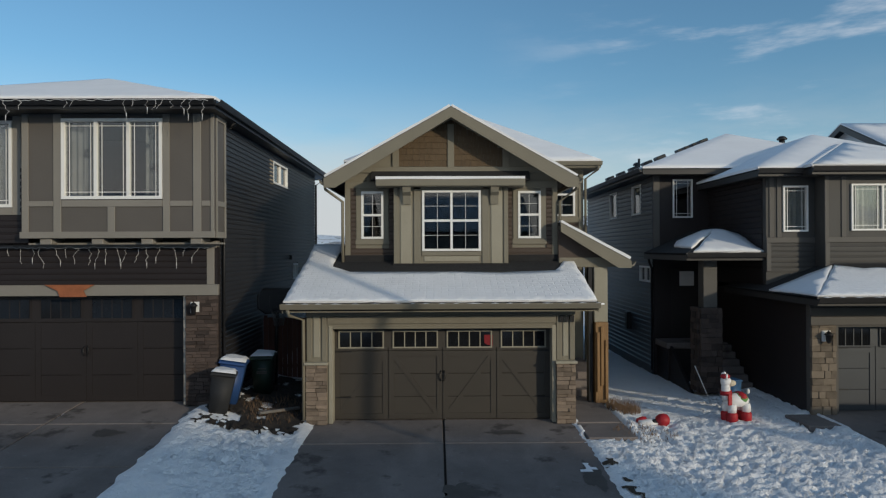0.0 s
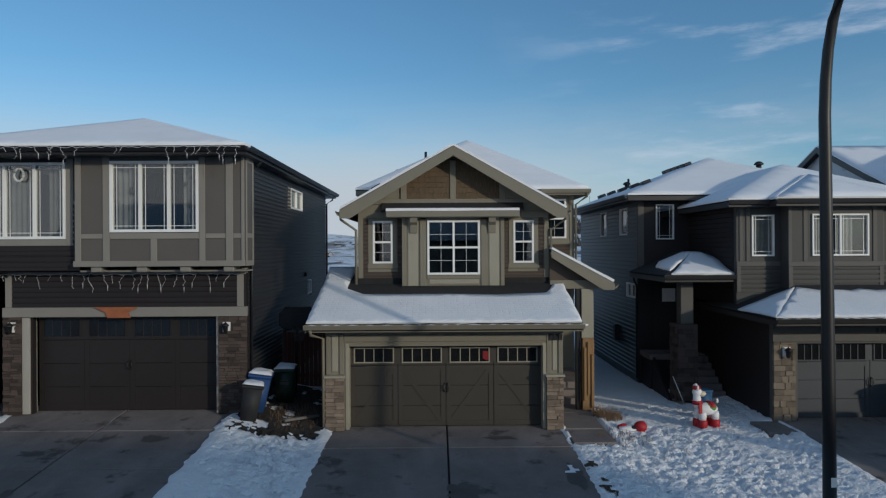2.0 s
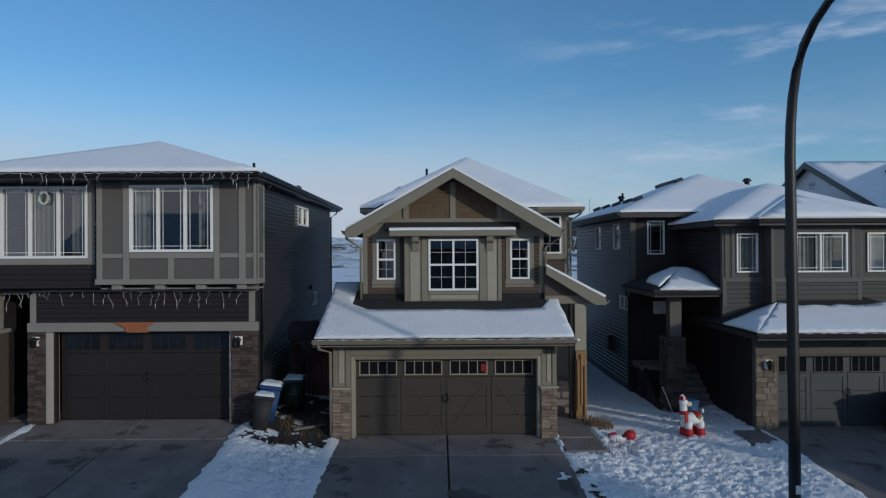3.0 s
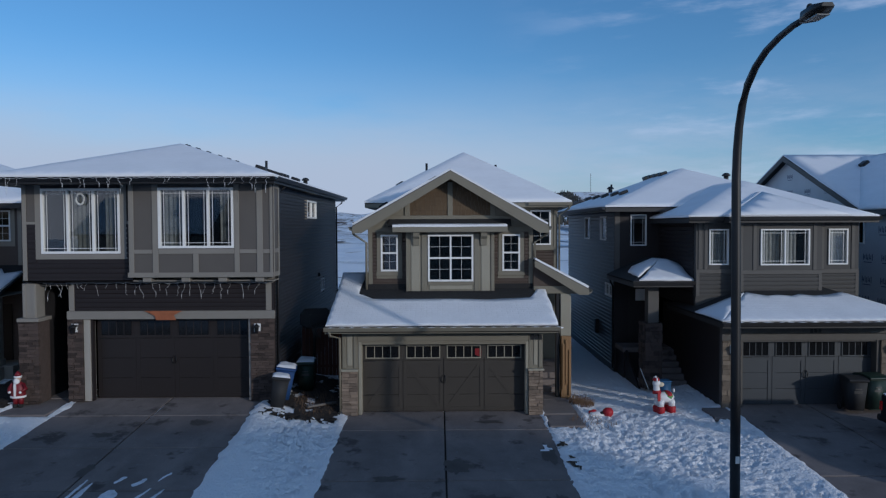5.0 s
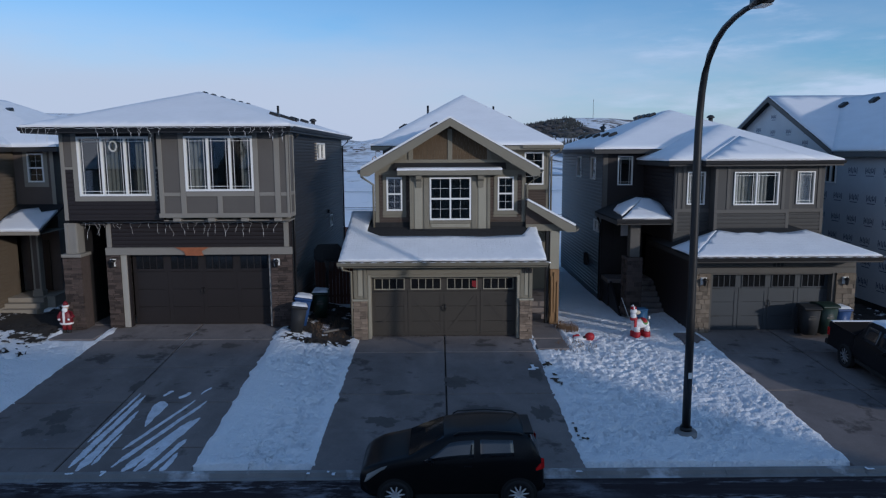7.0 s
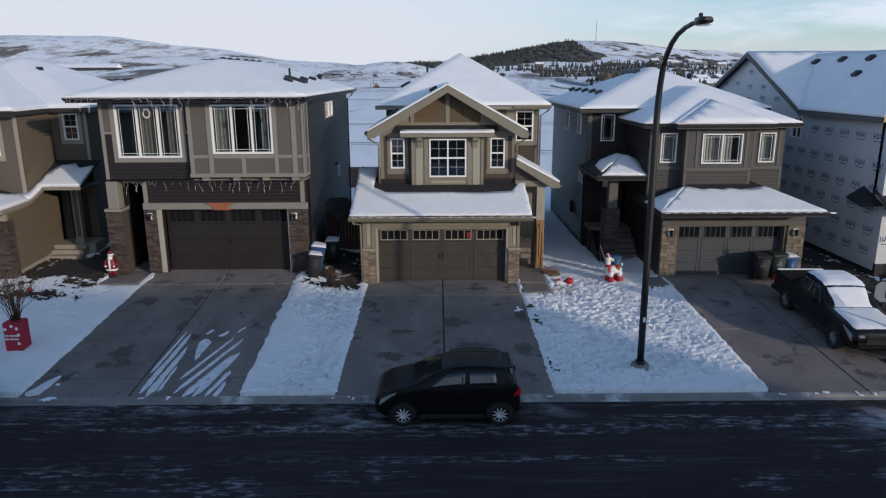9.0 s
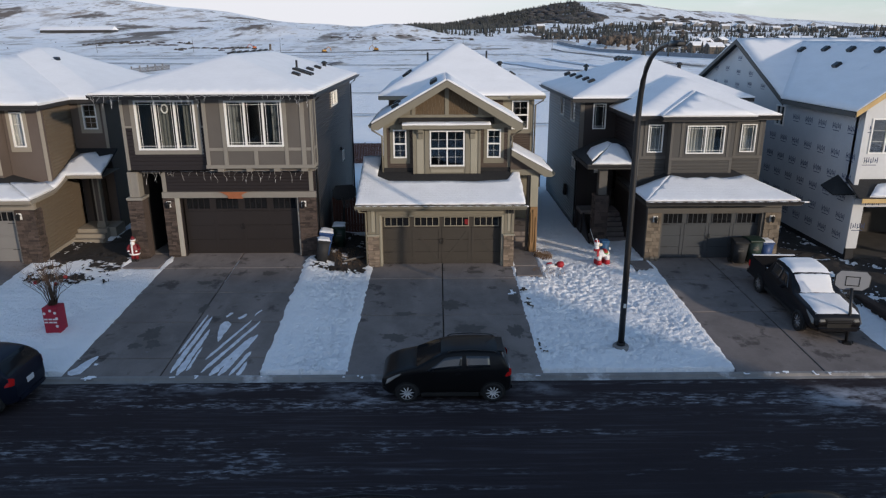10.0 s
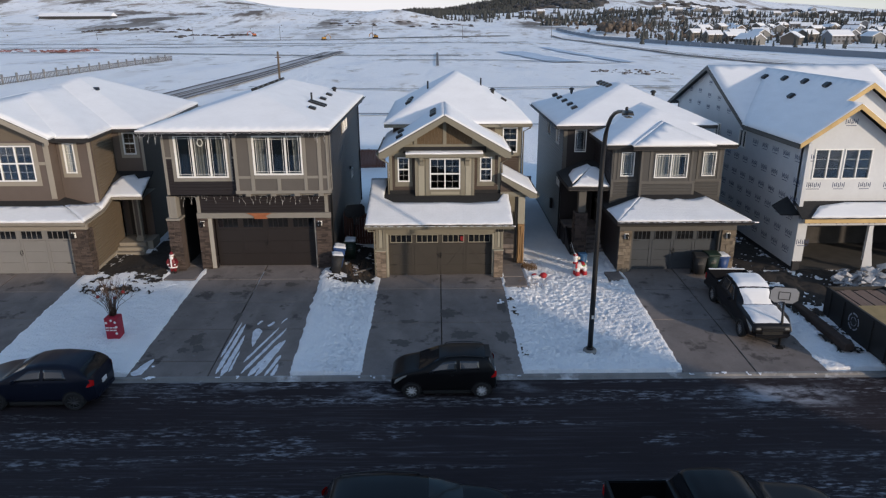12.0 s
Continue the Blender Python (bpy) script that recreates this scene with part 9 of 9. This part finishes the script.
def tree_far(bm, x, y, h, rnd, kind):
    z = level(x, y) - 0.5
    if kind == "spruce":
        n = 7
        for k in range(3):
            z0, z1, r = z + h * (0.08 + 0.27 * k), z + h * (0.5 + 0.25 * k), h * (0.22 - 0.055 * k)
            top = bm.verts.new((x, y, z1))
            ring = [bm.verts.new((x + r * rnd.uniform(0.7, 1.2) * math.cos(t), y + r * rnd.uniform(0.7, 1.2) * math.sin(t), z0 + rnd.uniform(-0.04, 0.04) * h)) for t in (6.283 * i / n for i in range(n))]
            for i in range(n):
                bm.faces.new((ring[i], ring[(i + 1) % n], top))
    else:
        for k in range(5):
            c = Vector((x + rnd.uniform(-0.25, 0.25) * h, y + rnd.uniform(-0.25, 0.25) * h, z + h * rnd.uniform(0.35, 0.8)))
            blob(bm, c, (h * 0.2, h * 0.2, h * 0.22), 0, 1, 0.5)


# spruce tone lifted and greyed: the haze of distance is in the colour
SPRUCE = material("dark_spruce", (0.048, 0.052, 0.05), 0.9, vary=0.4, scale=0.3, fine=2, bump=0)
SCRUB = material("bare_winter_scrub", (0.1, 0.078, 0.062), 0.95, vary=0.4, scale=0.3, fine=2, bump=0)
rnd = random.Random(12)
bm = bmesh.new()
for _ in range(3200):      # the wood on the hill's left flank
    x = rnd.uniform(-60, 330)
    y = rnd.uniform(1280, 1720)
    if noise.noise((x / 90, y / 90, 3)) + (330 - x) / 500 - 0.05 + (y - 1500) / 900 > 0:
        tree_far(bm, x, y, rnd.uniform(6, 11), rnd, "spruce")
tagged(part("far_wood", bm, SPRUCE, None), "dark spruce wood on a snowy hillside", "wood", kind="stuff")
bm = bmesh.new()
for _ in range(2300):
    y = rnd.uniform(300, 1300)
    x = rnd.uniform(150, 230 + y * 0.75)
    if noise.noise((x / 70, y / 40, 8)) > -0.1:
        tree_far(bm, x, y, rnd.uniform(2.5, 7), rnd, "spruce")
for _ in range(700):
    y = rnd.uniform(900, 1250)
    x = rnd.uniform(-30, 320)
    if noise.noise((x / 90, y / 50, 5)) > 0.0:
        tree_far(bm, x, y, rnd.uniform(6, 12), rnd, "spruce")
for _ in range(520):       # garden trees among the houses
    y = rnd.uniform(370, 860)
    x = rnd.uniform(0.3, 1.0) * y
    if noise.noise((x / 30, y / 30, 6)) > -0.25:
        tree_far(bm, x, y, rnd.uniform(4, 9), rnd, "spruce")
for y0, x0, x1, n_ in ((800, 120, 620, 240), (985, 60, 720, 300)):
    for _ in range(n_):
        x = rnd.uniform(x0, x1)
        if noise.noise((x / 40, y0, 2)) > -0.2:
            tree_far(bm, x, y0 + 0.06 * x + rnd.uniform(-14, 14), rnd.uniform(6, 12), rnd, "spruce")
tagged(part("far_trees", bm, SPRUCE, None), "scattered dark spruces round far houses", "trees", kind="stuff")
bm = bmesh.new()
for _ in range(480):
    y = rnd.uniform(380, 1000)
    x = rnd.uniform(130, 200 + y * 0.7)
    tree_far(bm, x, y, rnd.uniform(3, 6.5), rnd, "bush")
for _ in range(90):
    x, y = rnd.uniform(-500, -60), rnd.uniform(560, 1200)
    tree_far(bm, x, y, rnd.uniform(0.8, 2.2), rnd, "bush")
for _ in range(26):        # a stand of tall leafless trees before the suburb
    x, y = rnd.uniform(140, 172), rnd.uniform(560, 640)
    tree_far(bm, x, y, rnd.uniform(7, 12), rnd, "bush")
tagged(part("far_scrub", bm, SCRUB, None), "brown leafless scrub in the valley", "scrub", kind="stuff")

bm = bmesh.new()
for x0, x1, y0, y1, n_, w in ((-80, 330, 1300, 1720, 520, 10), (120, 460, 900, 1240, 110, 6), (380, 1000, 1240, 1560, 200, 8)):
    for _ in range(n_):
        x, y = rnd.uniform(x0, x1), rnd.uniform(y0, y1)
        if noise.noise((x / 110, y / 70, 9)) + (0.35 if w == 10 else -0.05) > 0:
            blob(bm, (x, y, level(x, y) + 1), (w * rnd.uniform(0.7, 1.7), w, w * rnd.uniform(0.25, 0.5)), 0, 1, 0.7)
# thicket greyed from brown, with distance haze put into its colour
tagged(part("far_thicket", bm, material("dark_leafless_thicket", (0.062, 0.06, 0.062), 0.95, vary=0.4, scale=0.2, fine=1.5, bump=0), None), "dark leafless thicket on far snowy slopes", "thicket", kind="stuff")

FARW = [material("far_pale_wall", (0.2, 0.195, 0.185), 0.9, vary=0.1, bump=0), material("far_tan_wall", (0.11, 0.094, 0.08), 0.9, vary=0.1, bump=0), material("far_grey_wall", (0.165, 0.171, 0.182), 0.9, vary=0.1, bump=0)]


def far_house(x, y, rz, w, d, h, mat):
    hs = thing("far_house", "small distant house with a snow-white gabled roof", "house", (0, 0, 0), "houses of the far suburb")
    bm = bmesh.new()
    box(bm, -w / 2, -d / 2, -2, w / 2, d / 2, h)
    prism(bm, [(-d / 2, h), (d / 2, h), (0, h + d * 0.28)], "x", -w / 2, w / 2)
    part("wall", bm, mat, hs)
    for s in (-1, 1):
        bm = bmesh.new()
        prism(bm, [(s * (d / 2 + 0.5), h - 0.3), (0, h + d * 0.28), (0, h + d * 0.28 + 0.4), (s * (d / 2 + 0.5), h + 0.15)], "x", -w / 2 - 0.5, w / 2 + 0.5)
        part("roof", bm, ROOFSNOW, hs)
    for x_ in np.arange(-w / 2 + 1.2, w / 2 - 1, 2.6):
        for z in (1.2, h - 1.6):
            bm = bmesh.new()
            box(bm, x_, -d / 2 - 0.06, z, x_ + 1.2, -d / 2 - 0.01, z + 1.1)
            part("window", bm, DARKROOM, hs)
    hs.matrix_basis = pose(x, y, level(x, y), 0, 0, rz)


for row, (y0, x0, x1, step) in enumerate(((380, 180, 460, 24), (440, 175, 520, 22), (510, 160, 560, 23), (590, 160, 640, 24), (680, 160, 720, 26), (780, 160, 800, 28))):
    for i, x in enumerate(np.arange(x0, x1, step)):
        if x < 0.36 * y0:
            continue
        far_house(x + rnd.uniform(-4, 4), y0 + rnd.uniform(-18, 18), rnd.uniform(-70, 110), rnd.uniform(9, 14), rnd.uniform(7, 10), rnd.uniform(3.2, 5.0), FARW[(i + row) % 3])
for i in range(22):
    far_house(rnd.uniform(120, 760), rnd.uniform(1150, 1330), rnd.choice((0, 90)), 13, 10, 5, FARW[i % 3])

# far sheds, poles, mast and machines
shed = thing("long_shed", "long low grey shed on the far slope", "shed", (0, 0, 0))
bm = bmesh.new()
box(bm, -45, -8, -3, 45, 8, 2.4)
part("wall", bm, DKTRIM, shed)
bm = bmesh.new()
prism(bm, [(-9, 2.3), (9, 2.3), (0, 6.6)], "x", -46, 46)
part("roof", bm, ROOFSNOW, shed)
shed.matrix_basis = pose(-440, 860, level(-440, 860) + 0.5, 0, 0, -4)

mast = thing("radio_mast", "thin lattice radio mast on the hilltop", "mast", (0, 0, 0))
bm = bmesh.new()
for a in range(3):
    c, s = math.cos(a * 2.094), math.sin(a * 2.094)
    tube(bm, [(1.2 * c, 1.2 * s, -2), (0.4 * c, 0.4 * s, 48)], 0.16, 4)
for z in range(0, 48, 4):
    tube(bm, [(1.0, 0, z), (-0.5, 0.86, z + 2), (-0.5, -0.86, z + 3), (1.0, 0, z + 4)], 0.08, 3)
part("lattice", bm, GREYPLASTIC, mast)
mast.matrix_basis = pose(395, 1745, level(395, 1745))

up = thing("utility_pole", "tall weathered wooden utility pole in the field", "pole", (0, 0, 0))
bm = bmesh.new()
tube(bm, [(0, 0, -0.5), (0, 0, 10.2)], 0.17, 8, 0.11)
part("pole", bm, material("weathered_pole", (0.11, 0.085, 0.06), 0.9, vary=0.2, scale=3, bump=0.2), up)
bm = bmesh.new()
box(bm, -0.3, -0.05, 9.5, 0.3, 0.05, 9.6)
part("cross_arm", bm, FENCEWOOD, up)
up.matrix_basis = pose(-17.9, 49.0, -1.6)
for i, x in enumerate((-260, -190, -120, -50, 20, 90, 160, 230)):
    q = copy_thing(up, pose(x, 520 + 10 * (i % 2), level(x, 520)))

# dark track lines and roads across the field
TRACKMAT = material("bare_track", (0.13, 0.125, 0.13), 0.9, vary=0.3, scale=0.4, fine=4, bump=0)
FIELD = "dark cleared track in the snowy field"
ROADL = "distant dark road across the field"
# strips of a darker, bluer tone than the snow, and grey ruts
BLUE_STRIP, GREYED = "bluish strip across the snowy field", "grey rutted snow under the field tracks"
LAYERS = {BLUE_STRIP: (material("blue_field_strip", (0.5, 0.58, 0.7), 0.5, vary=0.2, scale=0.3, fine=3, bump=0), 0.3), GREYED: (material("rutted_grey_snow", (0.5, 0.51, 0.54), 0.85, vary=0.35, scale=0.25, fine=2, bump=0, stretch=(1, 0.15, 1)), 0.28)}
for label, pts, w in ((FIELD, [(-51.5, 70), (-50, 103), (-47.5, 153), (-46, 230), (-45, 303)], 1.0), (FIELD, [(-48.6, 70), (-47.2, 103), (-45.2, 153), (-44.4, 215)], 1.3), (FIELD, [(-46.6, 70), (-45.4, 103), (-43.6, 153), (-42.4, 230), (-42, 290)], 0.7), (FIELD, [(-45.5, 235), (-44.6, 300)], 3.2), (FIELD, [(-53.4, 70), (-52.6, 103), (-51.5, 153), (-50.5, 230), (-50, 290)], 1.2), (FIELD, [(-50.0, 70), (-48.8, 103), (-46.6, 153), (-47.8, 230), (-49, 296)], 0.6),
                      (BLUE_STRIP, [(33, 292), (38, 250), (44, 205)], 11.0), (BLUE_STRIP, [(56, 345), (58, 280), (64, 204)], 5.0), (GREYED, [(-49.8, 68), (-49, 110), (-48, 160), (-47.4, 230), (-47.2, 300)], 8.5),
                      (ROADL, [(-420, 318), (-155, 298), (-53, 262), (10, 258)], 4.0), (ROADL, [(-420, 356), (-232, 352), (-147, 366), (-60, 392)], 5.0), (ROADL, [(-160, 512), (-84, 512), (-20, 540), (60, 560)], 9.0), (ROADL, [(-420, 430), (-120, 420), (60, 436)], 6.0),
                      (FIELD, [(-30, 74), (-6, 72), (6, 72.5)], 0.9), (FIELD, [(-15, 226), (20, 221), (60, 200)], 2.4), (FIELD, [(0.2, 188), (0.2, 282)], 0.8), (FIELD, [(-40, 118), (-8, 111), (40, 116), (90, 110)], 1.0), (FIELD, [(8, 60), (60, 63), (110, 70)], 0.7),
                      ("road with ballast along the field's edge", [(95, 560), (96, 478), (97, 254), (104, 200), (120, 156), (142, 110)], 3.2), ("road with ballast along the field's edge", [(101, 478), (102, 260), (110, 204), (127, 158), (150, 112)], 1.4)):
    bm = bmesh.new()
    prev = None
    P_ = [Vector((*p, 0)) for p in pts]
    for i in range(len(P_) - 1):
        for t in np.linspace(0, 1, 14):
            if i and t == 0:
                continue
            c = P_[i].lerp(P_[i + 1], t)
            d = (P_[i + 1] - P_[i]).normalized()
            nrm = Vector((-d.y, d.x, 0)) * w / 2 * (1 + 0.3 * noise.noise(c * 0.05))
            a, b = c + nrm, c - nrm
            row = [bm.verts.new((q.x, q.y, max(level(q.x, q.y), level(c.x, c.y)) + LAYERS.get(label, (None, 0.35))[1])) for q in (a, b)]
            if prev:
                bm.faces.new((prev[0], row[0], row[1], prev[1]))
            prev = row
    tagged(part("field_track", bm, LAYERS.get(label, (TRACKMAT,))[0], None), label, "track", kind="stuff")

# heaps of bare earth and dry brush on the far side of the field
EARTH = material("stripped_earth", (0.06, 0.052, 0.046), 0.95, vary=0.4, scale=0.3, fine=2, bump=0)
HEAPS = "dark heaps of stripped earth in the snow"
BRUSH = material("red_brown_brush", (0.2, 0.085, 0.075), 0.95, vary=0.4, scale=0.3, fine=2, bump=0)
for label, name, mat, x0, x1, y0, y1, n, h in ((HEAPS, "earth_heap", EARTH, -335, -286, 630, 690, 70, 1.3), (HEAPS, "earth_heap", EARTH, -272, -235, 630, 680, 45, 1.2), (HEAPS, "earth_heap", EARTH, -215, -160, 545, 590, 90, 1.2), (HEAPS, "earth_heap", EARTH, -120, 40, 700, 820, 60, 1.5),
                                               ("reddish dry brush along the field's edge", "dry_brush", BRUSH, -222, -170, 300, 345, 150, 0.55), ("dry weeds standing in the snow", "dry_brush", SCRUB, 42, 62, 150, 168, 60, 0.25)):
    bm = bmesh.new()
    for _ in range(n):
        x, y = rnd.uniform(x0, x1), rnd.uniform(y0, y1)
        if noise.noise((x / 30, y / 30, 4)) > -0.1:
            blob(bm, (x, y, level(x, y) + 0.1), (h * rnd.uniform(1.0, 3.5), h * rnd.uniform(1.0, 3.0), h * rnd.uniform(0.5, 1.1)), 0, 1, 0.5)
    tagged(part(name, bm, mat, None), label, name.replace("_", " "), kind="stuff")

# pale panel fence at the field's left edge
pf = thing("field_fence", "long pale panel fence with posts in the snowy field", "fence", (0, 0, 0))
fp = [Vector((-98.5 - 0.2 * i + 0.012 * i * i, 112 + i * 6.0, 0)) for i in range(21)]
for p, q in zip(fp, fp[1:]):
    zp = base(p.x, p.y)
    bm = bmesh.new()
    tube(bm, [(p.x, p.y, zp - 0.2), (p.x, p.y, zp + 2.3)], 0.25, 6)
    part("post", bm, FARW[2], pf)
    bm = bmesh.new()
    for k in range(9):
        c = p.lerp(q, (k + 0.5) / 9)
        tube(bm, [(c.x, c.y, zp), (c.x, c.y, zp + 1.6)], 0.11, 4)
    tube(bm, [(p.x, p.y, zp + 0.25), (q.x, q.y, zp + 0.25)], 0.1, 4)
    tube(bm, [(p.x, p.y, zp + 1.5), (q.x, q.y, zp + 1.5)], 0.1, 4)
    part("panel", bm, FARW[2], pf)

# sound wall along the suburb
sw = thing("barrier_wall", "long grey barrier wall before the far suburb", "wall", (0, 0, 0))
WALLG = material("far_grey_barrier", (0.22, 0.24, 0.27), 0.9, vary=0.1, bump=0)
pts = [(112, 640), (125, 480), (140, 330), (159, 218), (190, 120)]
for (xa, ya), (xb, yb) in zip(pts, pts[1:]):
    n = 12
    for k in range(n):
        a, b = Vector((xa, ya, 0)).lerp(Vector((xb, yb, 0)), k / n), Vector((xa, ya, 0)).lerp(Vector((xb, yb, 0)), (k + 0.97) / n)
        bm = bmesh.new()
        z = level(a.x, a.y)
        v = [bm.verts.new(p) for p in ((a.x, a.y, z - 1), (b.x, b.y, z - 1), (b.x, b.y, z + 2.3), (a.x, a.y, z + 2.3))]
        bm.faces.new(v)
        r = bmesh.ops.extrude_face_region(bm, geom=bm.faces[:])
        for g in r["geom"]:
            if isinstance(g, bmesh.types.BMVert):
                g.co.y += 0.4
        bmesh.ops.recalc_face_normals(bm, faces=bm.faces[:])
        part("panel", bm, WALLG, sw)


def digger(x, y, rz, mat):
    d = thing("excavator", "small yellow excavator parked in the snowy field", "excavator", (0, 0, 0), "machines in the field")
    for s in (-1, 1):
        part("track", bbox(-2, s * 1.1 - 0.3, 0, 2, s * 1.1 + 0.3, 0.9, 0.25, 2), RUBBER, d)
    part("cab", bbox(-1.6, -1.2, 0.9, 1.2, 1.2, 2.2, 0.15), mat, d)
    part("cab", bbox(-0.2, -1.2, 2.2, 1.2, 0.0, 3.2, 0.1), CARGLASS, d)
    bm = bmesh.new()
    tube(bm, [(1.0, 0.4, 1.8), (3.0, 0.4, 4.0), (5.0, 0.4, 3.0), (5.4, 0.4, 1.0)], 0.28, 6)
    part("boom", bm, mat, d)
    d.matrix_basis = pose(x, y, level(x, y) + 0.2, 0, 0, rz)


YEL = material("machine_yellow", (0.4, 0.2, 0.03), 0.6, vary=0.2, bump=0)
digger(-84, 505, 30, YEL)
digger(-48, 534, 160, YEL)
digger(-150, 560, 200, material("machine_orange", (0.4, 0.1, 0.03), 0.6, vary=0.2, bump=0))
